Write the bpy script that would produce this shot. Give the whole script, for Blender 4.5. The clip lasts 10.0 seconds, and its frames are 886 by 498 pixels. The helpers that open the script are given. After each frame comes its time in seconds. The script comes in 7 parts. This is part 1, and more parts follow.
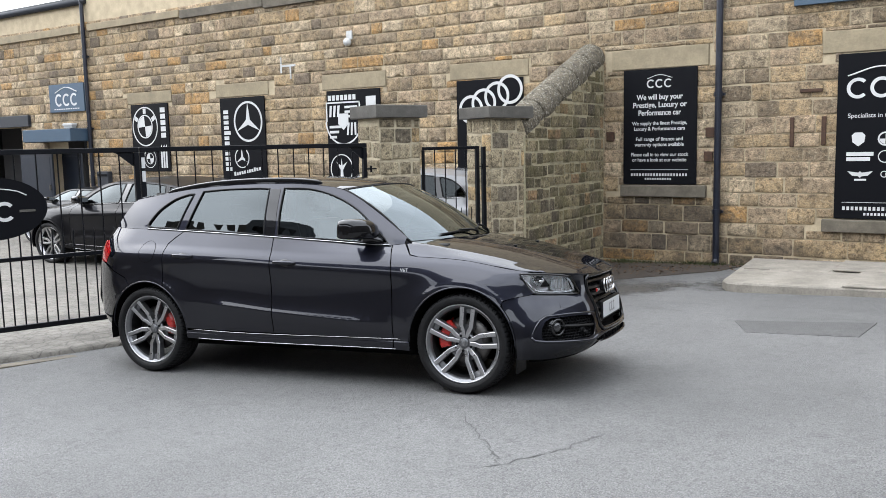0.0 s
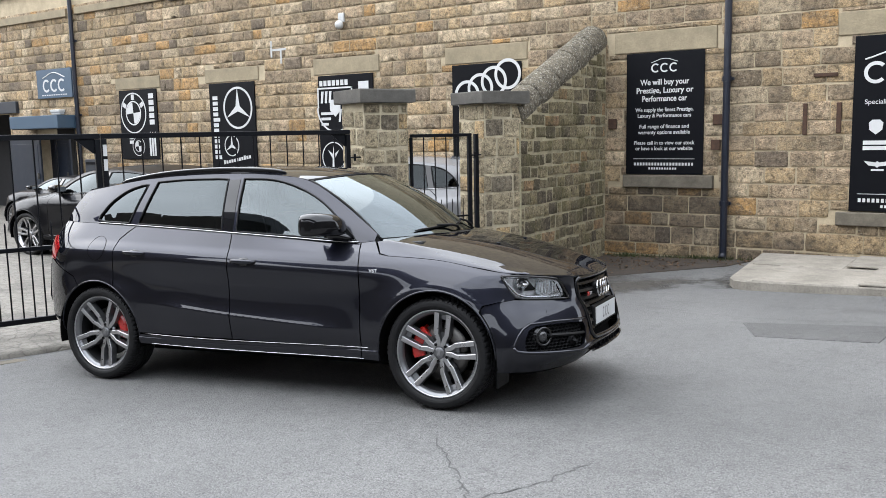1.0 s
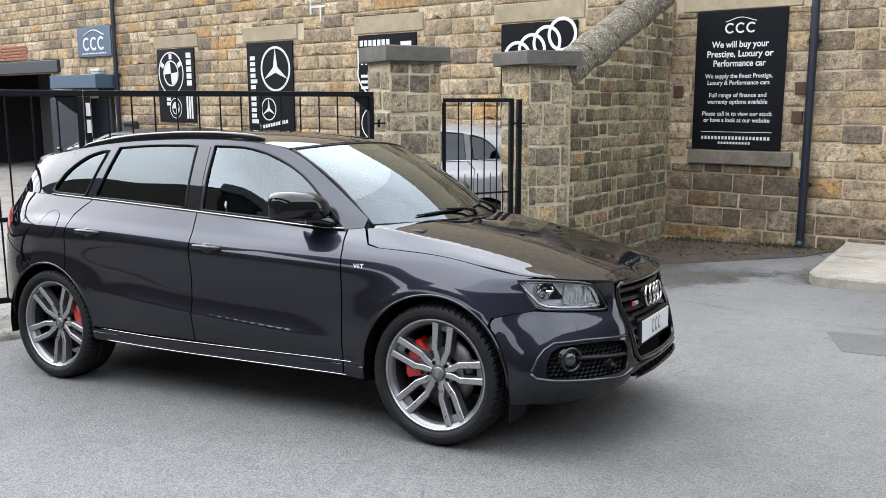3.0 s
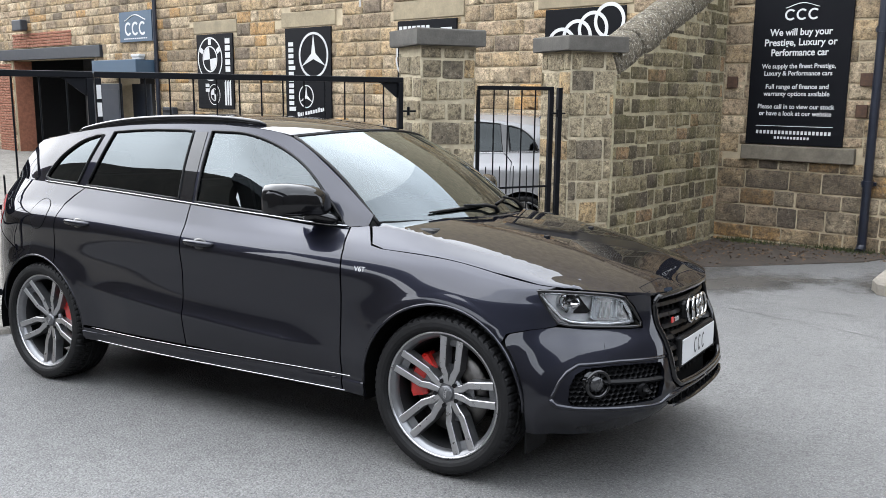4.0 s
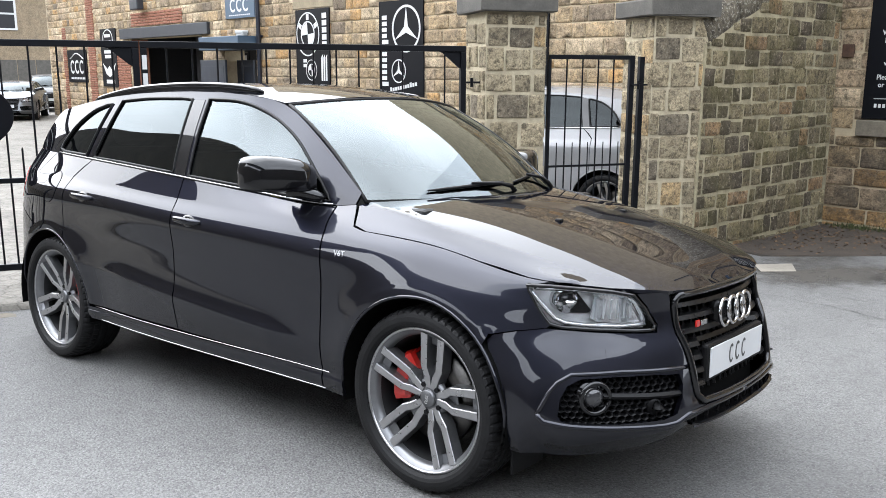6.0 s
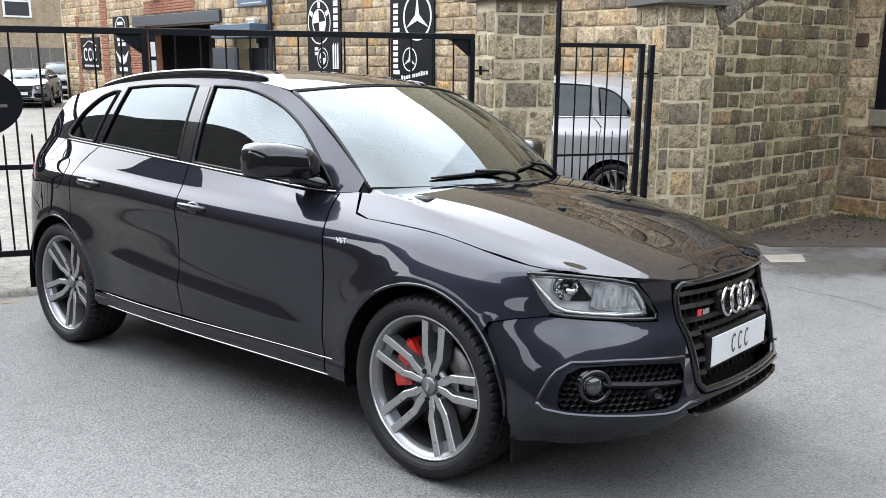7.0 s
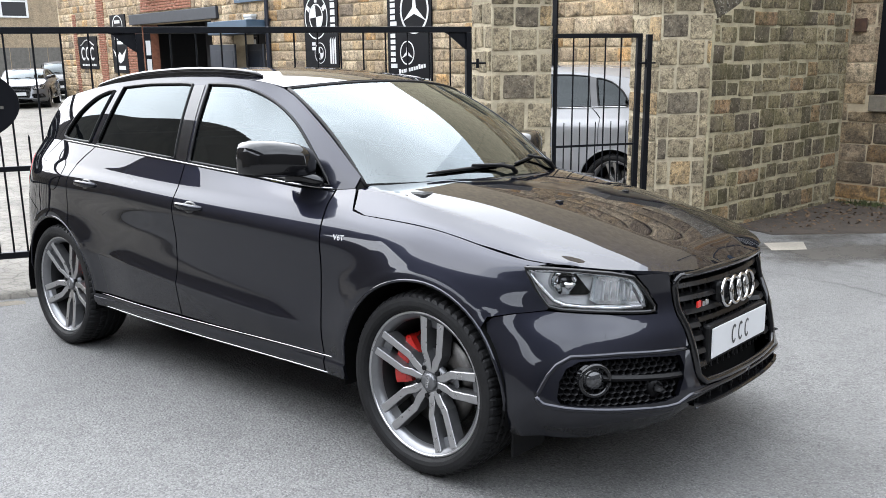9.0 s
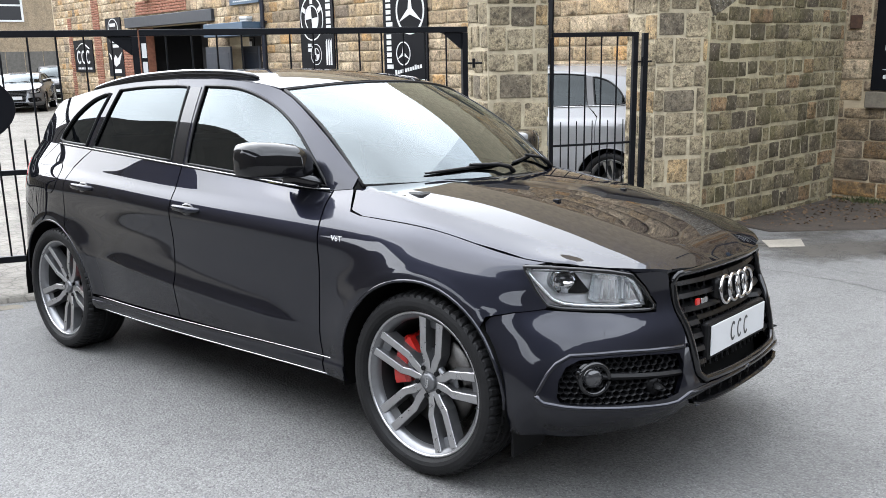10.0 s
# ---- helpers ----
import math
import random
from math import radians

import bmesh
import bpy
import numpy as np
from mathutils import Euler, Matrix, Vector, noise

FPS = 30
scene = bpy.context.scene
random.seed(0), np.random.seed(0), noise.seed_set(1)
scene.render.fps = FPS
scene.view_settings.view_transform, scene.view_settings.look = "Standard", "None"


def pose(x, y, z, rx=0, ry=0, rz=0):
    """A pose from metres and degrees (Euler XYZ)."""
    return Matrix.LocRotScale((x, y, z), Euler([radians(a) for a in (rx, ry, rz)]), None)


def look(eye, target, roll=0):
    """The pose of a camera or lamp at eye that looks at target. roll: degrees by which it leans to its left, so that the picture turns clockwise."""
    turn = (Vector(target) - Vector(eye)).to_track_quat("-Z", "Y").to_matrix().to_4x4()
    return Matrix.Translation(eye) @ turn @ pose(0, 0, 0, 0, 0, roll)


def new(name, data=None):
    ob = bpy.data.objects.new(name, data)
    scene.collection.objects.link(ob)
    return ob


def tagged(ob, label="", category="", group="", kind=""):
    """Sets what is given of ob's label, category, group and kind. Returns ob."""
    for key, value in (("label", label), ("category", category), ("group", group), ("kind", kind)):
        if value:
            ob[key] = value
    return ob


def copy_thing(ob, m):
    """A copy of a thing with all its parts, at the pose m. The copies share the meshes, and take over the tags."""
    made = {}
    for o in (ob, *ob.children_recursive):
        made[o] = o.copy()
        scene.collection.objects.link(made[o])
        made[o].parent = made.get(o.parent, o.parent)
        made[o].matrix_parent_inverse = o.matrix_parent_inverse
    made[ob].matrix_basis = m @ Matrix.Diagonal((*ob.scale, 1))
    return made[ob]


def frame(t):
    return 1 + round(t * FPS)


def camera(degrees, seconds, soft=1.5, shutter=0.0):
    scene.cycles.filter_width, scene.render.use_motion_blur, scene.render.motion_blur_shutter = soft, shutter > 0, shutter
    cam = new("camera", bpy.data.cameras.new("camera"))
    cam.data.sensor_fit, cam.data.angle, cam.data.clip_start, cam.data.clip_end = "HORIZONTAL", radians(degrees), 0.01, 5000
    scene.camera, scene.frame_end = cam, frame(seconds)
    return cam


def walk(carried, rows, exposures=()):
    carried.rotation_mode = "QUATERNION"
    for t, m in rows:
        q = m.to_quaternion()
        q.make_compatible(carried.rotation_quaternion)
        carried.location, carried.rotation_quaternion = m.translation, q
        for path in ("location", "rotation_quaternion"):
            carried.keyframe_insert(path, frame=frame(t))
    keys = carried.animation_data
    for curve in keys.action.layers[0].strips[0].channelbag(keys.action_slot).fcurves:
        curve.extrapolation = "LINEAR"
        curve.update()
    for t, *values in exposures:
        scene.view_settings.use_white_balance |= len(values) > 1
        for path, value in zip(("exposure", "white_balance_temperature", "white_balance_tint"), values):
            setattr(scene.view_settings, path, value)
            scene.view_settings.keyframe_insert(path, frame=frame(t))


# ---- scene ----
cam = camera(54.4, 10.0, 0.8)
PATH = [
    (0, (3.223, -4.986, 1.76), (2.109, -3.343, 1.519), -1.2),
    (0.5, (3.082, -4.692, 1.762), (1.961, -3.056, 1.503), -1.0),
    (1, (3.033, -4.322, 1.74), (1.907, -2.691, 1.473), -1.1),
    (1.5, (2.912, -4.036, 1.726), (1.781, -2.413, 1.427), -0.9),
    (2, (2.72, -3.771, 1.729), (1.592, -2.152, 1.403), -0.6),
    (2.5, (2.644, -3.495, 1.708), (1.478, -1.904, 1.377), -0.5),
    (2.7, (2.636, -3.36, 1.7), (1.431, -1.799, 1.368), -0.5),
    (3.8, (2.379, -2.765, 1.665), (1.103, -1.266, 1.315), 0.7),
    (4, (2.37, -2.668, 1.654), (1.058, -1.202, 1.298), 0.6),
    (4.5, (2.389, -2.37, 1.633), (1.024, -0.955, 1.266), 0.8),
    (5, (2.322, -2.185, 1.611), (0.933, -0.797, 1.231), 0.9),
    (5.5, (2.307, -2.021, 1.604), (0.885, -0.671, 1.209), 0.8),
    (6, (2.392, -1.936, 1.589), (0.895, -0.674, 1.182), 0.3),
    (7.5, (2.417, -1.899, 1.582), (0.906, -0.663, 1.145), 0.4),
    (8, (2.413, -1.887, 1.584), (0.903, -0.653, 1.139), 0.2),
    (8.5, (2.412, -1.881, 1.588), (0.901, -0.65, 1.141), -0.1),
    (9, (2.415, -1.881, 1.59), (0.904, -0.65, 1.142), -0.6),
    (9.5, (2.419, -1.883, 1.591), (0.91, -0.649, 1.144), -0.9),
    (10, (2.412, -1.88, 1.587), (0.904, -0.645, 1.14), -1.1),
]
walk(cam, [(t, look(eye, target, roll)) for t, eye, target, roll in PATH], [(0, 1.5), (1.5, 1.58), (2.5, 1.75), (4.5, 1.71), (6.0, 1.92), (10.0, 1.93)])

# ---- light: an overcast sky with a soft, high sun ----
SUN_TURN, SUN_HEIGHT = radians(-99), radians(38)
world = bpy.data.worlds.new("overcast_sky")
scene.world = world
world.use_nodes = True
wn = world.node_tree.nodes
wl = world.node_tree.links
wbg = wn["Background"]
sky = wn.new("ShaderNodeTexSky")
sky.sky_type, sky.sun_disc = "NISHITA", False
sky.sun_elevation, sky.sun_rotation = SUN_HEIGHT, SUN_TURN
sky.air_density, sky.dust_density, sky.ozone_density = 1.0, 4.0, 1.0
# a closed cloud layer: brighter overhead, brightest where the sun stands behind it
GLOW = Vector((-0.72, -0.1, 0.69)).normalized()
coord = wn.new("ShaderNodeTexCoord")
cloud = wn.new("ShaderNodeTexNoise")
cloud.inputs["Scale"].default_value, cloud.inputs["Detail"].default_value = 2.4, 6.0
stretch = wn.new("ShaderNodeMapping")
stretch.inputs["Scale"].default_value = (1.0, 1.0, 2.2)
wl.new(coord.outputs["Generated"], stretch.inputs["Vector"])
wl.new(stretch.outputs["Vector"], cloud.inputs["Vector"])


def world_math(op, a, b):
    k = wn.new("ShaderNodeMath")
    k.operation = op
    for slot, v in zip(k.inputs, (a, b)):
        if isinstance(v, float):
            slot.default_value = v
        else:
            wl.new(v, slot)
    return k.outputs[0]


parts = wn.new("ShaderNodeSeparateXYZ")
wl.new(coord.outputs["Generated"], parts.inputs[0])
height = world_math("MAXIMUM", parts.outputs["Z"], 0.0)
toward = wn.new("ShaderNodeVectorMath")
toward.operation = "DOT_PRODUCT"
toward.inputs[1].default_value = GLOW
wl.new(coord.outputs["Generated"], toward.inputs[0])
lobe = world_math("POWER", world_math("MAXIMUM", toward.outputs["Value"], 0.0), 4.0)
lum = world_math("ADD", world_math("ADD", world_math("MULTIPLY", height, 4.0), 10.0), world_math("MULTIPLY", lobe, 6.0))
lum = world_math("MULTIPLY", lum, world_math("ADD", world_math("MULTIPLY", cloud.outputs["Fac"], 1.1), 0.45))
tone = wn.new("ShaderNodeMix")
tone.data_type, tone.blend_type = "RGBA", "MULTIPLY"
tone.inputs["Factor"].default_value = 1.0
tone.inputs["A"].default_value = (0.925, 0.985, 1.085, 1)
wl.new(lum, tone.inputs["B"])
mixed = wn.new("ShaderNodeMix")
mixed.data_type = "RGBA"
mixed.inputs["Factor"].default_value = 0.9
wl.new(sky.outputs["Color"], mixed.inputs["A"])
wl.new(tone.outputs["Result"], mixed.inputs["B"])
wl.new(mixed.outputs["Result"], wbg.inputs["Color"])
wbg.inputs["Strength"].default_value = 0.1
sun_data = bpy.data.lights.new("sun", "SUN")
sun_data.energy, sun_data.angle, sun_data.color = 0.9, radians(110), (1.0, 0.98, 0.95)
sun = new("sun", sun_data)
# the sun stands behind the cloud to the west
sun.matrix_world = look(GLOW * 20, (0, 0, 0))
scene.view_settings.exposure = 1.6


# ---- materials ----
def nodes_of(name):
    m = bpy.data.materials.new(name)
    m.use_nodes = True
    return m, m.node_tree.nodes, m.node_tree.links, m.node_tree.nodes["Principled BSDF"]


def rgb(c):
    return (c[0], c[1], c[2], 1.0)


def noise_fac(n, l, scale, detail=4.0, rough=0.6, vec=None):
    t = n.new("ShaderNodeTexNoise")
    t.inputs["Scale"].default_value, t.inputs["Detail"].default_value = scale, detail
    t.inputs["Roughness"].default_value = rough
    if vec is not None:
        l.new(vec, t.inputs["Vector"])
    return t.outputs["Fac"]


def span(n, l, value, low, high, to_low=0.0, to_high=1.0):
    r = n.new("ShaderNodeMapRange")
    r.inputs["From Min"].default_value, r.inputs["From Max"].default_value = low, high
    r.inputs["To Min"].default_value, r.inputs["To Max"].default_value = to_low, to_high
    l.new(value, r.inputs["Value"])
    return r.outputs["Result"]


def blend(n, l, fac, a, b, mode="MIX"):
    m = n.new("ShaderNodeMix")
    m.data_type, m.blend_type = "RGBA", mode
    for key, v in (("Factor", fac), ("A", a), ("B", b)):
        if isinstance(v, (int, float)):
            m.inputs[key].default_value = v
        elif isinstance(v, tuple):
            m.inputs[key].default_value = rgb(v)
        else:
            l.new(v, m.inputs[key])
    return m.outputs["Result"]


def add_bump(n, l, b, height, strength, distance):
    k = n.new("ShaderNodeBump")
    k.inputs["Strength"].default_value, k.inputs["Distance"].default_value = strength, distance
    l.new(height, k.inputs["Height"])
    l.new(k.outputs["Normal"], b.inputs["Normal"])


def plain(name, col, rough=0.5, metal=0.0, vary=0.12, scale=9.0, bump=0.0, bump_scale=120.0, coat=0.0, spec=0.5):
    """A painted, moulded or metal surface with slight variation at two sizes."""
    m, n, l, b = nodes_of(name)
    pos = n.new("ShaderNodeTexCoord").outputs["Object"]
    f = noise_fac(n, l, scale, 5.0, 0.6, pos)
    g = noise_fac(n, l, scale * 9, 3.0, 0.6, pos)
    c1 = blend(n, l, span(n, l, f, 0.3, 0.7), tuple(v * (1 - vary) for v in col), tuple(min(v * (1 + vary), 1) for v in col))
    c2 = blend(n, l, span(n, l, g, 0.35, 0.7, 0.0, 0.35), c1, tuple(v * (1 - 1.5 * vary) for v in col))
    l.new(c2, b.inputs["Base Color"])
    l.new(span(n, l, f, 0.2, 0.8, max(rough - 0.06, 0.02), min(rough + 0.06, 1)), b.inputs["Roughness"])
    b.inputs["Metallic"].default_value = metal
    b.inputs["Specular IOR Level"].default_value = spec
    b.inputs["Coat Weight"].default_value = coat
    b.inputs["Coat Roughness"].default_value = 0.02
    if bump:
        add_bump(n, l, b, noise_fac(n, l, bump_scale, 4.0, 0.6, pos), bump, 0.01)
    return m


def stone(name, joined, tones, soot=0.42, moss=0.0, rough=0.92, pits=0.42, smoke=()):
    """Rough sandstone: each stone has a tone of its own, with grain, soot and moss over it."""
    m, n, l, b = nodes_of(name)
    geo = n.new("ShaderNodeNewGeometry")
    pos = geo.outputs["Position"]
    pick = geo.outputs["Random Per Island"] if joined else n.new("ShaderNodeObjectInfo").outputs["Random"]
    r = n.new("ShaderNodeValToRGB")
    r.color_ramp.interpolation = "CONSTANT"
    while len(r.color_ramp.elements) < len(tones):
        r.color_ramp.elements.new(0.5)
    at = 0.0
    for e, (share, col) in zip(r.color_ramp.elements, tones):
        e.position, e.color = at, rgb(col)
        at += share
    l.new(pick, r.inputs["Fac"])
    shift = n.new("ShaderNodeVectorMath")
    shift.operation = "ADD"
    spread = n.new("ShaderNodeCombineXYZ")
    k = n.new("ShaderNodeMath")
    k.operation, k.inputs[1].default_value = "MULTIPLY", 37.0
    l.new(pick, k.inputs[0])
    for axis in "XYZ":
        l.new(k.outputs[0], spread.inputs[axis])
    l.new(pos, shift.inputs[0])
    l.new(spread.outputs[0], shift.inputs[1])
    own = shift.outputs[0]
    grain = noise_fac(n, l, 55, 6.0, 0.7, own)
    blotch = noise_fac(n, l, 7, 5.0, 0.65, own)
    wide = noise_fac(n, l, 0.9, 6.0, 0.62, pos)
    c = blend(n, l, span(n, l, grain, 0.46, 0.6, 0.0, 0.82 * pits), r.outputs["Color"], (0.109, 0.0816, 0.053))
    c = blend(n, l, span(n, l, blotch, 0.45, 0.7, 0.0, 0.4), c, (0.374, 0.306, 0.211))
    c = blend(n, l, span(n, l, noise_fac(n, l, 16, 6.0, 0.75, own), 0.5, 0.62, 0.0, pits), c, (0.0476, 0.0394, 0.0299))
    c = blend(n, l, span(n, l, noise_fac(n, l, 3.6, 6.0, 0.7, own), 0.46, 0.68, 0.0, 0.55), c, (0.12, 0.098, 0.072))
    c = blend(n, l, span(n, l, wide, 0.46, 0.66, 0.0, soot), c, (0.034, 0.0313, 0.0272))
    c = blend(n, l, span(n, l, noise_fac(n, l, 11, 7.0, 0.8, own), 0.52, 0.58, 0.0, 0.6 * pits), c, (0.085, 0.07, 0.052))
    c = blend(n, l, span(n, l, noise_fac(n, l, 26, 7.0, 0.8, pos), 0.54, 0.63, 0.0, 0.6 * pits), c, (0.7, 0.6, 0.44))
    c = blend(n, l, span(n, l, noise_fac(n, l, 2.6, 7.0, 0.75, pos), 0.52, 0.6, 0.0, soot), c, (0.055, 0.048, 0.04))
    for x, z, rx, rz in smoke:
        # an old smoke stain with a ragged edge
        away = n.new("ShaderNodeVectorMath")
        away.operation = "MULTIPLY_ADD"
        away.inputs[1].default_value = (1 / rx, 0.0, 1 / rz)
        away.inputs[2].default_value = (-x / rx, 0.0, -z / rz)
        l.new(pos, away.inputs[0])
        far = n.new("ShaderNodeVectorMath")
        far.operation = "LENGTH"
        l.new(away.outputs[0], far.inputs[0])
        rag = n.new("ShaderNodeMath")
        rag.operation = "ADD"
        l.new(far.outputs["Value"], rag.inputs[0])
        l.new(span(n, l, noise_fac(n, l, 3.0, 6.0, 0.75, pos), 0.3, 0.7, -0.5, 0.5), rag.inputs[1])
        c = blend(n, l, span(n, l, rag.outputs[0], 0.5, 1.1, 0.55, 0.0), c, (0.05, 0.045, 0.039))
    if moss:
        c = blend(n, l, span(n, l, noise_fac(n, l, 2.3, 5.0, 0.6, pos), 0.45, 0.7, 0.0, moss), c, (0.102, 0.0986, 0.0306))
    l.new(c, b.inputs["Base Color"])
    b.inputs["Roughness"].default_value = rough
    b.inputs["Specular IOR Level"].default_value = 0.25
    mixh = blend(n, l, 0.5, grain, noise_fac(n, l, 13, 7.0, 0.78, own))
    add_bump(n, l, b, mixh, 1.0, 0.08)
    return m


WALL_TONES = [(0.22, (0.68, 0.49, 0.28)), (0.18, (0.57, 0.42, 0.255)), (0.2, (0.8, 0.63, 0.42)), (0.14, (0.66, 0.49, 0.32)), (0.07, (0.68, 0.4, 0.16)), (0.14, (0.42, 0.315, 0.205)), (0.05, (0.26, 0.2, 0.145))]
PIER_TONES = [(0.36, (0.62, 0.514, 0.335)), (0.26, (0.459, 0.385, 0.254)), (0.2, (0.694, 0.583, 0.39)), (0.12, (0.274, 0.235, 0.174)), (0.06, (0.769, 0.545, 0.285))]
BUTT_TONES = [(0.3, (0.37, 0.31, 0.175)), (0.26, (0.235, 0.197, 0.122)), (0.2, (0.47, 0.395, 0.235)), (0.18, (0.13, 0.11, 0.08)), (0.06, (0.486, 0.308, 0.166))]
STONE_PIECE = stone("wall_sandstone", False, WALL_TONES, 0.32, pits=0.62, smoke=((-1.45, 0.4, 1.35, 0.75), (0.1, 0.0, 0.9, 0.4)))
STONE_JOINED = stone("wall_sandstone_far", True, WALL_TONES, 0.26, pits=0.62)
PIER_STONE = stone("pier_sandstone", False, PIER_TONES, 0.2, pits=0.7)
BUTT_STONE = stone("mossy_sandstone", False, BUTT_TONES, 0.35, 0.5, pits=0.75)
MORTAR = plain("lime_mortar", (0.45, 0.37, 0.25), 0.95, 0, 0.2, 5, 0.5, 60)
PALE_MORTAR = plain("pale_mortar", (0.4, 0.345, 0.24), 0.95, 0, 0.3, 7, 0.6, 60)
MOSSY_MORTAR = plain("mossy_mortar", (0.33, 0.29, 0.19), 0.95, 0, 0.4, 5, 0.6, 60)
DRESSED = plain("dressed_sandstone", (0.272, 0.224, 0.146), 0.9, 0, 0.25, 4, 0.5, 50)
DARK_DRESSED = plain("weathered_sandstone", (0.129, 0.112, 0.085), 0.92, 0, 0.35, 5, 0.6, 50)
CAPSTONE = plain("grey_capstone", (0.0816, 0.0762, 0.0664), 0.9, 0, 0.28, 7, 0.5, 60)
BLACK_STEEL = plain("black_gate_paint", (0.0032, 0.0038, 0.0056), 0.42, 0, 0.2, 20, 0.05, 200, spec=0.16)
NAVY_PIPE = plain("navy_pipe_paint", (0.00816, 0.0109, 0.0204), 0.35, 0, 0.2, 10, 0.05, 90)
SIGN_BLACK = plain("sign_black", (0.003, 0.0034, 0.005), 0.5, 0, 0.08, 3, spec=0.12)
SIGN_WHITE = plain("sign_white", (0.53, 0.53, 0.524), 0.5, 0, 0.03, 3)
SIGN_BLUE = plain("sign_blue_grey", (0.0442, 0.0782, 0.119), 0.5, 0, 0.08, 3)
DEEP_BLUE = plain("canopy_blue", (0.006, 0.0105, 0.021), 0.5, 0, 0.1, 3)
PLASTIC_WHITE = plain("white_plastic", (0.476, 0.476, 0.462), 0.5)
IRON_RUST = plain("rusty_iron", (0.0612, 0.0306, 0.017), 0.85, 0, 0.4, 20, 0.4, 90)
RED_BRICK = plain("red_brick", (0.245, 0.0986, 0.0578), 0.9, 0, 0.3, 12, 0.5, 40)
# shade of unlit rooms behind doorway and panes, put into the colour
ROOM_SHADE = plain("room_shade", (0.0136, 0.0136, 0.015), 0.8)
GUTTER = plain("gutter_paint", (0.0204, 0.0238, 0.0306), 0.5)


def asphalt_material(name="worn_asphalt", k=1.0):
    """Worn asphalt: pale and dark chippings in a grey binder, blotched, patched and pitted."""
    m, n, l, b = nodes_of(name)
    pos = n.new("ShaderNodeNewGeometry").outputs["Position"]
    wide = noise_fac(n, l, 0.35, 5.0, 0.55, pos)
    mid = noise_fac(n, l, 2.4, 6.0, 0.65, pos)
    fine = noise_fac(n, l, 95, 4.0, 0.75, pos)
    grit = noise_fac(n, l, 42, 6.0, 0.8, pos)
    chip = n.new("ShaderNodeTexVoronoi")
    chip.inputs["Scale"].default_value = 85
    l.new(pos, chip.inputs["Vector"])
    flake = n.new("ShaderNodeTexVoronoi")
    flake.inputs["Scale"].default_value = 24
    l.new(pos, flake.inputs["Vector"])
    c = blend(n, l, span(n, l, wide, 0.35, 0.65), (0.103, 0.102, 0.1), (0.165, 0.163, 0.159))
    c = blend(n, l, span(n, l, mid, 0.4, 0.75, 0, 0.55), c, (0.18, 0.178, 0.173))
    c = blend(n, l, span(n, l, noise_fac(n, l, 9, 6.0, 0.75, pos), 0.5, 0.66, 0, 0.35), c, (0.07, 0.069, 0.067))
    c = blend(n, l, span(n, l, grit, 0.47, 0.62, 0, 0.42), c, (0.045, 0.045, 0.044))
    c = blend(n, l, span(n, l, fine, 0.46, 0.62, 0, 0.6), c, (0.026, 0.026, 0.026))
    c = blend(n, l, span(n, l, chip.outputs["Distance"], 0.06, 0.3, 0.5, 0.0), c, (0.31, 0.306, 0.298))
    c = blend(n, l, span(n, l, flake.outputs["Distance"], 0.05, 0.12, 0.8, 0.0), c, (0.022, 0.022, 0.022))
    c = blend(n, l, 1.0, c, (k, k, k), "MULTIPLY")
    l.new(c, b.inputs["Base Color"])
    l.new(span(n, l, mid, 0.3, 0.7, 0.7, 0.88), b.inputs["Roughness"])
    b.inputs["Specular IOR Level"].default_value = 0.35
    add_bump(n, l, b, blend(n, l, 0.45, chip.outputs["Distance"], grit), 0.8, 0.009)
    return m


def concrete_material(name, col, dark, scale=1.4):
    m, n, l, b = nodes_of(name)
    pos = n.new("ShaderNodeNewGeometry").outputs["Position"]
    wide = noise_fac(n, l, scale, 6.0, 0.65, pos)
    fine = noise_fac(n, l, 45, 5.0, 0.7, pos)
    c = blend(n, l, span(n, l, wide, 0.35, 0.7), col, dark)
    c = blend(n, l, span(n, l, fine, 0.45, 0.7, 0, 0.4), c, tuple(0.55 * v for v in dark))
    l.new(c, b.inputs["Base Color"])
    b.inputs["Roughness"].default_value = 0.9
    add_bump(n, l, b, fine, 0.5, 0.008)
    return m


def yard_material():
    """Old yard paving: pale worn setts and concrete with dark joints and damp patches."""
    m, n, l, b = nodes_of("yard_paving")
    pos = n.new("ShaderNodeNewGeometry").outputs["Position"]
    sett = n.new("ShaderNodeTexVoronoi")
    sett.feature = "DISTANCE_TO_EDGE"
    sett.inputs["Scale"].default_value = 7.5
    l.new(pos, sett.inputs["Vector"])
    tint = n.new("ShaderNodeTexVoronoi")
    tint.inputs["Scale"].default_value = 7.5
    l.new(pos, tint.inputs["Vector"])
    fine = noise_fac(n, l, 38, 5.0, 0.7, pos)
    c = blend(n, l, tint.outputs["Distance"], (0.2, 0.186, 0.16), (0.13, 0.12, 0.104))
    c = blend(n, l, span(n, l, noise_fac(n, l, 1.1, 6.0, 0.7, pos), 0.45, 0.68, 0, 0.8), c, (0.075, 0.068, 0.058))
    c = blend(n, l, span(n, l, fine, 0.46, 0.68, 0, 0.5), c, (0.05, 0.046, 0.04))
    c = blend(n, l, span(n, l, sett.outputs["Distance"], 0.01, 0.05, 0.45, 0.0), c, (0.04, 0.036, 0.03))
    l.new(c, b.inputs["Base Color"])
    b.inputs["Roughness"].default_value = 0.85
    add_bump(n, l, b, blend(n, l, 0.5, fine, span(n, l, sett.outputs["Distance"], 0.0, 0.08)), 0.7, 0.015)
    return m


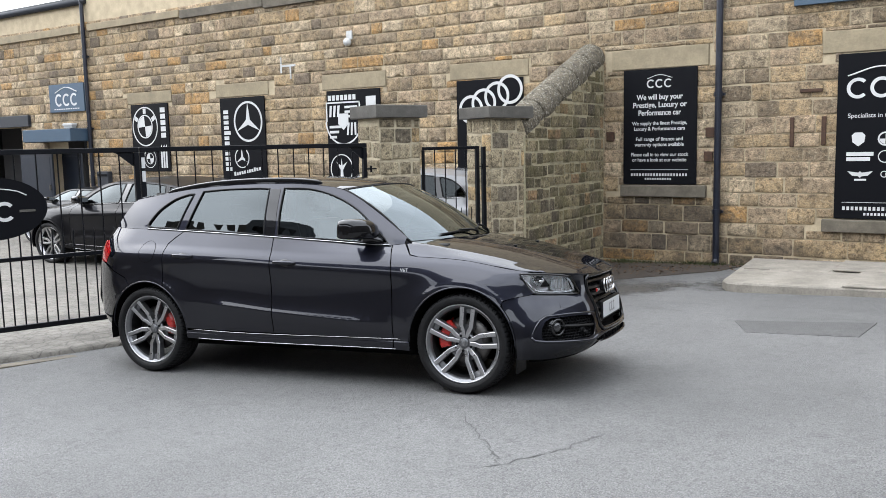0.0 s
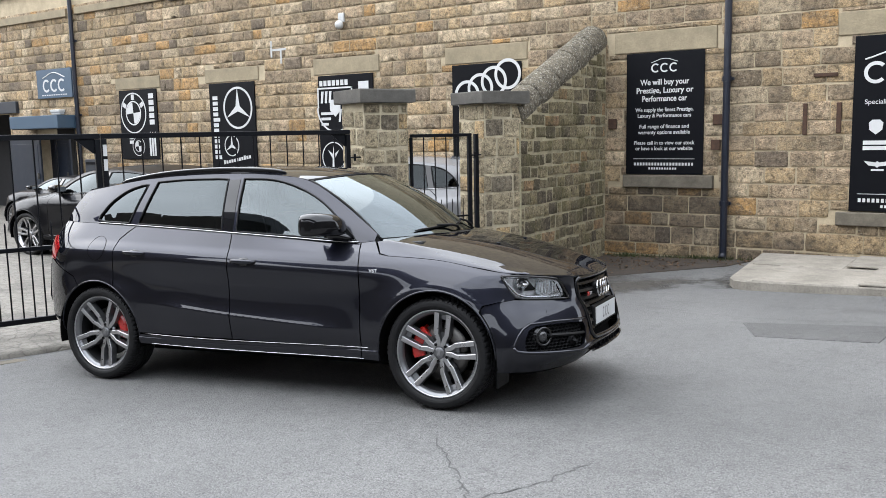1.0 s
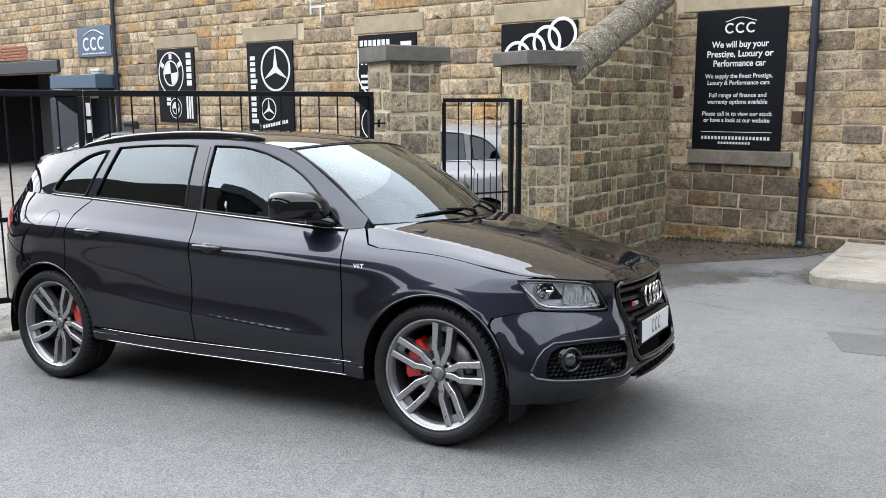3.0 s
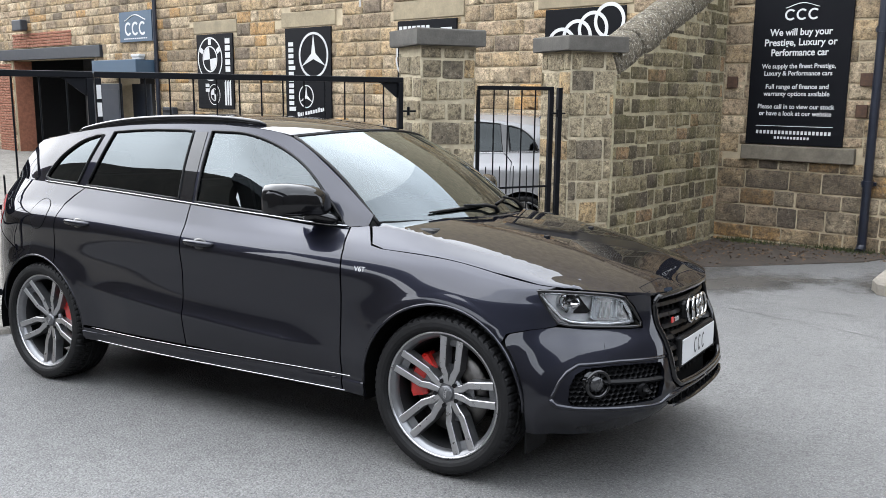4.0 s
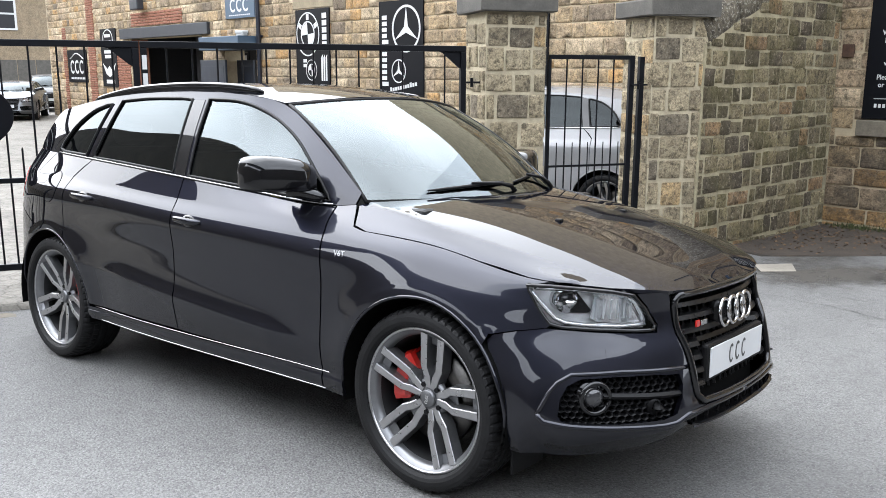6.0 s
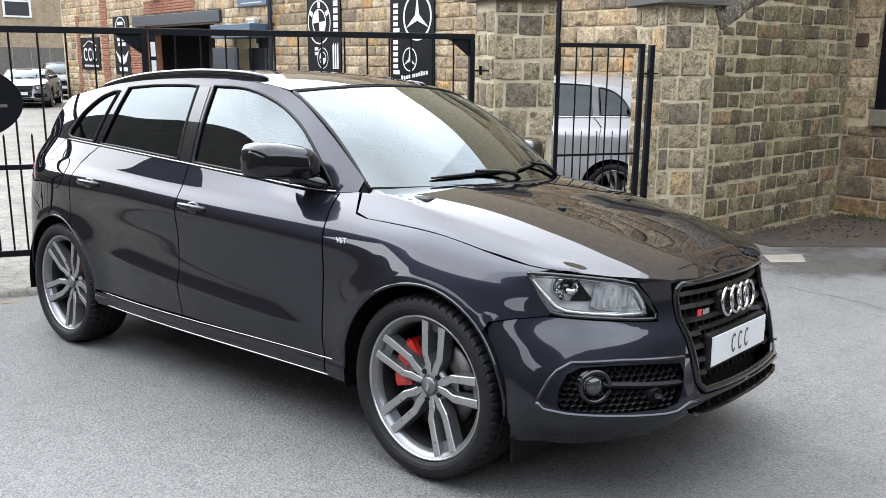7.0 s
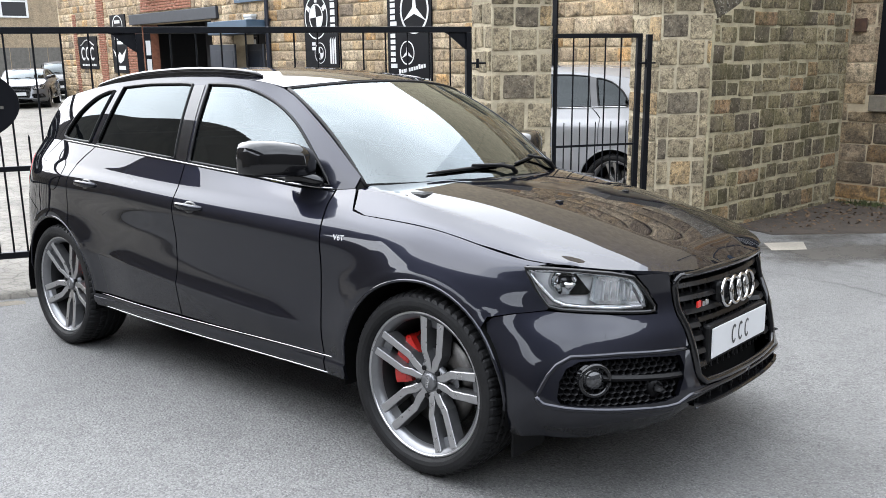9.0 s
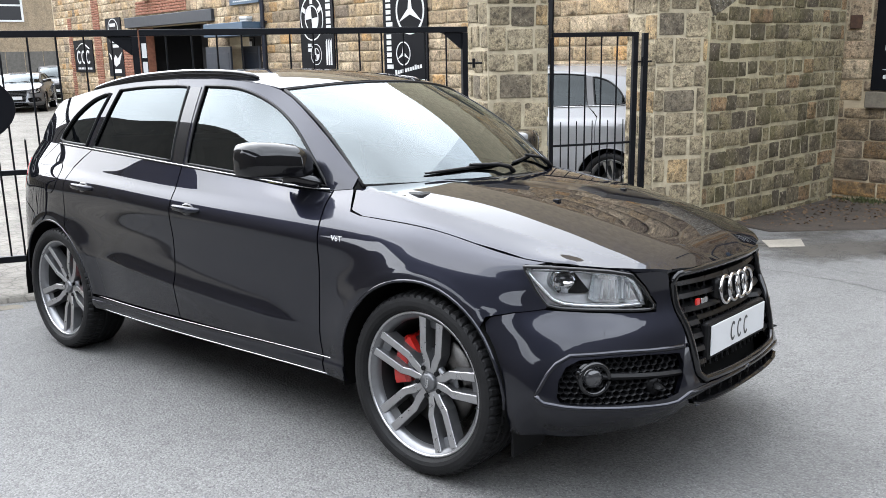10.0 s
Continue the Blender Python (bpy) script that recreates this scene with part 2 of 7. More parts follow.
ASPHALT = asphalt_material()
OLD_ASPHALT = asphalt_material("patched_asphalt", 0.74)
SEAM_TAR = plain("seam_tar", (0.07, 0.069, 0.067), 0.85, 0, 0.3, 6, 0.5, 120)
YARD = yard_material()
SLAB = concrete_material("pavement_concrete", (0.3, 0.272, 0.23), (0.165, 0.15, 0.125), 2.4)
SOIL = concrete_material("leafy_soil", (0.051, 0.0374, 0.0272), (0.0204, 0.017, 0.0136), 6)
LEAF_DRY = plain("dry_leaf", (0.109, 0.068, 0.0374), 0.9, 0, 0.4, 30)
MOSS = plain("green_moss", (0.0476, 0.0578, 0.017), 0.95, 0, 0.4, 20)


# ---- mesh helpers ----
def part(name, bm, material, parent=None, label="", smooth=False, data=None):
    """Links a bmesh, or mesh data, as one mesh object under a thing or a part."""
    if data is None:
        data = bpy.data.meshes.new(name)
        bm.to_mesh(data)
        bm.free()
        if material:
            data.materials.append(material)
        if smooth:
            data.shade_smooth()
    ob = new(name, data)
    ob.parent = parent
    if label:
        tagged(ob, label)
    return ob


def empty(name, m=None):
    ob = new(name)
    ob.empty_display_size = 0.1
    if m is not None:
        ob.matrix_world = m
    return ob


def add_box(bm, lo, hi, bevel=0.0, m=None):
    c = [(a + b) / 2 for a, b in zip(lo, hi)]
    s = [b - a for a, b in zip(lo, hi)]
    made = bmesh.ops.create_cube(bm, size=1.0, matrix=Matrix.Translation(c) @ Matrix.Diagonal((*s, 1)))
    vs = made["verts"]
    if bevel:
        es = list({e for v in vs for e in v.link_edges})
        out = bmesh.ops.bevel(bm, geom=es, offset=bevel, segments=2, affect="EDGES", profile=0.5)
        vs = list({v for f in out["faces"] for v in f.verts} | {v for v in vs if v.is_valid})
    if m is not None:
        bmesh.ops.transform(bm, matrix=m, verts=vs)
    return vs


def box(lo, hi, bevel=0.0, m=None):
    bm = bmesh.new()
    add_box(bm, lo, hi, bevel, m)
    return bm


def add_rod(bm, a, b, r, sides=10, r2=None):
    a, b = Vector(a), Vector(b)
    d = b - a
    m = Matrix.Translation((a + b) / 2) @ d.to_track_quat("Z", "Y").to_matrix().to_4x4()
    return bmesh.ops.create_cone(bm, cap_ends=True, segments=sides, radius1=r, radius2=r if r2 is None else r2, depth=d.length, matrix=m)["verts"]


def add_tube(bm, pts, r, sides=8, closed=False):
    """A round tube along points; r is a number or one radius a point."""
    pts = [Vector(p) for p in pts]
    rings = []
    count = len(pts)
    for i, p in enumerate(pts):
        a = pts[(i - 1) % count] if closed or i else p
        b = pts[(i + 1) % count] if closed or i < count - 1 else p
        q = (b - a).to_track_quat("Z", "Y")
        rad = r[i] if isinstance(r, (list, tuple)) else r
        rings.append([bm.verts.new(p + q @ Vector((rad * math.cos(t), rad * math.sin(t), 0))) for t in (2 * math.pi * k / sides for k in range(sides))])
    for i in range(count if closed else count - 1):
        ra, rb = rings[i], rings[(i + 1) % count]
        off = 0
        if closed and i == count - 1:
            off = min(range(sides), key=lambda s: (ra[0].co - rb[s].co).length)
        for k in range(sides):
            bm.faces.new((ra[k], ra[(k + 1) % sides], rb[(k + 1 + off) % sides], rb[(k + off) % sides]))
    if not closed:
        bm.faces.new(rings[0][::-1])
        bm.faces.new(rings[-1])


def add_plate(bm, outline, depth, m=None):
    """A flat plate: a 2D outline in x and z, facing -y at y=0, depth thick."""
    front = [bm.verts.new((x, 0, z)) for x, z in outline]
    back = [bm.verts.new((x, depth, z)) for x, z in outline]
    bm.faces.new(front)
    bm.faces.new(back[::-1])
    k = len(front)
    for i in range(k):
        bm.faces.new((front[i], back[i], back[(i + 1) % k], front[(i + 1) % k]))
    if m is not None:
        bmesh.ops.transform(bm, matrix=m, verts=front + back)


def add_ring(bm, x, z, r_out, r_in, y0, y1, sides=40, start=0.0, sweep=360.0, squash=1.0):
    """A flat ring, or an arc of one, in the x-z plane from y0 (front) to y1."""
    full = abs(sweep - 360.0) < 1e-6
    count = sides if full else sides + 1
    rings = []
    for i in range(count):
        t = radians(start + sweep * i / sides)
        c, s = math.cos(t) * squash, math.sin(t)
        rings.append([bm.verts.new((x + r * c, y, z + r * s)) for r, y in ((r_in, y0), (r_out, y0), (r_out, y1), (r_in, y1))])
    for i in range(sides):
        a, b = rings[i], rings[(i + 1) % count]
        for k in range(4):
            bm.faces.new((a[k], b[k], b[(k + 1) % 4], a[(k + 1) % 4]))
    if not full:
        bm.faces.new(rings[0])
        bm.faces.new(rings[-1][::-1])


def lettering(text, size, align="CENTER", bold=0.0):
    """A mesh of words in the built-in font, in the x-z plane, facing -y."""
    cu = bpy.data.curves.new("words", "FONT")
    cu.body, cu.size, cu.align_x, cu.extrude, cu.offset = text, size, align, 0.001, bold
    ob = new("words", cu)
    made = bpy.data.meshes.new_from_object(ob.evaluated_get(bpy.context.evaluated_depsgraph_get()))
    bpy.data.objects.remove(ob)
    made.transform(Matrix.Rotation(radians(90), 4, "X"))
    return made


def ease(x, points):
    """Smooth interpolation of (x, value, ...) rows; holds the ends."""
    if x <= points[0][0]:
        return points[0][1]
    if x >= points[-1][0]:
        return points[-1][1]
    n = len(points)
    for i in range(n - 1):
        x0, y0 = points[i][:2]
        x1, y1 = points[i + 1][:2]
        if x0 <= x <= x1:
            d = x1 - x0
            sec = (y1 - y0) / d
            lo = sec if i == 0 else ((y0 - points[i - 1][1]) / (x0 - points[i - 1][0]) + sec) / 2
            hi = sec if i == n - 2 else (sec + (points[i + 2][1] - y1) / (points[i + 2][0] - x1)) / 2
            t = (x - x0) / d
            return (2 * t**3 - 3 * t**2 + 1) * y0 + (t**3 - 2 * t**2 + t) * d * lo + (3 * t**2 - 2 * t**3) * y1 + (t**3 - t**2) * d * hi
    return points[-1][1]


def clamp(v, lo, hi):
    return max(lo, min(hi, v))


def ground_z(x, y):
    """The forecourt falls gently to the west and towards the building."""
    return 0.012 + 0.03 * clamp(x, -3.4, 2.5) - 0.048 * clamp(y - 0.1, 0.0, 1.9) - 0.012 * clamp(y - 2.0, 0.0, 4.0)


# ---- ground ----
def sheet(name, xs, ys, inside, lift, material, label, category):
    bm = bmesh.new()
    grid = {}
    for i in range(len(xs) - 1):
        for j in range(len(ys) - 1):
            if not inside((xs[i] + xs[i + 1]) / 2, (ys[j] + ys[j + 1]) / 2):
                continue
            vs = []
            for a, b in ((i, j), (i + 1, j), (i + 1, j + 1), (i, j + 1)):
                if (a, b) not in grid:
                    grid[a, b] = bm.verts.new((xs[a], ys[b], ground_z(xs[a], ys[b]) + lift))
                vs.append(grid[a, b])
            bm.faces.new(vs)
    return tagged(part(name, bm, material, smooth=True), label, category, kind="structure")


def steps(*runs):
    out = []
    for lo, hi, n in runs:
        out += [lo + (hi - lo) * k / n for k in range(n)]
    return out + [runs[-1][1]]


sheet("ground", steps((-1500, -60, 6), (-60, -8, 12), (-8, 8, 64), (8, 60, 8), (60, 1500, 6)), steps((-1500, -40, 6), (-40, -10, 8), (-10, 12, 88), (12, 60, 6), (60, 1500, 6)),
      lambda x, y: True, 0.0, ASPHALT, "worn light grey asphalt forecourt", "asphalt")

# the gate line, from pillar A down past the meeting stiles
GATE_A = Vector((-3.46, 3.27, 0))
GATE_U = Vector((0.34, 0.94, 0)).normalized()
GATE_N = Vector((GATE_U.y, -GATE_U.x, 0))


def yard_sheet():
    bm = bmesh.new()
    p0 = GATE_A + GATE_N * 0.72
    near = [p0 + GATE_U * s for s in np.linspace(-14, 1.2, 24)]
    rows = []
    for k, d in enumerate([0, 0.2, 0.6, 1.2, 2.5, 5, 10, 20, 40, 60]):
        row = []
        for p in near:
            q = p - GATE_N * d
            row.append(bm.verts.new((q.x, min(q.y, 30), ground_z(q.x, q.y) + 0.035)))
        rows.append(row)
    for a, b in zip(rows, rows[1:]):
        for i in range(len(a) - 1):
            bm.faces.new((a[i], a[i + 1], b[i + 1], b[i]))
    edge = [bm.verts.new(v.co + Vector((0.01, 0, -0.06))) for v in rows[0]]
    for i in range(len(edge) - 1):
        bm.faces.new((edge[i], edge[i + 1], rows[0][i + 1], rows[0][i]))
    return tagged(part("pavement", bm, YARD, smooth=True), "pale worn concrete and stone yard behind the gates", "yard", kind="structure")


yard_sheet()

# ---- the long stone building ----
WALL_Y = 8.14
HOLES = [(-24.4, -19.35, -1.0, 2.46), (-18.1, -16.45, -1.0, 2.05)]


def wall_slab(name, x0, x1, y0, y1, z0, z1, holes, material, label):
    bm = bmesh.new()
    at = x0
    for a, b, lo, hi in sorted(holes):
        add_box(bm, (at, y0, z0), (a, y1, z1))
        add_box(bm, (a, y0, hi), (b, y1, z1))
        at = b
    add_box(bm, (at, y0, z0), (x1, y1, z1))
    return tagged(part(name, bm, material), label, "wall", kind="structure")


SOOTY_STONE = plain("sooty_stone", (0.062, 0.054, 0.045), 0.9, 0, 0.45, 1.6, 0.5, 14)
wall_main = wall_slab("wall_north", -32.6, 7.0, WALL_Y + 0.012, WALL_Y + 0.55, -0.8, 5.5, HOLES, MORTAR, "coursed tan sandstone wall of an old mill")
wall_high = tagged(part("wall_north_upper", box((-16.1, WALL_Y + 0.012, 5.5), (7.0, WALL_Y + 0.55, 8.0)), MORTAR), "upper courses of the tan sandstone wall", "wall", kind="structure")
# added out of view: shuts off the lowest sky west of the yard
tagged(part("wall_west", box((-24.5, -12.8, -0.8), (-24.0, -4.0, 2.3)), DARK_DRESSED), "plain stone wall closing the yard", "wall", kind="structure")
# added out of view, dark and tall so the bumper mirrors no bright sky
tagged(part("wall_east", box((9.0, -13.0, -0.8), (9.5, 8.7, 4.8)), plain("dark_reflected_wall", (0.034, 0.032, 0.0286), 0.9, 0, 0.35, 1.2)), "plain stone wall closing the forecourt", "wall", kind="structure")
# added behind the camera to darken what bumper and doors reflect
tagged(part("wall_south", box((-10.0, -13.25, -0.8), (9.5, -12.75, 4.4)), SOOTY_STONE), "plain dark stone wall behind the forecourt", "wall", kind="structure")
# the mill across the road: a long stone front under a dark overhanging roof, seen only in the car's windows and paint
tagged(part("wall_mill", box((-60.0, -13.6, -0.8), (-10.0, -12.8, 9.7)), SOOTY_STONE), "dark stone front of the mill across the road", "wall", kind="structure")
bm = bmesh.new()
add_plate(bm, [(-0.9, 9.0), (-0.9, 9.75), (0.2, 9.95), (3.2, 10.7), (8.0, 10.7), (8.0, 9.0)], 52.0)
bmesh.ops.transform(bm, matrix=Matrix.Translation((-9.8, -12.9, 0)) @ Matrix.Rotation(radians(-90), 4, "Z"), verts=bm.verts)
tagged(part("roof_mill", bm, GUTTER), "dark slate roof of the mill across the road", "roof", kind="structure")
tagged(part("roof", box((-34, WALL_Y + 0.5, 5.5), (-16.1, 16, 5.7)), GUTTER), "dark slate roof edge", "roof", kind="structure")
# workshop shell: its dark colour stands in for the room's shade
tagged(part("back_room_wall", box((-26, 12.0, -0.6), (-15.5, 12.2, 5.4)), ROOM_SHADE), "workshop inner wall coloured dark for room shade", "wall", kind="structure")
tagged(part("back_room_side", box((-26.4, 8.72, -0.6), (-26.0, 12.2, 5.4)), ROOM_SHADE), "workshop inner side wall coloured dark for room shade", "wall", kind="structure")
tagged(part("back_room_ceiling", box((-26.0, 8.72, 2.95), (-15.5, 12.0, 3.05)), ROOM_SHADE), "workshop ceiling coloured dark for room shade", "ceiling", kind="structure")
tagged(part("door_reveal", box((-24.398, 8.2, -0.3), (-24.36, 8.69, 2.44)), RED_BRICK), "red brick lining of the workshop doorway", "wall", kind="structure")


def slab_plate(name, outline, height, material, label, category, bevel=0.02, kind="structure", parent=None):
    """A flat slab on the ground along an outline of (x, y)."""
    bm = bmesh.new()
    low = [bm.verts.new((x, y, ground_z(x, y) - 0.05)) for x, y in outline]
    rim = [bm.verts.new((x, y, ground_z(x, y) + height - bevel)) for x, y in outline]
    cx, cy = sum(p[0] for p in outline) / len(outline), sum(p[1] for p in outline) / len(outline)
    top = []
    for x, y in outline:
        d = math.hypot(cx - x, cy - y)
        top.append(bm.verts.new((x + (cx - x) * bevel / d, y + (cy - y) * bevel / d, ground_z(x, y) + height)))
    k = len(outline)
    for i in range(k):
        j = (i + 1) % k
        bm.faces.new((low[i], low[j], rim[j], rim[i]))
        bm.faces.new((rim[i], rim[j], top[j], top[i]))
    bm.faces.new(top)
    return tagged(part(name, bm, material, parent), label, category, kind=kind)


# raised pavement along the wall, with large flags and a kerb of long stones
pavement = slab_plate("pavement_raised", [(0.36, 5.62), (5.5, 6.0), (5.5, 8.12), (-0.1, 8.12), (0.1, 5.9), (0.2, 5.7)], 0.115, SLAB, "raised pale concrete pavement beside the building", "pavement")
for i, (x0, x1) in enumerate(((0.42, 1.5), (1.52, 2.55), (2.57, 3.6), (3.62, 4.7))):
    bm = bmesh.new()
    y_at = lambda x: 5.63 + (x - 0.36) * 0.074
    z_at = ground_z(x0, 5.7) + 0.1
    add_box(bm, (x0, 0.0, 0.0), (x1, 0.15, 0.024), 0.008)
    bmesh.ops.transform(bm, matrix=Matrix.Translation((0, y_at(x0) - x0 * 0.074, z_at)) @ Matrix.Rotation(math.atan(0.074), 4, "Z"), verts=bm.verts)
    part("kerb_stone", bm, SLAB, pavement)
    for j in range(2):
        bm = bmesh.new()
        add_box(bm, (x0 + 0.02 - 0.35 * j, y_at(x0) + 0.2 + 1.1 * j, z_at), (x1 - 0.35 * j, y_at(x0) + 1.27 + 1.0 * j, z_at + 0.02), 0.006)
        part("paving_flag", bm, SLAB, pavement)

slab_plate("asphalt_patch", [(0.85, 3.75), (1.1, 3.2), (2.05, 3.35), (2.1, 4.1)], 0.006, OLD_ASPHALT, "darker repaired patch of asphalt", "asphalt", 0.004)
slab_plate("concrete_patch", [(-1.72, 5.3), (-1.5, 5.05), (-1.3, 5.3), (-1.5, 5.6)], 0.008, SLAB, "small pale concrete patch in the asphalt", "concrete", 0.005)
slab_plate("soil_strip", [(-2.42, 5.9), (-1.9, 5.75), (-1.2, 6.5), (-0.4, 7.4), (-0.15, 8.12), (-2.44, 8.12)], 0.012, SOIL, "damp soil with leaf litter in the corner by the buttress", "soil", 0.01)


def damp_material():
    """Dark silt washed over the asphalt, thinning out unevenly to its edge."""
    m, n, l, b = nodes_of("damp_silt")
    tc = n.new("ShaderNodeTexCoord").outputs["Generated"]
    away = n.new("ShaderNodeVectorMath")
    away.operation = "DISTANCE"
    away.inputs[1].default_value = (0.5, 0.5, 0.5)
    l.new(tc, away.inputs[0])
    pos = n.new("ShaderNodeNewGeometry").outputs["Position"]
    edge = n.new("ShaderNodeMath")
    edge.operation = "SUBTRACT"
    l.new(span(n, l, noise_fac(n, l, 2.2, 6.0, 0.65, pos), 0.25, 0.75, 0.0, 1.3), edge.inputs[0])
    l.new(span(n, l, away.outputs["Value"], 0.1, 0.55, 0.0, 1.3), edge.inputs[1])
    l.new(span(n, l, edge.outputs[0], -0.1, 0.6, 0.0, 0.8), b.inputs["Alpha"])
    l.new(blend(n, l, noise_fac(n, l, 40, 4.0, 0.7, pos), (0.03, 0.028, 0.025), (0.085, 0.076, 0.064)), b.inputs["Base Color"])
    b.inputs["Roughness"].default_value = 0.75
    return m


DAMP = damp_material()


def silt(x, y, rx, ry, turn):
    bm = bmesh.new()
    rings = []
    for r in (0.25, 0.5, 0.75, 1.0):
        row = []
        for k in range(28):
            t = 2 * math.pi * k / 28
            a, b = rx * r * math.cos(t), ry * r * math.sin(t)
            px_, py_ = x + a * math.cos(turn) - b * math.sin(turn), y + a * math.sin(turn) + b * math.cos(turn)
            row.append(bm.verts.new((px_, py_, ground_z(px_, py_) + 0.005)))
        rings.append(row)
    bm.faces.new(rings[0])
    for p, q in zip(rings, rings[1:]):
        for k in range(28):
            bm.faces.new((p[k], q[k], q[(k + 1) % 28], p[(k + 1) % 28]))
    return tagged(part("silt_stain", bm, DAMP), "dark damp silt washed over the asphalt", "stain", kind="structure")


silt(-1.1, 5.55, 1.5, 1.25, 0.5)
silt(0.25, 6.3, 1.3, 0.8, 0.7)
slab_plate("gutter_strip", [(-4.3, -1.5), (-4.18, -1.52), (-3.32, 1.3), (-3.45, 1.3)], 0.02, DARK_DRESSED, "dark worn kerb edge across the gateway", "kerb", 0.01)


def tar_seams():
    """Thin repair seams and cracks that wander over the asphalt."""
    rng = random.Random(4)
    runs = [[(-1.6, 4.3), (-0.4, 4.25), (0.8, 4.0), (2.6, 4.35)], [(0.9, -1.2), (1.15, -0.75), (1.25, -0.35)], [(-2.0, 4.6), (0.3, 4.65), (2.9, 4.9)], [(0.3, -0.5), (0.75, -0.9), (0.95, -1.15)]]
    bm = bmesh.new()
    for run in runs:
        pts = []
        for (x0, y0), (x1, y1) in zip(run, run[1:]):
            for k in range(12):
                f = k / 12
                pts.append((x0 + (x1 - x0) * f + rng.uniform(-0.02, 0.02), y0 + (y1 - y0) * f + rng.uniform(-0.025, 0.025)))
        last = None
        for (x0, y0), (x1, y1) in zip(pts, pts[1:]):
            dx, dy = x1 - x0, y1 - y0
            d = math.hypot(dx, dy)
            w = rng.uniform(0.0015, 0.005)
            pair = [bm.verts.new((x0 - dy / d * s * w, y0 + dx / d * s * w, ground_z(x0, y0) + 0.003)) for s in (1, -1)]
            if last:
                bm.faces.new((last[0], last[1], pair[1], pair[0]))
            last = pair
    return tagged(part("asphalt_cracks", bm, SEAM_TAR), "fine dark cracks and seams in the asphalt", "cracks", kind="structure")


tar_seams()


def litter():
    """Dry leaves, grit and tufts along the foot of the wall, as one mass."""
    rng = random.Random(11)
    bm = bmesh.new()
    for k in range(1500):
        x, y = rng.uniform(-2.4, -0.1), rng.uniform(5.8, 8.08)
        if y < 5.8 + 0.95 * (x + 2.4) + rng.gauss(0, 0.3) and y < 7.8:
            continue
        s = rng.uniform(0.008, 0.028)
        z = ground_z(x, y) + 0.014
        a = rng.uniform(0, 6.28)
        c, d = math.cos(a) * s, math.sin(a) * s
        up = rng.uniform(0.002, 0.02)
        vs = [bm.verts.new(p) for p in ((x - c, y - d, z), (x + d * 0.5, y - c * 0.5, z + up), (x + c, y + d, z + up * 0.4), (x - d * 0.5, y + c * 0.5, z + 0.001))]
        bm.faces.new(vs)
    tagged(part("leaf_litter", bm, LEAF_DRY), "scattered dry brown leaves at the foot of the wall", "leaves", kind="stuff")
    bm = bmesh.new()
    for k in range(900):
        x = rng.choice((rng.uniform(-2.4, -0.2), rng.gauss(-0.9, 0.25), rng.gauss(-2.0, 0.2)))
        y = 8.08 - abs(rng.gauss(0, 0.1))
        z = ground_z(x, y) + 0.01
        h = rng.uniform(0.015, 0.07)
        a = rng.uniform(0, 6.28)
        w = rng.uniform(0.004, 0.009)
        lean = (rng.gauss(0, 0.02), rng.gauss(-0.01, 0.02))
        vs = [bm.verts.new(p) for p in ((x - w * math.cos(a), y - w * math.sin(a), z), (x + w * math.cos(a), y + w * math.sin(a), z), (x + lean[0], y + lean[1], z + h))]
        bm.faces.new(vs)
    tagged(part("weeds", bm, MOSS), "low green weeds and moss at the foot of the wall", "weeds", kind="stuff")


litter()


# ---- gate pillars, buttress ----
def pillar(name, corner, label):
    """A square stone pillar core with a cap; corner is its near corner beside the gate."""
    root = empty(name, Matrix.Translation(corner) @ Matrix.Rotation(math.atan2(GATE_U.y, GATE_U.x) - radians(4), 4, "Z"))
    part("core", box((0.003, 0.003, -0.3), (0.577, 0.577, 2.13)), PALE_MORTAR, root)
    bm = box((-0.075, -0.075, 2.13), (0.655, 0.655, 2.285), 0.012)
    rng = random.Random(corner[0])
    for v in bm.verts:
        v.co += Vector((rng.gauss(0, 0.003), rng.gauss(0, 0.003), rng.gauss(0, 0.004)))
    part("cap", bm, CAPSTONE, root, "grey weathered stone slab cap")
    return tagged(root, label, "gate pillar", "gate pillars")


PILLAR_A = pillar("gate_pillar", (-3.385, 3.42, -0.03), "square sandstone gate pillar with pale joints and grey cap")
PILLAR_B = pillar("gate_pillar", (-2.675, 4.9, -0.04), "square sandstone gate pillar beside the sloping buttress")


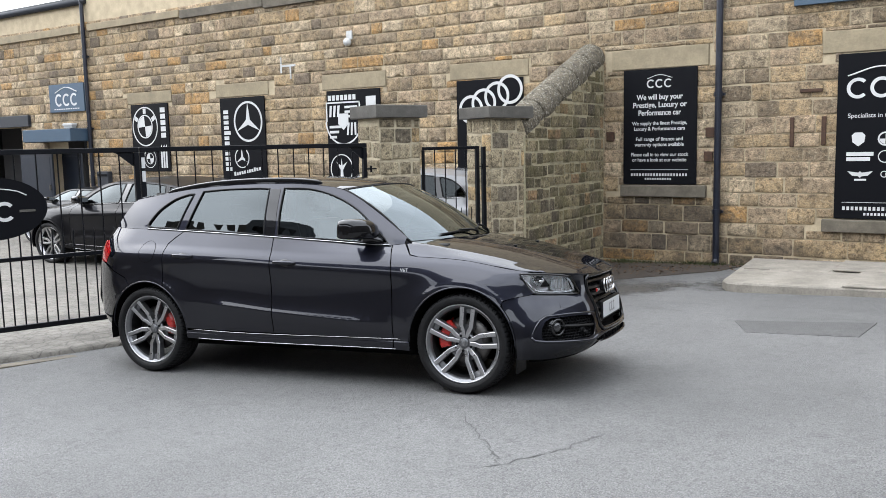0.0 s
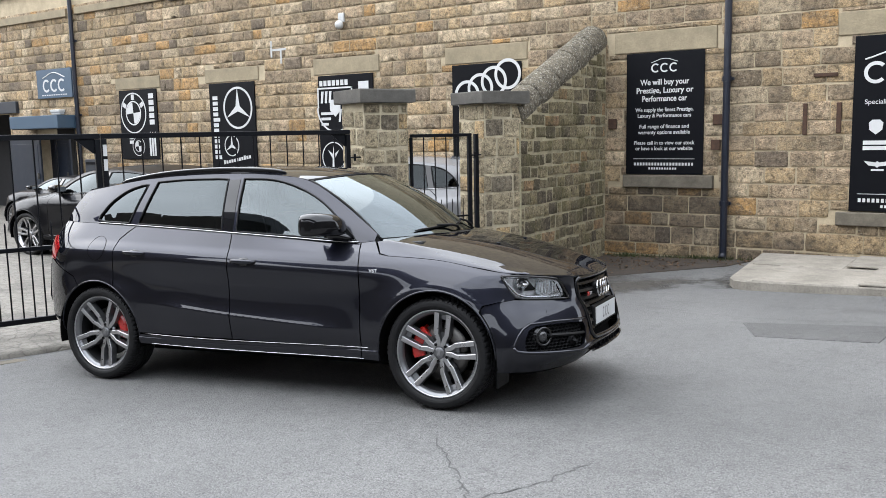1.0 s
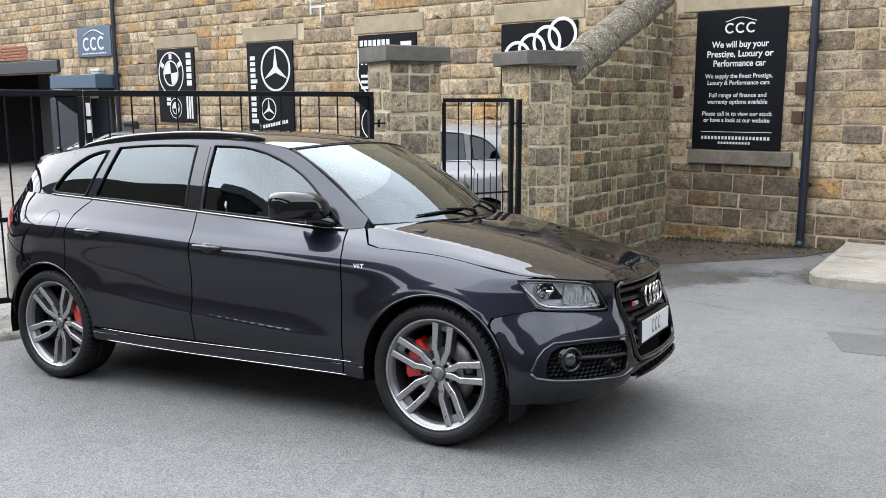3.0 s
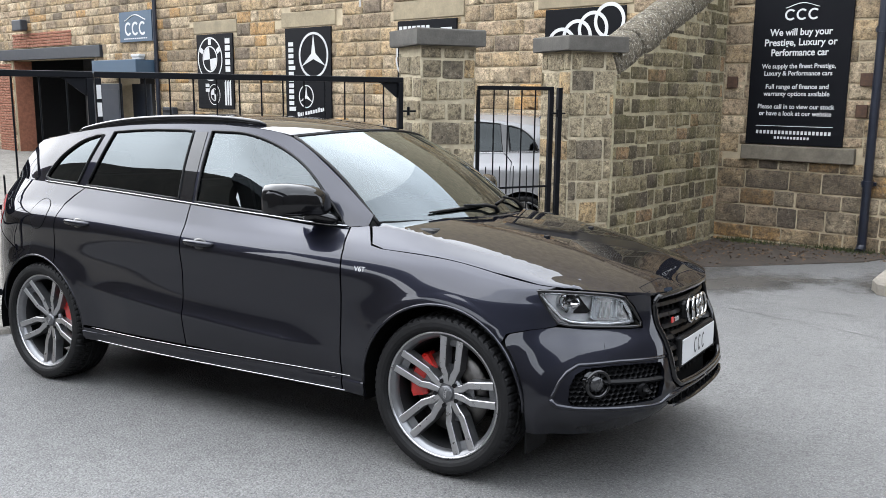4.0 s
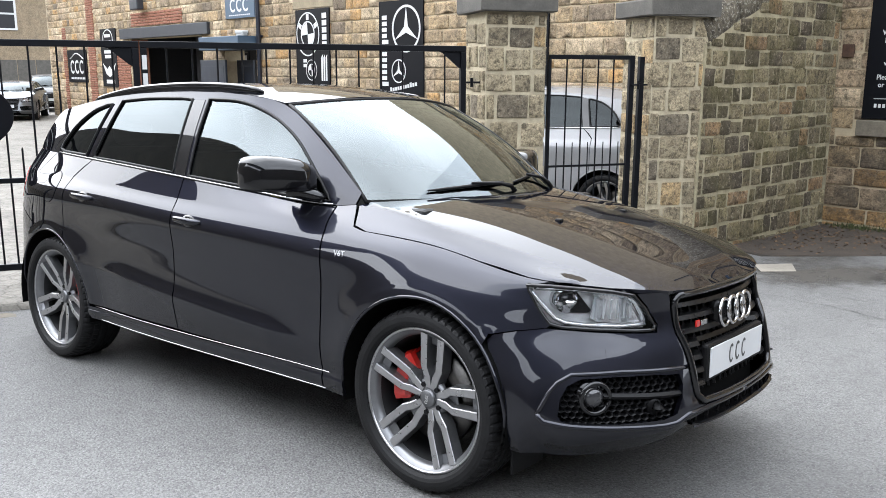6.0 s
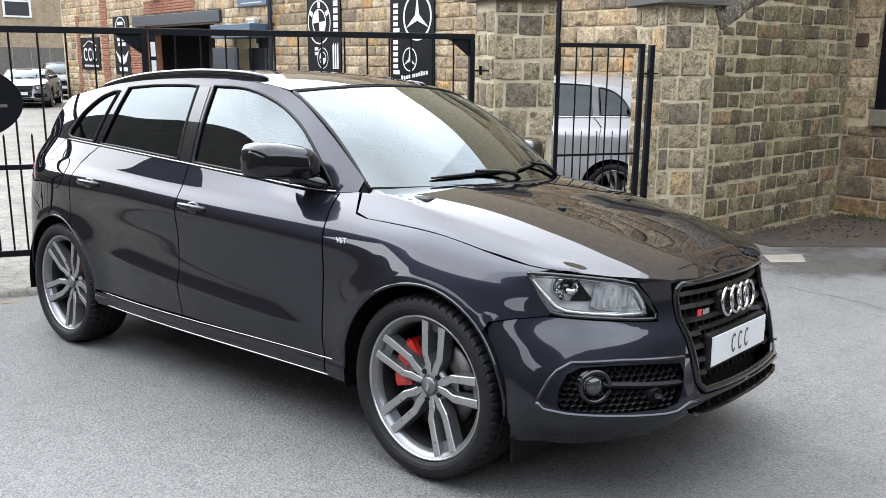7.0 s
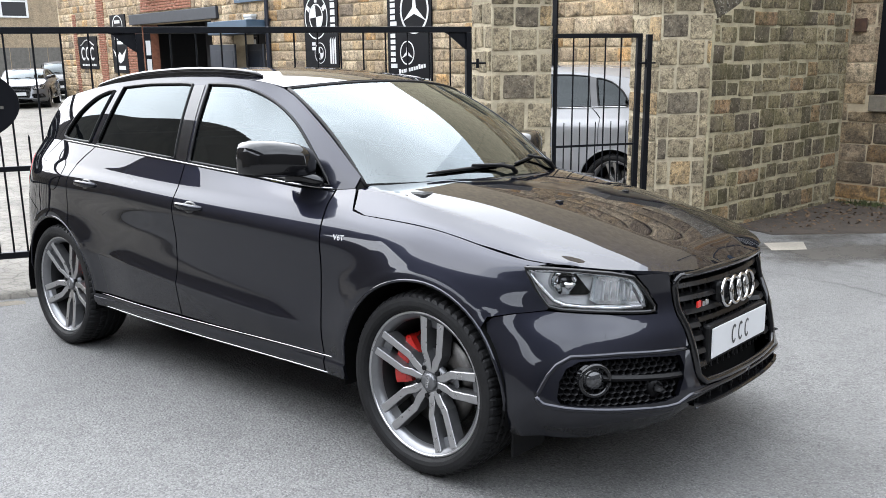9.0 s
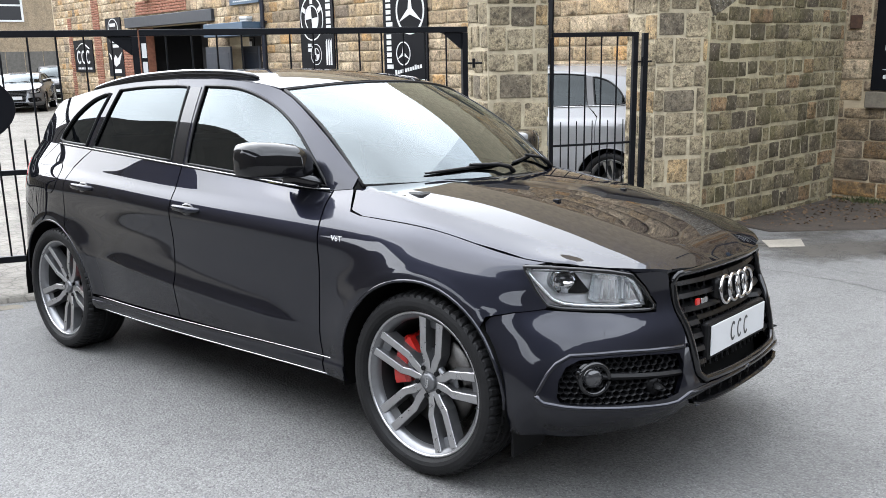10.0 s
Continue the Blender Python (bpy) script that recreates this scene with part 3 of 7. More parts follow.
def buttress():
    """A raking wall from the pillar to the building, topped with a rounded coping of drums."""
    root = empty("buttress", Matrix.Translation((-2.43, 5.38, 0)) @ Matrix.Rotation(radians(1.2), 4, "Z"))
    bm = bmesh.new()
    prof = [(0, -0.6), (2.76, -0.6), (2.76, 3.02), (0, 1.84)]
    near = [bm.verts.new((-0.001, y, z)) for y, z in prof]
    far = [bm.verts.new((-0.42, y, z)) for y, z in prof]
    bm.faces.new(near)
    bm.faces.new(far[::-1])
    for i in range(4):
        j = (i + 1) % 4
        bm.faces.new((near[i], far[i], far[j], near[j]))
    part("core", bm, MOSSY_MORTAR, root)
    a, b = Vector((-0.21, 0.03, 1.93)), Vector((-0.21, 2.78, 3.11))
    cuts = [0.0, 0.2, 0.41, 0.63, 0.83, 1.0]
    rng = random.Random(3)
    for k, (f0, f1) in enumerate(zip(cuts, cuts[1:])):
        p, q = a.lerp(b, f0), a.lerp(b, f1 - 0.006)
        bm = bmesh.new()
        rings = [p, p.lerp(q, 0.04), p.lerp(q, 0.35), p.lerp(q, 0.7), p.lerp(q, 0.96), q]
        r = 0.228 + rng.uniform(-0.008, 0.008)
        add_tube(bm, rings, [r - 0.012, r, r + 0.004, r + 0.002, r, r - 0.012], 28)
        for v in bm.verts:
            n = noise.noise(v.co * 6.0) * 0.014
            v.co += Vector((n, 0, n))
        part("coping_drum", bm, CAP_LICHEN, root, smooth=True)
    return tagged(root, "raking mossy stone buttress with rounded lichen-grey coping", "buttress")


def lichen_material():
    """Weathered coping: dark stone crusted with pale spots of lichen."""
    m, n, l, b = nodes_of("lichen_stone")
    pos = n.new("ShaderNodeNewGeometry").outputs["Position"]
    spots = noise_fac(n, l, 34, 6.0, 0.75, pos)
    c = blend(n, l, noise_fac(n, l, 7, 6.0, 0.7, pos), (0.075, 0.064, 0.048), (0.2, 0.17, 0.12))
    c = blend(n, l, span(n, l, noise_fac(n, l, 16, 6.0, 0.75, pos), 0.5, 0.6, 0, 0.7), c, (0.03, 0.027, 0.022))
    c = blend(n, l, span(n, l, spots, 0.54, 0.6, 0, 0.8), c, (0.46, 0.44, 0.37))
    l.new(c, b.inputs["Base Color"])
    b.inputs["Roughness"].default_value = 0.95
    add_bump(n, l, b, spots, 1.0, 0.04)
    return m


CAP_LICHEN = lichen_material()
BUTTRESS = buttress()


# ---- steel gates ----
def gate_frame_at(s, z):
    p = GATE_A + GATE_U * s
    return Vector((p.x, p.y, z))


def gate_leaf(name, s0, s1, brace_at, label, sign=False):
    turn = math.atan2(GATE_U.y, GATE_U.x)
    root = empty(name, Matrix.Translation(GATE_A) @ Matrix.Rotation(turn, 4, "Z"))
    part("top_rail", box((s0, -0.025, 1.745), (s1, 0.025, 1.795), 0.004), BLACK_STEEL, root)
    part("middle_rail", box((s0 + 0.05, -0.02, 0.725), (s1 - 0.05, 0.02, 0.765), 0.004), BLACK_STEEL, root)
    part("bottom_rail", box((s0, -0.025, 0.05), (s1, 0.025, 0.1), 0.004), BLACK_STEEL, root)
    for s in (s0, s1 - 0.05):
        part("stile", box((s, -0.026, 0.03), (s + 0.05, 0.026, 1.744), 0.004), BLACK_STEEL, root)
    d = 1 if brace_at == s0 else -1
    bm = bmesh.new()
    e = s0 + 0.05 if d > 0 else s1 - 0.05
    add_plate(bm, [(e, 1.6), (e, 1.745), (e + d * 0.2, 1.745), (e + d * 0.17, 1.735), (e + d * 0.03, 1.62)][:: d], 0.012, Matrix.Translation((0, -0.006, 0)))
    part("corner_brace", bm, BLACK_STEEL, root)
    k = round((s1 - s0) / 0.2)
    for i in range(1, k):
        s = s0 + (s1 - s0) * i / k
        bm = bmesh.new()
        add_rod(bm, (s, 0, 0.09), (s, 0, 1.75), 0.0075, 8)
        part("bar", bm, BLACK_STEEL, root, smooth=False)
    for i in range(k):
        s = s0 + (s1 - s0) * (i + 0.5) / k
        bm = bmesh.new()
        add_rod(bm, (s, 0, 0.09), (s, 0, 0.98), 0.0075, 8)
        add_rod(bm, (s, 0, 0.98), (s, 0, 1.0), 0.0075, 8, 0.001)
        part("short_bar", bm, BLACK_STEEL, root)
    return tagged(root, label, "gate", "yard gates")


GATE_R = gate_leaf("driveway_gate", -2.745, -0.02, -0.02, "black painted steel driveway gate leaf hung on the pillar")
GATE_L = gate_leaf("driveway_gate", -5.5, -2.755, -2.755, "black painted steel driveway gate leaf with an oval sign")
for z0 in (1.58, 1.44):
    part("sticker", box((-2.735, -0.0305, z0), (-2.7, -0.0265, z0 + 0.11)), SIGN_WHITE, GATE_R, "white paper sticker")
bm = bmesh.new()
add_rod(bm, (-0.03, -0.02, 1.48), (0.12, 0.0, 1.48), 0.009)
add_rod(bm, (0.035, -0.02, 1.44), (0.035, -0.02, 1.52), 0.014)
part("hinge", bm, BLACK_STEEL, GATE_R)
bm = bmesh.new()
add_rod(bm, (-0.03, -0.02, 0.3), (0.12, 0.0, 0.3), 0.009)
part("hinge", bm, BLACK_STEEL, GATE_R)


def oval_sign():
    root = empty("oval_sign", GATE_L.matrix_basis.copy())
    bm = bmesh.new()
    pts = [(-4.17 + 0.5 * math.cos(t), 1.24 + 0.3 * math.sin(t)) for t in (2 * math.pi * k / 48 for k in range(48))]
    add_plate(bm, pts, 0.012, Matrix.Translation((0, -0.045, 0)))
    part("board", bm, SIGN_BLACK, root)
    for c in (-4.32, -4.05):
        bm = bmesh.new()
        add_ring(bm, c, 1.21, 0.095, 0.062, -0.052, -0.044, 28, 40, 280)
        part("emblem", bm, SIGN_WHITE, root)
    bm = bmesh.new()
    add_box(bm, (-3.92, -0.05, 1.2), (-3.78, -0.044, 1.222))
    part("small_writing", bm, CAPSTONE, root)
    bm = bmesh.new()
    add_tube(bm, [(-4.45 + 0.075 * k, -0.048, 1.36 + 0.07 * math.sin(math.pi * k / 8) ** 0.6) for k in range(9)], 0.006, 6)
    part("swoosh", bm, SIGN_WHITE, root)
    return tagged(root, "black oval dealer sign with white emblem fixed to the gate", "sign")


oval_sign()


def wicket():
    start, end = Vector((-3.13, 3.97, 0)), Vector((-2.8, 4.78, 0))
    w = (end - start).length
    d = end - start
    root = empty("wicket_gate", Matrix.Translation(start) @ Matrix.Rotation(math.atan2(d.y, d.x), 4, "Z"))
    part("top_rail", box((0, -0.02, 1.69), (w - 0.05, 0.02, 1.73), 0.004), BLACK_STEEL, root)
    part("bottom_rail", box((0, -0.02, 0.0), (w - 0.05, 0.02, 0.04), 0.004), BLACK_STEEL, root)
    part("middle_rail", box((0, -0.008, 0.7), (w - 0.05, 0.008, 0.72)), BLACK_STEEL, root)
    part("stile", box((w - 0.05, -0.022, 0.0), (w, 0.022, 1.73), 0.004), BLACK_STEEL, root)
    part("stile", box((-0.01, -0.018, 0.0), (0.02, 0.018, 1.69), 0.004), BLACK_STEEL, root)
    for i in range(1, 5):
        s = 0.02 + (w - 0.07) * i / 5
        bm = bmesh.new()
        add_rod(bm, (s, 0, 0.03), (s, 0, 1.7), 0.0075, 8)
        part("bar", bm, BLACK_STEEL, root)
    for i in range(5):
        s = 0.02 + (w - 0.07) * (i + 0.5) / 5
        bm = bmesh.new()
        add_rod(bm, (s, 0, 0.03), (s, 0, 0.93), 0.0075, 8, 0.005)
        part("short_bar", bm, BLACK_STEEL, root)
    bm = bmesh.new()
    add_rod(bm, (w - 0.03, -0.03, 1.46), (w + 0.14, -0.02, 1.46), 0.008)
    add_rod(bm, (w + 0.04, -0.03, 1.42), (w + 0.04, -0.03, 1.5), 0.013)
    part("hinge", bm, BLACK_STEEL, root)
    tagged(root, "narrow black steel pedestrian gate between two pillars", "gate", "yard gates")
    post = box((w + 0.05, -0.03, -0.12), (w + 0.1, 0.02, 1.72), 0.004)
    ob = part("gate_post", post, BLACK_STEEL)
    ob.matrix_world = root.matrix_basis.copy()
    tagged(ob, "slim black square steel post against the stone pillar", "post")


wicket()


# ---- signs and fittings on the wall ----
def board(name, x0, x1, z0, z1, material, label, y=WALL_Y - 0.035, depth=0.03):
    root = empty(name, Matrix.Translation((x0, y, z0)))
    part("board", box((0, 0, 0), (x1 - x0, depth, z1 - z0), 0.003), material, root)
    return tagged(root, label, "sign"), x1 - x0, z1 - z0


def bars(root, rows, material, y=-0.004, name="writing"):
    """Plain bars in place of writing: rows of x0, z0, width, height."""
    for x, z, w, h in rows:
        part(name, box((x, y, z), (x + w, y + 0.005, z + h)), material, root)


def ring(root, x, z, r_out, r_in, material, name="emblem_ring", start=0.0, sweep=360.0, y=-0.005):
    bm = bmesh.new()
    add_ring(bm, x, z, r_out, r_in, y, y + 0.0055, 44, start, sweep)
    return part(name, bm, material, root)


def plate(root, pts, material, name, y=-0.004):
    bm = bmesh.new()
    add_plate(bm, pts, 0.005, Matrix.Translation((0, y, 0)))
    return part(name, bm, material, root)


def words(root, text, size, x, z, material, bold=0.0, y=-0.004, width=None, align="CENTER"):
    data = lettering(text, size, align, bold)
    data.materials.append(material)
    ob = part("writing", None, None, root, data=data)
    ob.location = (x, y, z)
    if width:
        xs = [v.co.x for v in data.vertices]
        ob.scale.x = width / (max(xs) - min(xs))
    return ob


def dealer_emblem(root, x, z, w, material):
    """Three open rings under a sweeping line."""
    r = w * 0.165
    for k in range(3):
        ring(root, x + (k - 1) * w * 0.345, z, r, r * 0.68, material, "emblem_ring", 45, 270)
    bm = bmesh.new()
    add_tube(bm, [(x + w * (-0.5 + 0.1 * k), -0.004, z + w * (0.2 + 0.13 * math.sin(math.pi * k / 10) ** 1.3)) for k in range(11)], w * 0.013, 6)
    part("swoosh", bm, material, root)


def buy_sign():
    root, w, h = board("notice_board", -2.135, -0.962, 1.068, 2.85, SIGN_BLACK, "large black notice board with white lettering on the wall")
    c = w / 2
    dealer_emblem(root, c, h - 0.225, 0.4, SIGN_WHITE)
    for text, size, z, width in (
        ("We will buy your", 0.115, 1.315, 0.74), ("Prestige, Luxury or", 0.115, 1.195, 0.86), ("Performance car", 0.115, 1.075, 0.68),
        ("We supply the finest Prestige,", 0.078, 0.925, 0.88), ("Luxury & Performance cars", 0.078, 0.84, 0.81),
        ("Full range of finance and", 0.078, 0.68, 0.75), ("warranty options available", 0.078, 0.595, 0.79),
        ("Please call in to view our stock", 0.078, 0.44, 0.92), ("or have a look at our website", 0.078, 0.357, 0.87)):
        words(root, text, size, c, z, SIGN_WHITE, 0.0022 if size > 0.1 else 0.001, width=width)
    bars(root, [(0.12, 0.225, w - 0.24, 0.007)], SIGN_WHITE, name="rule")
    bars(root, [(0.13 + 0.046 * k, 0.13, 0.028, 0.042) for k in range(20)], SIGN_WHITE, name="web_line")
    bars(root, [(0.36 + 0.04 * k, 0.07, 0.024, 0.03) for k in range(11)], SIGN_WHITE, name="number_line")


def brands_sign():
    root, w, h = board("notice_board", 0.995, 2.35, 0.613, 2.875, SIGN_BLACK, "tall black notice board listing car makes in white")
    dealer_emblem(root, 0.55, h - 0.47, 0.85, SIGN_WHITE)
    words(root, "Specialists in the world's", 0.085, 0.14, h - 0.87, SIGN_WHITE, 0.0005, align="LEFT", width=0.85)
    plate(root, [(0.24, 1.19), (0.33, 1.19), (0.37, 1.15), (0.36, 1.06), (0.285, 1.0), (0.21, 1.06), (0.2, 1.15)], SIGN_WHITE, "shield")
    ring(root, 0.62, 1.1, 0.095, 0.075, SIGN_WHITE)
    ring(root, 0.62, 1.1, 0.07, 0.0, SIGN_WHITE, start=0, sweep=90)
    ring(root, 0.62, 1.1, 0.07, 0.0, SIGN_WHITE, start=180, sweep=90)
    bars(root, [(0.14, 0.87, 0.34, 0.052), (0.14, 0.8, 0.3, 0.052)], SIGN_WHITE)
    ring(root, 0.62, 0.86, 0.085, 0.072, SIGN_WHITE)
    plate(root, [(0.16, 0.66), (0.3, 0.64), (0.32, 0.66), (0.34, 0.64), (0.48, 0.66), (0.42, 0.6), (0.34, 0.59), (0.32, 0.57), (0.3, 0.59), (0.22, 0.6)], SIGN_WHITE, "wings")
    bars(root, [(0.25, 0.53, 0.15, 0.025)], SIGN_WHITE)
    for k in range(3):
        ring(root, 0.62 + 0.06 * k, 0.62, 0.045, 0.034, SIGN_WHITE)
    bars(root, [(0.1, 0.225, w - 0.2, 0.007)], SIGN_WHITE, name="rule")
    bars(root, [(0.11 + 0.055 * k, 0.12, 0.034, 0.05) for k in range(20)], SIGN_WHITE, name="web_line")
    bars(root, [(0.38 + 0.045 * k, 0.05, 0.028, 0.035) for k in range(12)], SIGN_WHITE, name="number_line")


def roundel(root, x, z, r):
    ring(root, x, z, r, r * 0.94, SIGN_WHITE)
    ring(root, x, z, r * 0.6, r * 0.54, SIGN_WHITE)
    ring(root, x, z, r * 0.52, 0.0, SIGN_WHITE, "quarter", 95, 90)
    ring(root, x, z, r * 0.52, 0.0, SIGN_WHITE, "quarter", 275, 90)


def roundel_banner():
    root, w, h = board("brand_banner", -14.56, -13.22, 1.27, 2.84, SIGN_BLACK, "black banner with a quartered white roundel and vertical lettering bars")
    roundel(root, 0.5, 1.05, 0.46)
    for a in (150, 90, 30):
        t = radians(a)
        part("writing", box((-0.05, -0.004, -0.06), (0.05, 0.001, 0.06), 0, Matrix.Translation((0.5 + 0.36 * math.cos(t), 0, 1.05 + 0.36 * math.sin(t))) @ Matrix.Rotation(-t + radians(90), 4, "Y")), SIGN_WHITE, root)
    for k in range(5):
        bars(root, [(1.07, 0.78 + 0.145 * k, 0.17, 0.11)], SIGN_WHITE)
    for k in range(3):
        plate(root, [(1.02 + 0.085 * k, 0.08), (1.075 + 0.085 * k, 0.08), (1.075 + 0.085 * k, 0.62), (1.02 + 0.085 * k, 0.56)], SIGN_WHITE, "stripe")
    roundel(root, 0.62, 0.3, 0.22)
    bars(root, [(0.3, 0.46, 0.14, 0.07), (0.3, 0.36, 0.14, 0.07)], SIGN_WHITE)


def star_emblem(root, x, z, r):
    ring(root, x, z, r, r * 0.9, SIGN_WHITE)
    for a in (90, 210, 330):
        t, u, v = radians(a), radians(a + 60), radians(a - 60)
        for side in (u, v):
            plate(root, [(x, z), (x + 0.16 * r * math.cos(side), z + 0.16 * r * math.sin(side)), (x + 0.92 * r * math.cos(t), z + 0.92 * r * math.sin(t))][:: 1 if side == v else -1], SIGN_WHITE, "star_arm", -0.0045)


def star_banner():
    root, w, h = board("brand_banner", -11.46, -10.11, 1.0, 2.85, SIGN_BLACK, "black banner with a ringed white three-pointed star")
    star_emblem(root, 0.85, 1.33, 0.43)
    for k in range(12):
        bars(root, [(0.1, 0.28 + 0.112 * k, 0.2 if k in (0, 7) else 0.15, 0.078)], SIGN_WHITE)
    star_emblem(root, 0.62, 0.56, 0.22)
    for k in range(11):
        part("writing", box((0, -0.004, 0), (0.055, 0.001, 0.085 if k in (0, 8) else 0.065), 0, Matrix.Translation((0.36 + 0.076 * k, 0, 0.17 + 0.012 * k)) @ Matrix.Rotation(radians(-8), 4, "Y")), SIGN_WHITE, root)
    bars(root, [(0.4 + 0.19 * k, 0.02, 0.15, 0.075) for k in range(5)], SIGN_WHITE)


def shield_banner():
    root, w, h = board("brand_banner", -8.37, -7.03, 1.0, 2.85, SIGN_BLACK, "black banner with a striped white heraldic shield")
    bars(root, [(0.04 + 0.105 * k, 1.66, 0.075, 0.1) for k in range(7)], SIGN_WHITE)
    ring(root, 0.42, 1.25, 0.46, 0.43, SIGN_WHITE, "shield_edge", 180, 180)
    for x in (-0.0, 0.84):
        bars(root, [(x - 0.02 + 0.0, 1.25, 0.03, 0.38)], SIGN_WHITE, name="shield_edge")
    bars(root, [(0.0, 1.6, 0.85, 0.03)], SIGN_WHITE, name="shield_edge")
    for k in range(3):
        bars(root, [(0.46, 1.32 + 0.09 * k, 0.32, 0.045), (0.06, 1.12 - 0.1 * k, 0.3 - 0.06 * k, 0.05)], SIGN_WHITE, name="stripe")
        plate(root, [(0.06 + 0.1 * k, 1.34), (0.11 + 0.1 * k, 1.34), (0.14 + 0.1 * k, 1.56), (0.08 + 0.1 * k, 1.56)], SIGN_WHITE, "antler")
        plate(root, [(0.5 + 0.1 * k, 0.98), (0.54 + 0.1 * k, 0.98), (0.58 + 0.08 * k, 1.22), (0.53 + 0.08 * k, 1.22)], SIGN_WHITE, "antler")
    plate(root, [(0.29, 1.4), (0.55, 1.4), (0.55, 1.2), (0.42, 1.08), (0.29, 1.2)], SIGN_WHITE, "inner_shield", -0.006)
    bars(root, [(1.0, 1.45, 0.24, 0.26)], SIGN_WHITE, name="emblem")
    bars(root, [(0.62, 0.66, 0.55, 0.07)], SIGN_WHITE)
    ring(root, 0.34, 0.32, 0.29, 0.27, SIGN_WHITE)
    plate(root, [(0.3, 0.1), (0.38, 0.1), (0.37, 0.3), (0.48, 0.46), (0.36, 0.38), (0.34, 0.52), (0.32, 0.38), (0.2, 0.46), (0.31, 0.3)], SIGN_WHITE, "trident")
    bm = bmesh.new()
    add_tube(bm, [(0.75 + 0.06 * k, -0.003, 0.15 + 0.34 * math.sin(0.2 * k)) for k in range(9)], 0.016, 6)
    part("swoosh", bm, SIGN_WHITE, root)


def rings_banner():
    root, w, h = board("brand_banner", -5.29, -3.945, 1.0, 2.87, SIGN_BLACK, "black banner with four linked white rings")
    for k in range(4):
        ring(root, 0.3 + 0.265 * k, 1.36 + 0.105 * k, 0.25, 0.2, SIGN_WHITE, y=-0.005 - 0.0008 * k)
    bars(root, [(0.3, 0.7, 0.2, 0.3), (0.62, 0.75, 0.2, 0.3)], SIGN_WHITE)


def blue_sign():
    root, w, h = board("dealer_sign", -17.84, -16.35, 2.78, 3.48, SIGN_BLUE, "small blue-grey dealer sign with pale emblem", depth=0.05, y=WALL_Y - 0.06)
    dealer_emblem(root, w / 2, 0.3, 0.95, SIGN_WHITE)
    bars(root, [(0.2 + 0.1 * k, 0.06, 0.07, 0.025) for k in range(11)], SIGN_WHITE, name="web_line")


def far_signs():
    root, w, h = board("brand_banner", -26.9, -25.53, 1.0, 2.82, SIGN_BLACK, "black banner with a white oval and winged emblem")
    bm = bmesh.new()
    add_ring(bm, 0.68, 1.5, 0.3, 0.27, -0.005, 0.001, 40, 0, 360, 1.5)
    part("emblem_ring", bm, SIGN_WHITE, root)
    bars(root, [(0.4, 1.55, 0.5, 0.1), (0.45, 1.35, 0.5, 0.1), (0.3, 1.05, 0.8, 0.1), (0.35, 0.9, 0.7, 0.1), (0.35, 0.1, 0.75, 0.12)], SIGN_WHITE)
    plate(root, [(0.1, 0.75), (0.5, 0.55), (0.68, 0.66), (0.86, 0.55), (1.28, 0.75), (1.0, 0.4), (0.68, 0.3), (0.38, 0.4)], SIGN_WHITE, "wings")
    root, w, h = board("dealer_sign", -30.4, -28.4, 1.1, 2.2, SIGN_BLACK, "black dealer sign with pale emblem on the far wall")
    dealer_emblem(root, w / 2, 0.52, 1.4, SIGN_WHITE)
    bars(root, [(0.3 + 0.17 * k, 0.1, 0.12, 0.07) for k in range(9)], SIGN_WHITE)


for build in (buy_sign, brands_sign, roundel_banner, star_banner, shield_banner, rings_banner, blue_sign, far_signs):
    build()

tagged(part("fascia_sign", box((0.4, WALL_Y - 0.08, 3.58), (6.5, WALL_Y + 0.02, 4.2), 0.006), SIGN_BLUE), "long blue-grey fascia board high on the wall", "sign")


def drainpipe(x, z0, z1, y=WALL_Y - 0.075, r=0.05):
    root = empty("drainpipe", Matrix.Translation((x, y, 0)))
    bm = bmesh.new()
    add_rod(bm, (0, 0, z0), (0, 0, z1), r, 16)
    part("pipe", bm, NAVY_PIPE, root, smooth=False)
    z = z0 + 0.7
    while z < z1:
        bm = bmesh.new()
        add_rod(bm, (0, 0, z), (0, 0, z + 0.07), r + 0.012, 16)
        add_box(bm, (-0.085, 0.035, z + 0.015), (0.085, 0.075, z + 0.055), 0.004)
        part("collar", bm, NAVY_PIPE, root)
        z += 1.75
    bm = bmesh.new()
    add_tube(bm, [(0, 0, z0), (0, -0.02, z0 - 0.03), (0, -0.06, z0 - 0.06)], r + 0.004, 14)
    part("shoe", bm, NAVY_PIPE, root)
    return tagged(root, "dark navy cast-iron drainpipe fixed to the stone wall", "drainpipe", "drainpipes")


drainpipe(-0.63, -0.07, 5.9)
drainpipe(-16.18, -0.15, 5.45)

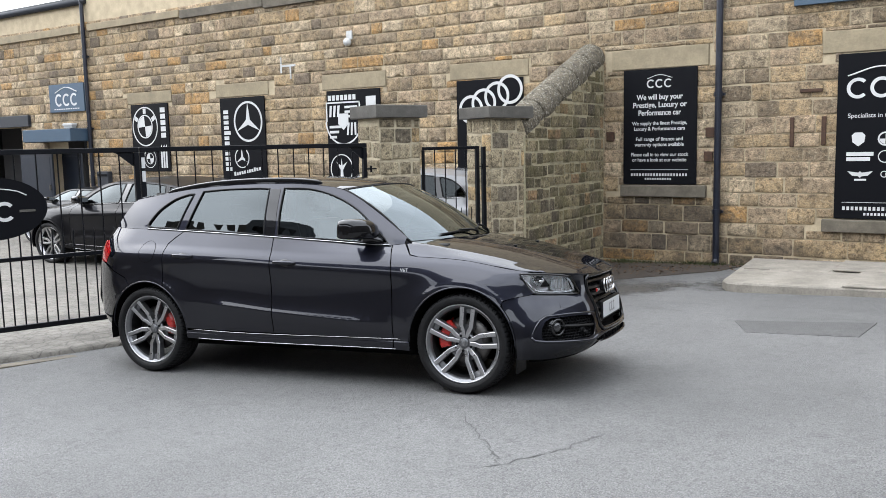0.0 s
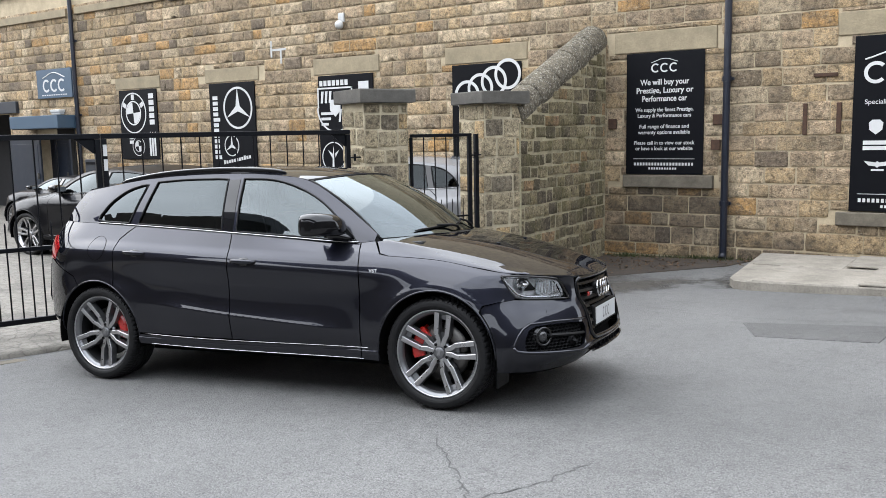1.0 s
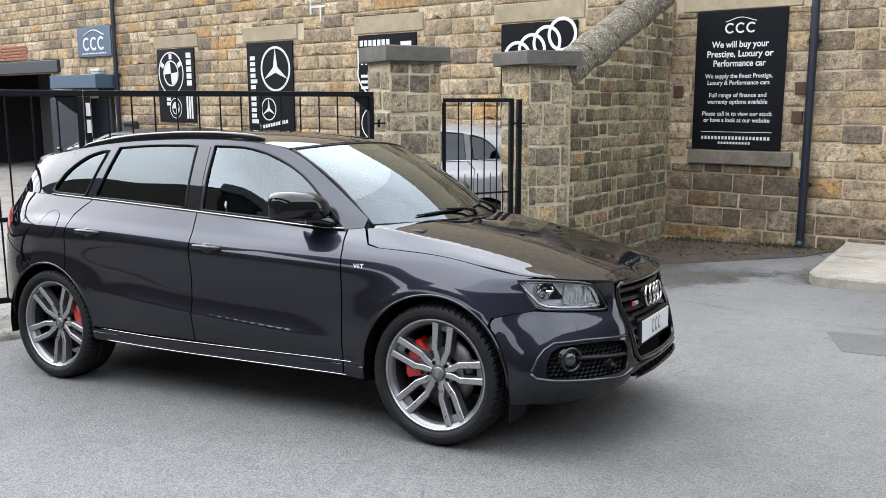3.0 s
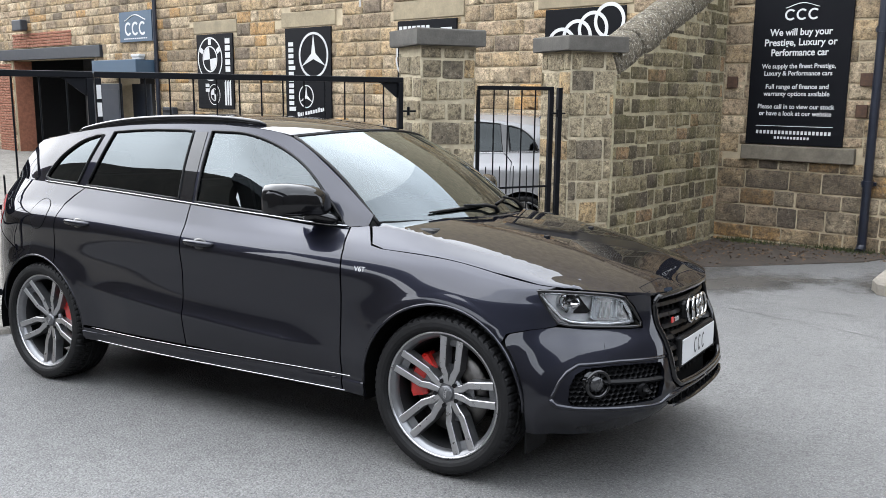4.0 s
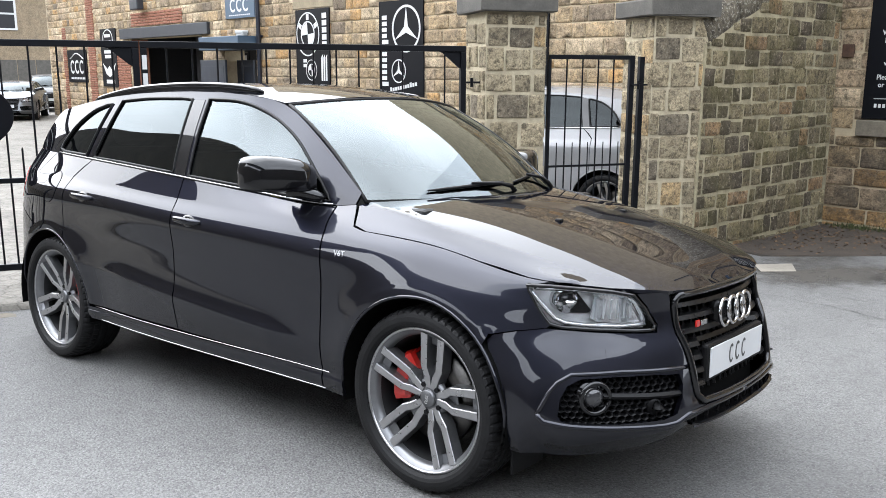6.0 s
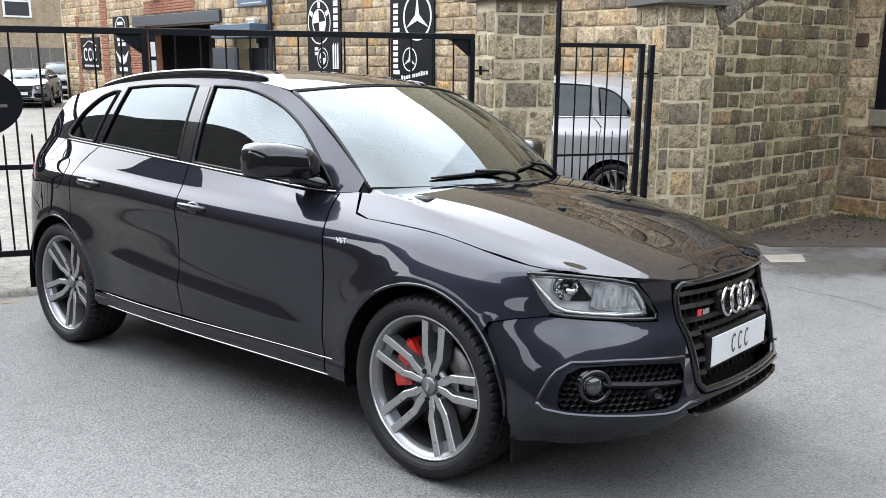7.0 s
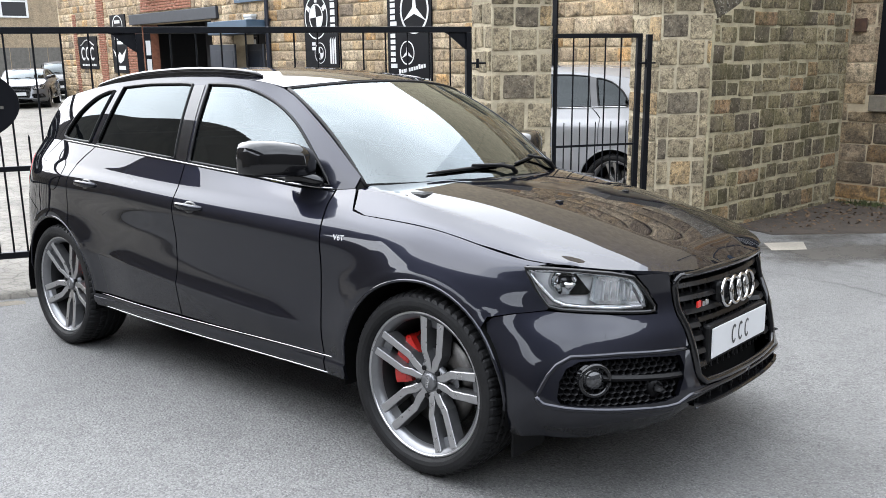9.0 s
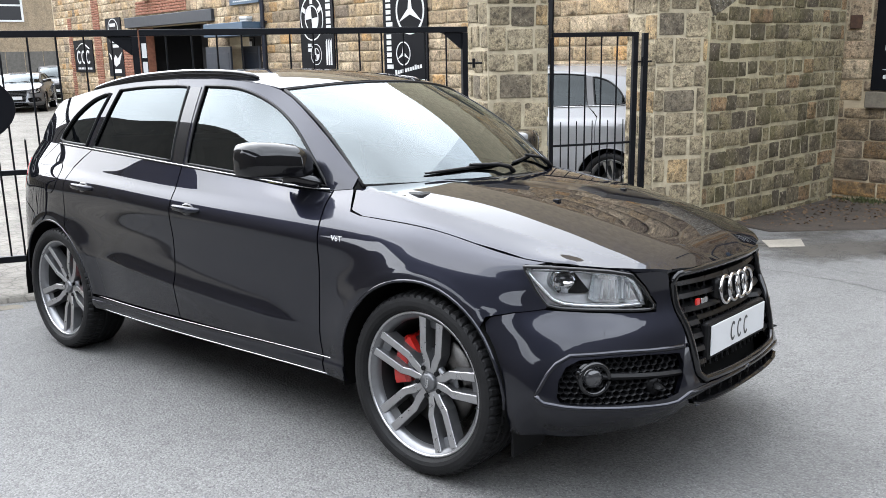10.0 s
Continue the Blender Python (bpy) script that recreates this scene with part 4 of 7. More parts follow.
# dressed stones: lintels, sills, string course
for x0, x1, z0, z1, mat_, nm in ((-2.34, -0.8, 2.86, 3.17, DRESSED, "lintel"), (-2.18, -0.81, 0.87, 1.055, DARK_DRESSED, "window_sill"), (0.78, 2.6, 2.9, 3.2, DRESSED, "lintel"), (0.84, 2.6, 0.42, 0.6, DARK_DRESSED, "window_sill"),
                                   (-5.45, -3.85, 2.89, 3.17, DRESSED, "lintel"), (-8.5, -6.9, 2.87, 3.17, DRESSED, "lintel"), (-11.6, -10.0, 2.87, 3.15, DRESSED, "lintel"), (-14.7, -13.1, 2.86, 3.12, DRESSED, "lintel"),
                                   (-12.6, -10.02, 4.66, 4.84, DARK_DRESSED, "string_course"), (-16.05, -12.64, 4.7, 4.86, DRESSED, "string_course"), (-10.0, -6.9, 4.62, 4.82, DARK_DRESSED, "string_course"), (-32.4, -16.4, 4.68, 4.86, DRESSED, "string_course")):
    bm = box((x0, WALL_Y - (0.06 if nm != "lintel" else 0.012), z0), (x1, WALL_Y + 0.1, z1), 0.012)
    for v in bm.verts:
        v.co += Vector((0, noise.noise(v.co * 3) * 0.008, noise.noise(v.co * 2.3) * 0.008))
    tagged(part(nm, bm, mat_), {"lintel": "long dressed sandstone lintel in the wall", "window_sill": "weathered dark stone sill under a blocked window", "string_course": "projecting stone string course on the wall"}[nm], "stone trim", kind="structure")

tagged(part("door_lintel", box((-25.05, WALL_Y - 0.08, 2.46), (-18.87, WALL_Y + 0.1, 2.76), 0.01), GUTTER), "dark grey steel beam over the workshop doorway", "beam", kind="structure")


def canopy():
    root = empty("door_canopy", Matrix.Translation((-18.38, WALL_Y, 2.03)))
    part("box", box((0, -0.55, 0), (2.1, 0.02, 0.31), 0.01), SIGN_BLUE, root)
    part("soffit", box((0.03, -0.52, -0.012), (2.07, 0.0, -0.002)), DEEP_BLUE, root)
    tagged(root, "blue-grey boxed canopy over the office door", "canopy")


canopy()


def steel_door(x0, x1, y, turn, label):
    root = empty("workshop_door", Matrix.Translation((x0, y, ground_z(x0, y) + 0.03)) @ Matrix.Rotation(radians(turn), 4, "Z"))
    w = x1 - x0
    part("leaf", box((0, 0, 0), (w, 0.05, 2.0), 0.004), DEEP_BLUE, root)
    part("panel", box((0.1, -0.008, 0.15), (w - 0.1, -0.001, 1.85), 0.004), DEEP_BLUE, root)
    part("handle", box((w - 0.14, -0.05, 0.98), (w - 0.1, -0.001, 1.12), 0.006), CAPSTONE, root)
    tagged(root, label, "door")


steel_door(-19.4, -17.8, WALL_Y - 0.06, -3, "dark blue steel door standing open against the wall")
steel_door(-18.05, -17.2, WALL_Y + 0.3, 0, "dark blue panelled office door")


def banner_inside():
    root, w, h = board("wall_poster", -21.6, -19.6, 0.5, 2.1, SIGN_BLACK, "dark poster with pale bars inside the workshop", y=9.6)
    for k in range(5):
        bars(root, [(0.15 + 0.36 * k, 1.15, 0.28, 0.3), (0.15 + 0.36 * k, 0.6, 0.28, 0.2)], SIGN_WHITE)
    bars(root, [(0.05, 1.52, 1.9, 0.03), (0.05, 0.05, 1.9, 0.03)], CAPSTONE, name="rule")
    # the partition too has the room's shade in its colour
    tagged(part("inner_partition", box((-23.0, 9.62, -0.3), (-18.8, 9.75, 3.0)), ROOM_SHADE), "partition in the workshop doorway coloured dark for room shade", "wall", kind="structure")


banner_inside()


def wall_fittings():
    root = empty("security_camera", Matrix.Translation((-7.74, WALL_Y, 3.72)))
    part("base", box((-0.07, -0.04, 0.08), (0.07, 0.0, 0.25), 0.015), PLASTIC_WHITE, root)
    bm = bmesh.new()
    bmesh.ops.create_uvsphere(bm, u_segments=16, v_segments=10, radius=0.08, matrix=Matrix.Translation((0.0, -0.09, 0.03)))
    part("dome", bm, PLASTIC_WHITE, root, smooth=True)
    tagged(root, "white dome security camera on the wall", "camera")
    root = empty("wall_lamp", Matrix.Translation((-17.0, WALL_Y, 2.42)))
    part("housing", box((-0.2, -0.16, 0), (0.2, 0.0, 0.07), 0.015), PLASTIC_WHITE, root)
    part("lens", box((-0.18, -0.14, -0.05), (0.18, -0.01, -0.002), 0.01), PLASTIC_WHITE, root)
    tagged(root, "white bulkhead lamp above the canopy", "lamp")
    root = empty("floodlight", Matrix.Translation((-23.2, WALL_Y, 3.25)))
    part("body", box((-0.3, -0.3, 0), (0.3, -0.1, 0.3), 0.03), GUTTER, root)
    part("bracket", box((-0.04, -0.12, 0.05), (0.04, 0.0, 0.15)), GUTTER, root)
    tagged(root, "black floodlight on the wall above the doorway", "lamp")
    root = empty("letter_box", Matrix.Translation((-15.7, WALL_Y, 0.85)))
    part("body", box((-0.22, -0.14, 0), (0.22, 0.0, 0.42), 0.02), GUTTER, root)
    part("flap", box((-0.18, -0.15, 0.3), (0.18, -0.142, 0.36)), BLACK_STEEL, root)
    tagged(root, "dark metal letter box on the stone wall", "letter box")
    for x, z, w, h in ((0.38, 1.62, 0.055, 0.42), (0.8, 1.64, 0.06, 0.4), (0.5, 2.38, 0.3, 0.05), (-0.83, 1.78, 0.15, 0.15), (-0.85, 1.42, 0.13, 0.15), (-2.43, 1.75, 0.13, 0.15)):
        bm = box((x, WALL_Y - 0.035, z), (x + w, WALL_Y + 0.02, z + h), 0.008)
        tagged(part("iron_fixing", bm, IRON_RUST), "rusty iron bar let into the stone wall", "iron fixing", "iron fixings")
    bm = bmesh.new()
    add_box(bm, (-9.62, WALL_Y - 0.012, 3.28), (-9.58, WALL_Y - 0.002, 3.6))
    add_box(bm, (-9.58, WALL_Y - 0.012, 3.4), (-9.2, WALL_Y - 0.002, 3.44))
    add_box(bm, (-9.36, WALL_Y - 0.012, 3.15), (-9.32, WALL_Y - 0.002, 3.4))
    tagged(part("painted_marks", bm, PLASTIC_WHITE), "white mortar streaks where a fitting was removed", "marks")
    bm = bmesh.new()
    add_tube(bm, [(-34, WALL_Y - 0.05, 5.42), (-16.1, WALL_Y - 0.05, 5.42)], 0.075, 10)
    tagged(part("gutter", bm, GUTTER, smooth=True), "dark gutter along the eaves", "gutter", kind="structure")


wall_fittings()


# ---- the house and fence at the far end ----
def far_house():
    root = empty("house", Matrix.Translation((-52, 8, ground_z(-50, 8))))
    part("wall", box((-8, -20, 0), (0, 26, 7)), stone("house_brick", True, [(0.5, (0.36, 0.27, 0.17)), (0.5, (0.3, 0.23, 0.15))], 0.1), root)
    part("roof", box((-8.5, -20.5, 7), (0.4, 26.5, 7.4)), GUTTER, root)
    for y in (2.6, -5.0):
        win = part("window", box((0.0, y, 3.9), (0.06, y + 1.5, 5.6)), PLASTIC_WHITE, root, "white framed sash window")
        part("pane", box((0.062, y + 0.12, 4.0), (0.07, y + 1.38, 4.75)), ROOM_SHADE, win)
        part("pane", box((0.062, y + 0.12, 4.85), (0.07, y + 1.38, 5.5)), ROOM_SHADE, win)
    tagged(root, "tan brick house with white sash windows beyond the yard", "house")
    fence = empty("fence", Matrix.Translation((-46, 6, ground_z(-46, 6))))
    for k in range(24):
        part("board", box((0, -10 + 0.9 * k, 0), (0.05, -10 + 0.9 * k + 0.86, 2.2)), CAPSTONE, fence)
    tagged(fence, "weathered grey board fence in front of the house", "fence")


far_house()


# ---- the shape of the dark grey SUV: feature lines along its length ----
# each line is (x, half width, height); x runs forward from the front axle
SIDE_LINES = [
    [(-3.6, 0.58, 0.44), (-3.4, 0.74, 0.38), (-3.15, 0.84, 0.33), (-2.3, 0.874, 0.29), (-0.5, 0.874, 0.285), (0.6, 0.84, 0.27)],
    [(-3.6, 0.6, 0.48), (-3.4, 0.765, 0.44), (-3.15, 0.87, 0.40), (-2.3, 0.885, 0.34), (-0.45, 0.885, 0.34), (0.6, 0.88, 0.33)],
    [(-3.6, 0.61, 0.5), (-3.4, 0.775, 0.47), (-3.15, 0.876, 0.43), (-2.3, 0.881, 0.372), (-0.45, 0.881, 0.372), (0.6, 0.885, 0.4)],
    [(-3.62, 0.6, 0.64), (-3.45, 0.745, 0.63), (-3.25, 0.85, 0.62), (-3.0, 0.897, 0.615), (-2.2, 0.902, 0.592), (-1.5, 0.901, 0.535), (-0.5, 0.898, 0.485), (0.0, 0.902, 0.5), (0.4, 0.885, 0.53), (0.6, 0.77, 0.53)],
    [(-3.62, 0.6, 0.77), (-3.45, 0.74, 0.77), (-3.25, 0.848, 0.77), (-3.0, 0.888, 0.77), (-2.7, 0.905, 0.77), (-2.2, 0.903, 0.765), (-1.5, 0.902, 0.75), (-0.5, 0.894, 0.73), (0.0, 0.9, 0.74), (0.4, 0.845, 0.68), (0.6, 0.70, 0.68)],
    [(-3.6, 0.6, 0.93), (-3.45, 0.725, 0.935), (-3.25, 0.832, 0.94), (-3.0, 0.886, 0.965), (-2.2, 0.915, 0.94), (-1.5, 0.913, 0.905), (-0.5, 0.894, 0.865), (0.0, 0.868, 0.86), (0.4, 0.818, 0.79), (0.6, 0.67, 0.79)],
    [(-3.56, 0.6, 1.06), (-3.4, 0.725, 1.065), (-3.2, 0.803, 1.07), (-2.9, 0.832, 1.075), (-2.2, 0.863, 1.045), (-1.5, 0.862, 1.01), (-0.5, 0.84, 0.965), (0.0, 0.812, 0.935), (0.4, 0.778, 0.862), (0.5, 0.738, 0.851), (0.6, 0.655, 0.835)],
    [(-3.5, 0.57, 1.21), (-3.3, 0.685, 1.2), (-3.1, 0.748, 1.19), (-2.9, 0.775, 1.183), (-2.2, 0.812, 1.146), (-1.6, 0.822, 1.108), (-1.1, 0.803, 1.072), (-0.6, 0.755, 1.04), (-0.42, 0.712, 1.052), (0.0, 0.702, 0.985), (0.3, 0.672, 0.925), (0.5, 0.63, 0.874), (0.6, 0.6, 0.843)],
]
CANT_LINE = [(-3.35, 0.6, 1.40), (-2.9, 0.652, 1.458), (-2.5, 0.66, 1.504), (-2.2, 0.655, 1.522), (-1.7, 0.657, 1.526), (-1.3, 0.643, 1.505), (-1.06, 0.622, 1.46), (-0.8, 0.655, 1.318), (-0.46, 0.708, 1.075)]
NOSE_LINES = [
    (0.22, [(0.385, 0.82), (0.47, 0.81), (0.58, 0.76), (0.68, 0.63), (0.765, 0.45), (0.8, 0.25), (0.81, 0.0)]),
    (0.32, [(0.4, 0.885), (0.49, 0.865), (0.625, 0.79), (0.745, 0.65), (0.838, 0.46), (0.88, 0.25), (0.89, 0.0)]),
    (0.46, [(0.383, 0.895), (0.48, 0.87), (0.61, 0.785), (0.725, 0.655), (0.82, 0.48), (0.865, 0.25), (0.876, 0.0)]),
    (0.60, [(0.318, 0.885), (0.45, 0.847), (0.575, 0.762), (0.685, 0.64), (0.782, 0.475), (0.84, 0.25), (0.856, 0.0)]),
    (0.70, [(0.27, 0.872), (0.41, 0.83), (0.54, 0.74), (0.64, 0.63), (0.735, 0.488), (0.805, 0.25), (0.825, 0.0)]),
    (0.84, [(0.26, 0.845), (0.41, 0.806), (0.53, 0.722), (0.63, 0.625), (0.718, 0.51), (0.787, 0.26), (0.805, 0.0)]),
]
GRID = np.linspace(-3.6, 0.7, 431)
TABLE = [(np.array([ease(x, [(a, h) for a, h, z in line]) for x in GRID]), np.array([ease(x, [(a, z) for a, h, z in line]) for x in GRID])) for line in SIDE_LINES]
CANT = (np.array([ease(x, [(a, h) for a, h, z in CANT_LINE]) for x in GRID]), np.array([ease(x, [(a, z) for a, h, z in CANT_LINE]) for x in GRID]))


def at_line(pair, x):
    return float(np.interp(x, GRID, pair[0])), float(np.interp(x, GRID, pair[1]))


def hermite(vals, t):
    """Catmull-Rom through values at 0, 1, 2 ..."""
    n = len(vals) - 1
    t = clamp(t, 0.0, n)
    i = min(int(t), n - 1)
    f = t - i
    p1, p2 = vals[i], vals[i + 1]
    p0 = vals[i - 1] if i else 2 * p1 - p2
    p3 = vals[i + 2] if i < n - 1 else 2 * p2 - p1
    return 0.5 * (2 * p1 + (p2 - p0) * f + (2 * p0 - 5 * p1 + 4 * p2 - p3) * f * f + (3 * p1 - p0 - 3 * p2 + p3) * f**3)


AXLES = ((0.0, 0.355), (-2.807, 0.355))
ARCH = 0.402


def side_point(x, v, inset=0.0):
    """A point of the right flank: v runs from 0 at the sill to 7 at the belt."""
    pairs = [at_line(p, x) for p in TABLE]
    h, z = hermite([p[0] for p in pairs], v), hermite([p[1] for p in pairs], v)
    # the crisp crease low on the doors: a ledge that faces up, then turns down
    ledge = clamp(1 - (v - 3) / 0.7, 0, 1) ** 3 if v > 3 else clamp((v - 1.2) / 1.8, 0, 1)
    h += 0.0185 * ledge * clamp((-0.52 - x) / 0.35, 0, 1) * clamp((x + 2.42) / 0.4, 0, 1)
    for ax, az in AXLES:
        r = math.hypot(x - ax, z - az)
        lip = clamp((ARCH + 0.05 - r) / 0.02, 0, 1)
        h += (0.017 * math.exp(-(((r - ARCH) / 0.115) ** 2)) + 0.0022 * lip) * clamp((1.0 - z) / 0.3, 0, 1)
    return (x, -(h - inset), z)


def side_v(x, z):
    """The v at which the flank has the height z."""
    lo, hi = 0.0, 7.0
    zs = [at_line(p, x)[1] for p in TABLE]
    for _ in range(26):
        mid = (lo + hi) / 2
        if hermite(zs, mid) < z:
            lo = mid
        else:
            hi = mid
    return (lo + hi) / 2


def upper_point(x, z, inset=0.0):
    """A point of the side of the cabin between belt and roof."""
    hb, zb = at_line(TABLE[7], x)
    hc, zc = at_line(CANT, x)
    t = (z - zb) / max(zc - zb, 0.02)
    h = hb + (hc - hb) * t + 0.01 * math.sin(math.pi * clamp(t, 0, 1)) * clamp((zc - zb) / 0.3, 0, 1)
    return (x, -(h - inset), z)


NOSE_Z = [z for z, _ in NOSE_LINES]


def nose_point(s, z, inset=0.0):
    """A point of the front end: s runs from 0 at the wheel arch to 6 on the centre line, and past it to the other side."""
    side = -1.0
    if s > 6:
        s, side = 12 - s, 1.0
    xs = [(zz, hermite([p[0] for p in pts] + [pts[-2][0]], s)) for zz, pts in NOSE_LINES]
    ys = [(zz, hermite([p[1] for p in pts] + [-pts[-2][1]], s)) for zz, pts in NOSE_LINES]
    x, y = ease(z, xs), ease(z, ys)
    return (x - inset * (0.35 + 0.65 * min(s / 4, 1)), side * (y - inset * (1 - 0.8 * min(s / 4, 1))), z)


BONNET_EDGE = [(-0.6, 0.725, 1.07), (-0.42, 0.697, 1.056), (0.0, 0.7, 0.986), (0.3, 0.67, 0.926), (0.52, 0.625, 0.869), (0.62, 0.59, 0.842), (0.72, 0.505, 0.822), (0.79, 0.39, 0.81), (0.83, 0.3, 0.8)]


BONNET_XS = np.linspace(-0.55, 0.83, 60)
BONNET_SWEEP = np.polyfit(BONNET_XS, [ease(x, [(a, c) for a, b, c in BONNET_EDGE]) for x in BONNET_XS], 4)
CROWN_SWEEP = np.polyfit([-0.55, -0.1, 0.4, 0.7, 0.83], [0.05, 0.056, 0.058, 0.04, 0.022], 3)


def bonnet_point(x, y, inset=0.0):
    ye = ease(x, [(a, b) for a, b, c in BONNET_EDGE])
    ze = ease(x, [(a, c) for a, b, c in BONNET_EDGE])
    crown = float(np.polyval(CROWN_SWEEP, x))
    if abs(y) > ye and x > 0.56:
        return (x, y, ze - 0.2 * (abs(y) - ye) - inset)
    if abs(y) > ye:
        hs = [at_line(TABLE[k], x) for k in (5, 6, 7)]
        hh = [p[0] for p in hs]
        lo, hi = 0.0, 2.0
        for _ in range(20):
            mid = (lo + hi) / 2
            if hermite(hh, mid) > abs(y):
                lo = mid
            else:
                hi = mid
        return (x, y, hermite([p[1] for p in hs], lo) - inset)
    q = clamp(abs(y) / ye, 0, 1.0)
    # away from the shut line the skin follows one even sweep
    ze = ze * q**5 + float(np.polyval(BONNET_SWEEP, x)) * (1 - q**5)
    z = ze + crown * (1 - q**2.4)
    ridge = 0.62 - 0.2 * clamp((x + 0.4) / 1.2, 0, 1)
    z += 0.008 * ((q / ridge) ** 2.5 if q < ridge else (1 - q) / (1 - ridge))
    # the nose turns down at the leading edge
    z -= 0.05 * clamp((x - 0.7) / 0.12, 0, 1) ** 2 * (1 - q * 0.6)
    return (x, y, z - inset)


def screen_point(a, b, inset=0.0):
    """The windscreen: a from -1 to 1 across, b from 0 at the cowl to 1 at the roof."""
    q = abs(a)
    low = (-0.2 - 0.27 * q**2.3, 0.712 * a, 1.078 - 0.02 * q * q)
    top = (-0.905 - 0.16 * q**2, 0.612 * a, 1.508 - 0.044 * q * q)
    k = 0.028 * math.sin(math.pi * b)
    return (low[0] + (top[0] - low[0]) * b + k * 0.6, low[1] + (top[1] - low[1]) * b, low[2] + (top[2] - low[2]) * b + k - inset)


def roof_point(x, y, inset=0.0):
    hc, zc = at_line(CANT, x)
    q = clamp(abs(y) / hc, 0, 1.05)
    crest = ease(x, [(-3.3, 1.46), (-2.8, 1.528), (-2.3, 1.582), (-1.7, 1.592), (-1.3, 1.57), (-1.06, 1.537), (-0.9, 1.508)])
    return (x, y, zc + (crest - zc) * (1 - q**2.6) - inset)


# ---- car materials ----
def paint(name, col, metal=0.55, rough=0.32):
    m, n, l, b = nodes_of(name)
    pos = n.new("ShaderNodeTexCoord").outputs["Object"]
    fleck = n.new("ShaderNodeTexVoronoi")
    fleck.inputs["Scale"].default_value = 900
    l.new(pos, fleck.inputs["Vector"])
    c = blend(n, l, span(n, l, fleck.outputs["Distance"], 0.0, 0.8, 0.0, 0.5), col, tuple(1.6 * v for v in col))
    dust = noise_fac(n, l, 3.0, 6.0, 0.65, pos)
    l.new(c, b.inputs["Base Color"])
    b.inputs["Metallic"].default_value, b.inputs["Roughness"].default_value = metal, rough
    b.inputs["Specular IOR Level"].default_value = 0.06
    b.inputs["Specular Tint"].default_value = (0.16, 0.17, 0.22, 1)
    b.inputs["Coat Weight"].default_value, b.inputs["Coat IOR"].default_value = 1.0, 1.5
    l.new(span(n, l, dust, 0.35, 0.75, 0.002, 0.014), b.inputs["Coat Roughness"])
    return m


def glass(name, tint, dirt=0.0, ior=1.5, gain=1.3):
    """A thin pane: tinted clear glass with a mirror gloss that grows to grazing angles."""
    m, n, l, b = nodes_of(name)
    out = n["Material Output"]
    clear = n.new("ShaderNodeBsdfTransparent")
    clear.inputs["Color"].default_value = rgb(tint)
    gloss = n.new("ShaderNodeBsdfGlossy")
    gloss.inputs["Roughness"].default_value = 0.005
    gloss.inputs["Color"].default_value = (0.88, 0.97, 1.0, 1)
    fres = n.new("ShaderNodeFresnel")
    fres.inputs["IOR"].default_value = ior
    two = n.new("ShaderNodeMath")
    two.operation, two.inputs[1].default_value = "MULTIPLY", gain
    two.use_clamp = True
    l.new(fres.outputs[0], two.inputs[0])
    mix = n.new("ShaderNodeMixShader")
    l.new(two.outputs[0], mix.inputs[0])
    l.new(clear.outputs[0], mix.inputs[1])
    l.new(gloss.outputs[0], mix.inputs[2])
    last = mix.outputs[0]
    if dirt:
        film = n.new("ShaderNodeBsdfDiffuse")
        film.inputs["Color"].default_value = (0.5, 0.5, 0.48, 1)
        also = n.new("ShaderNodeMixShader")
        pos = n.new("ShaderNodeTexCoord").outputs["Object"]
        l.new(span(n, l, noise_fac(n, l, 4, 5.0, 0.6, pos), 0.3, 0.8, 0.0, dirt), also.inputs[0])
        l.new(last, also.inputs[1])
        l.new(film.outputs[0], also.inputs[2])
        last = also.outputs[0]
    l.new(last, out.inputs["Surface"])
    return m


PAINT = paint("dark_grey_metallic", (0.0135, 0.0142, 0.0205), 0.9, 0.36)
GLOSS_BLACK = paint("gloss_black", (0.004, 0.004, 0.0045), 0.0, 0.3)
CLEAR_GLASS = glass("clear_glass", (0.3, 0.335, 0.33), 0.0, 1.75, 1.2)
PRIVACY_GLASS = glass("privacy_glass", (0.05, 0.052, 0.055), 0.0, 1.65, 1.0)
LAMP_GLASS = glass("lamp_cover", (0.97, 0.97, 0.98), 0.0, 1.42)
PANES = (CLEAR_GLASS, PRIVACY_GLASS, LAMP_GLASS)
RUBBER = plain("tyre_rubber", (0.0075, 0.0075, 0.008), 0.6, 0, 0.4, 25, 0.2, 140, spec=0.24)
TRIM_BLACK = plain("black_trim", (0.0045, 0.0045, 0.005), 0.45, 0, 0.15, 30, 0.05, 300, spec=0.18)
MESH_BLACK = plain("grille_black", (0.006, 0.006, 0.0065), 0.3, 0, 0.1, 30, spec=0.25)
# near-black for openings: the shade inside them is put into the colour
CAVITY_SHADE = plain("cavity_shade", (0.0015, 0.0015, 0.0015), 1.0, spec=0.1)
CHROME = plain("chrome", (0.558, 0.558, 0.564), 0.08, 1.0, 0.04, 20)
ALU_LINE = plain("satin_aluminium", (0.4, 0.402, 0.406), 0.22, 1.0, 0.06, 30)
MACHINED = plain("machined_alloy", (0.47, 0.47, 0.478), 0.3, 1.0, 0.08, 40, 0.03, 300)
ALLOY_GREY = plain("grey_alloy", (0.19, 0.193, 0.2), 0.36, 0.8, 0.1, 30)
DARK_BARREL = plain("rim_inside", (0.02, 0.02, 0.021), 0.5, 0.4, 0.2, 20)
DISC_STEEL = plain("brake_disc_steel", (0.15, 0.143, 0.136), 0.38, 1.0, 0.2, 30)
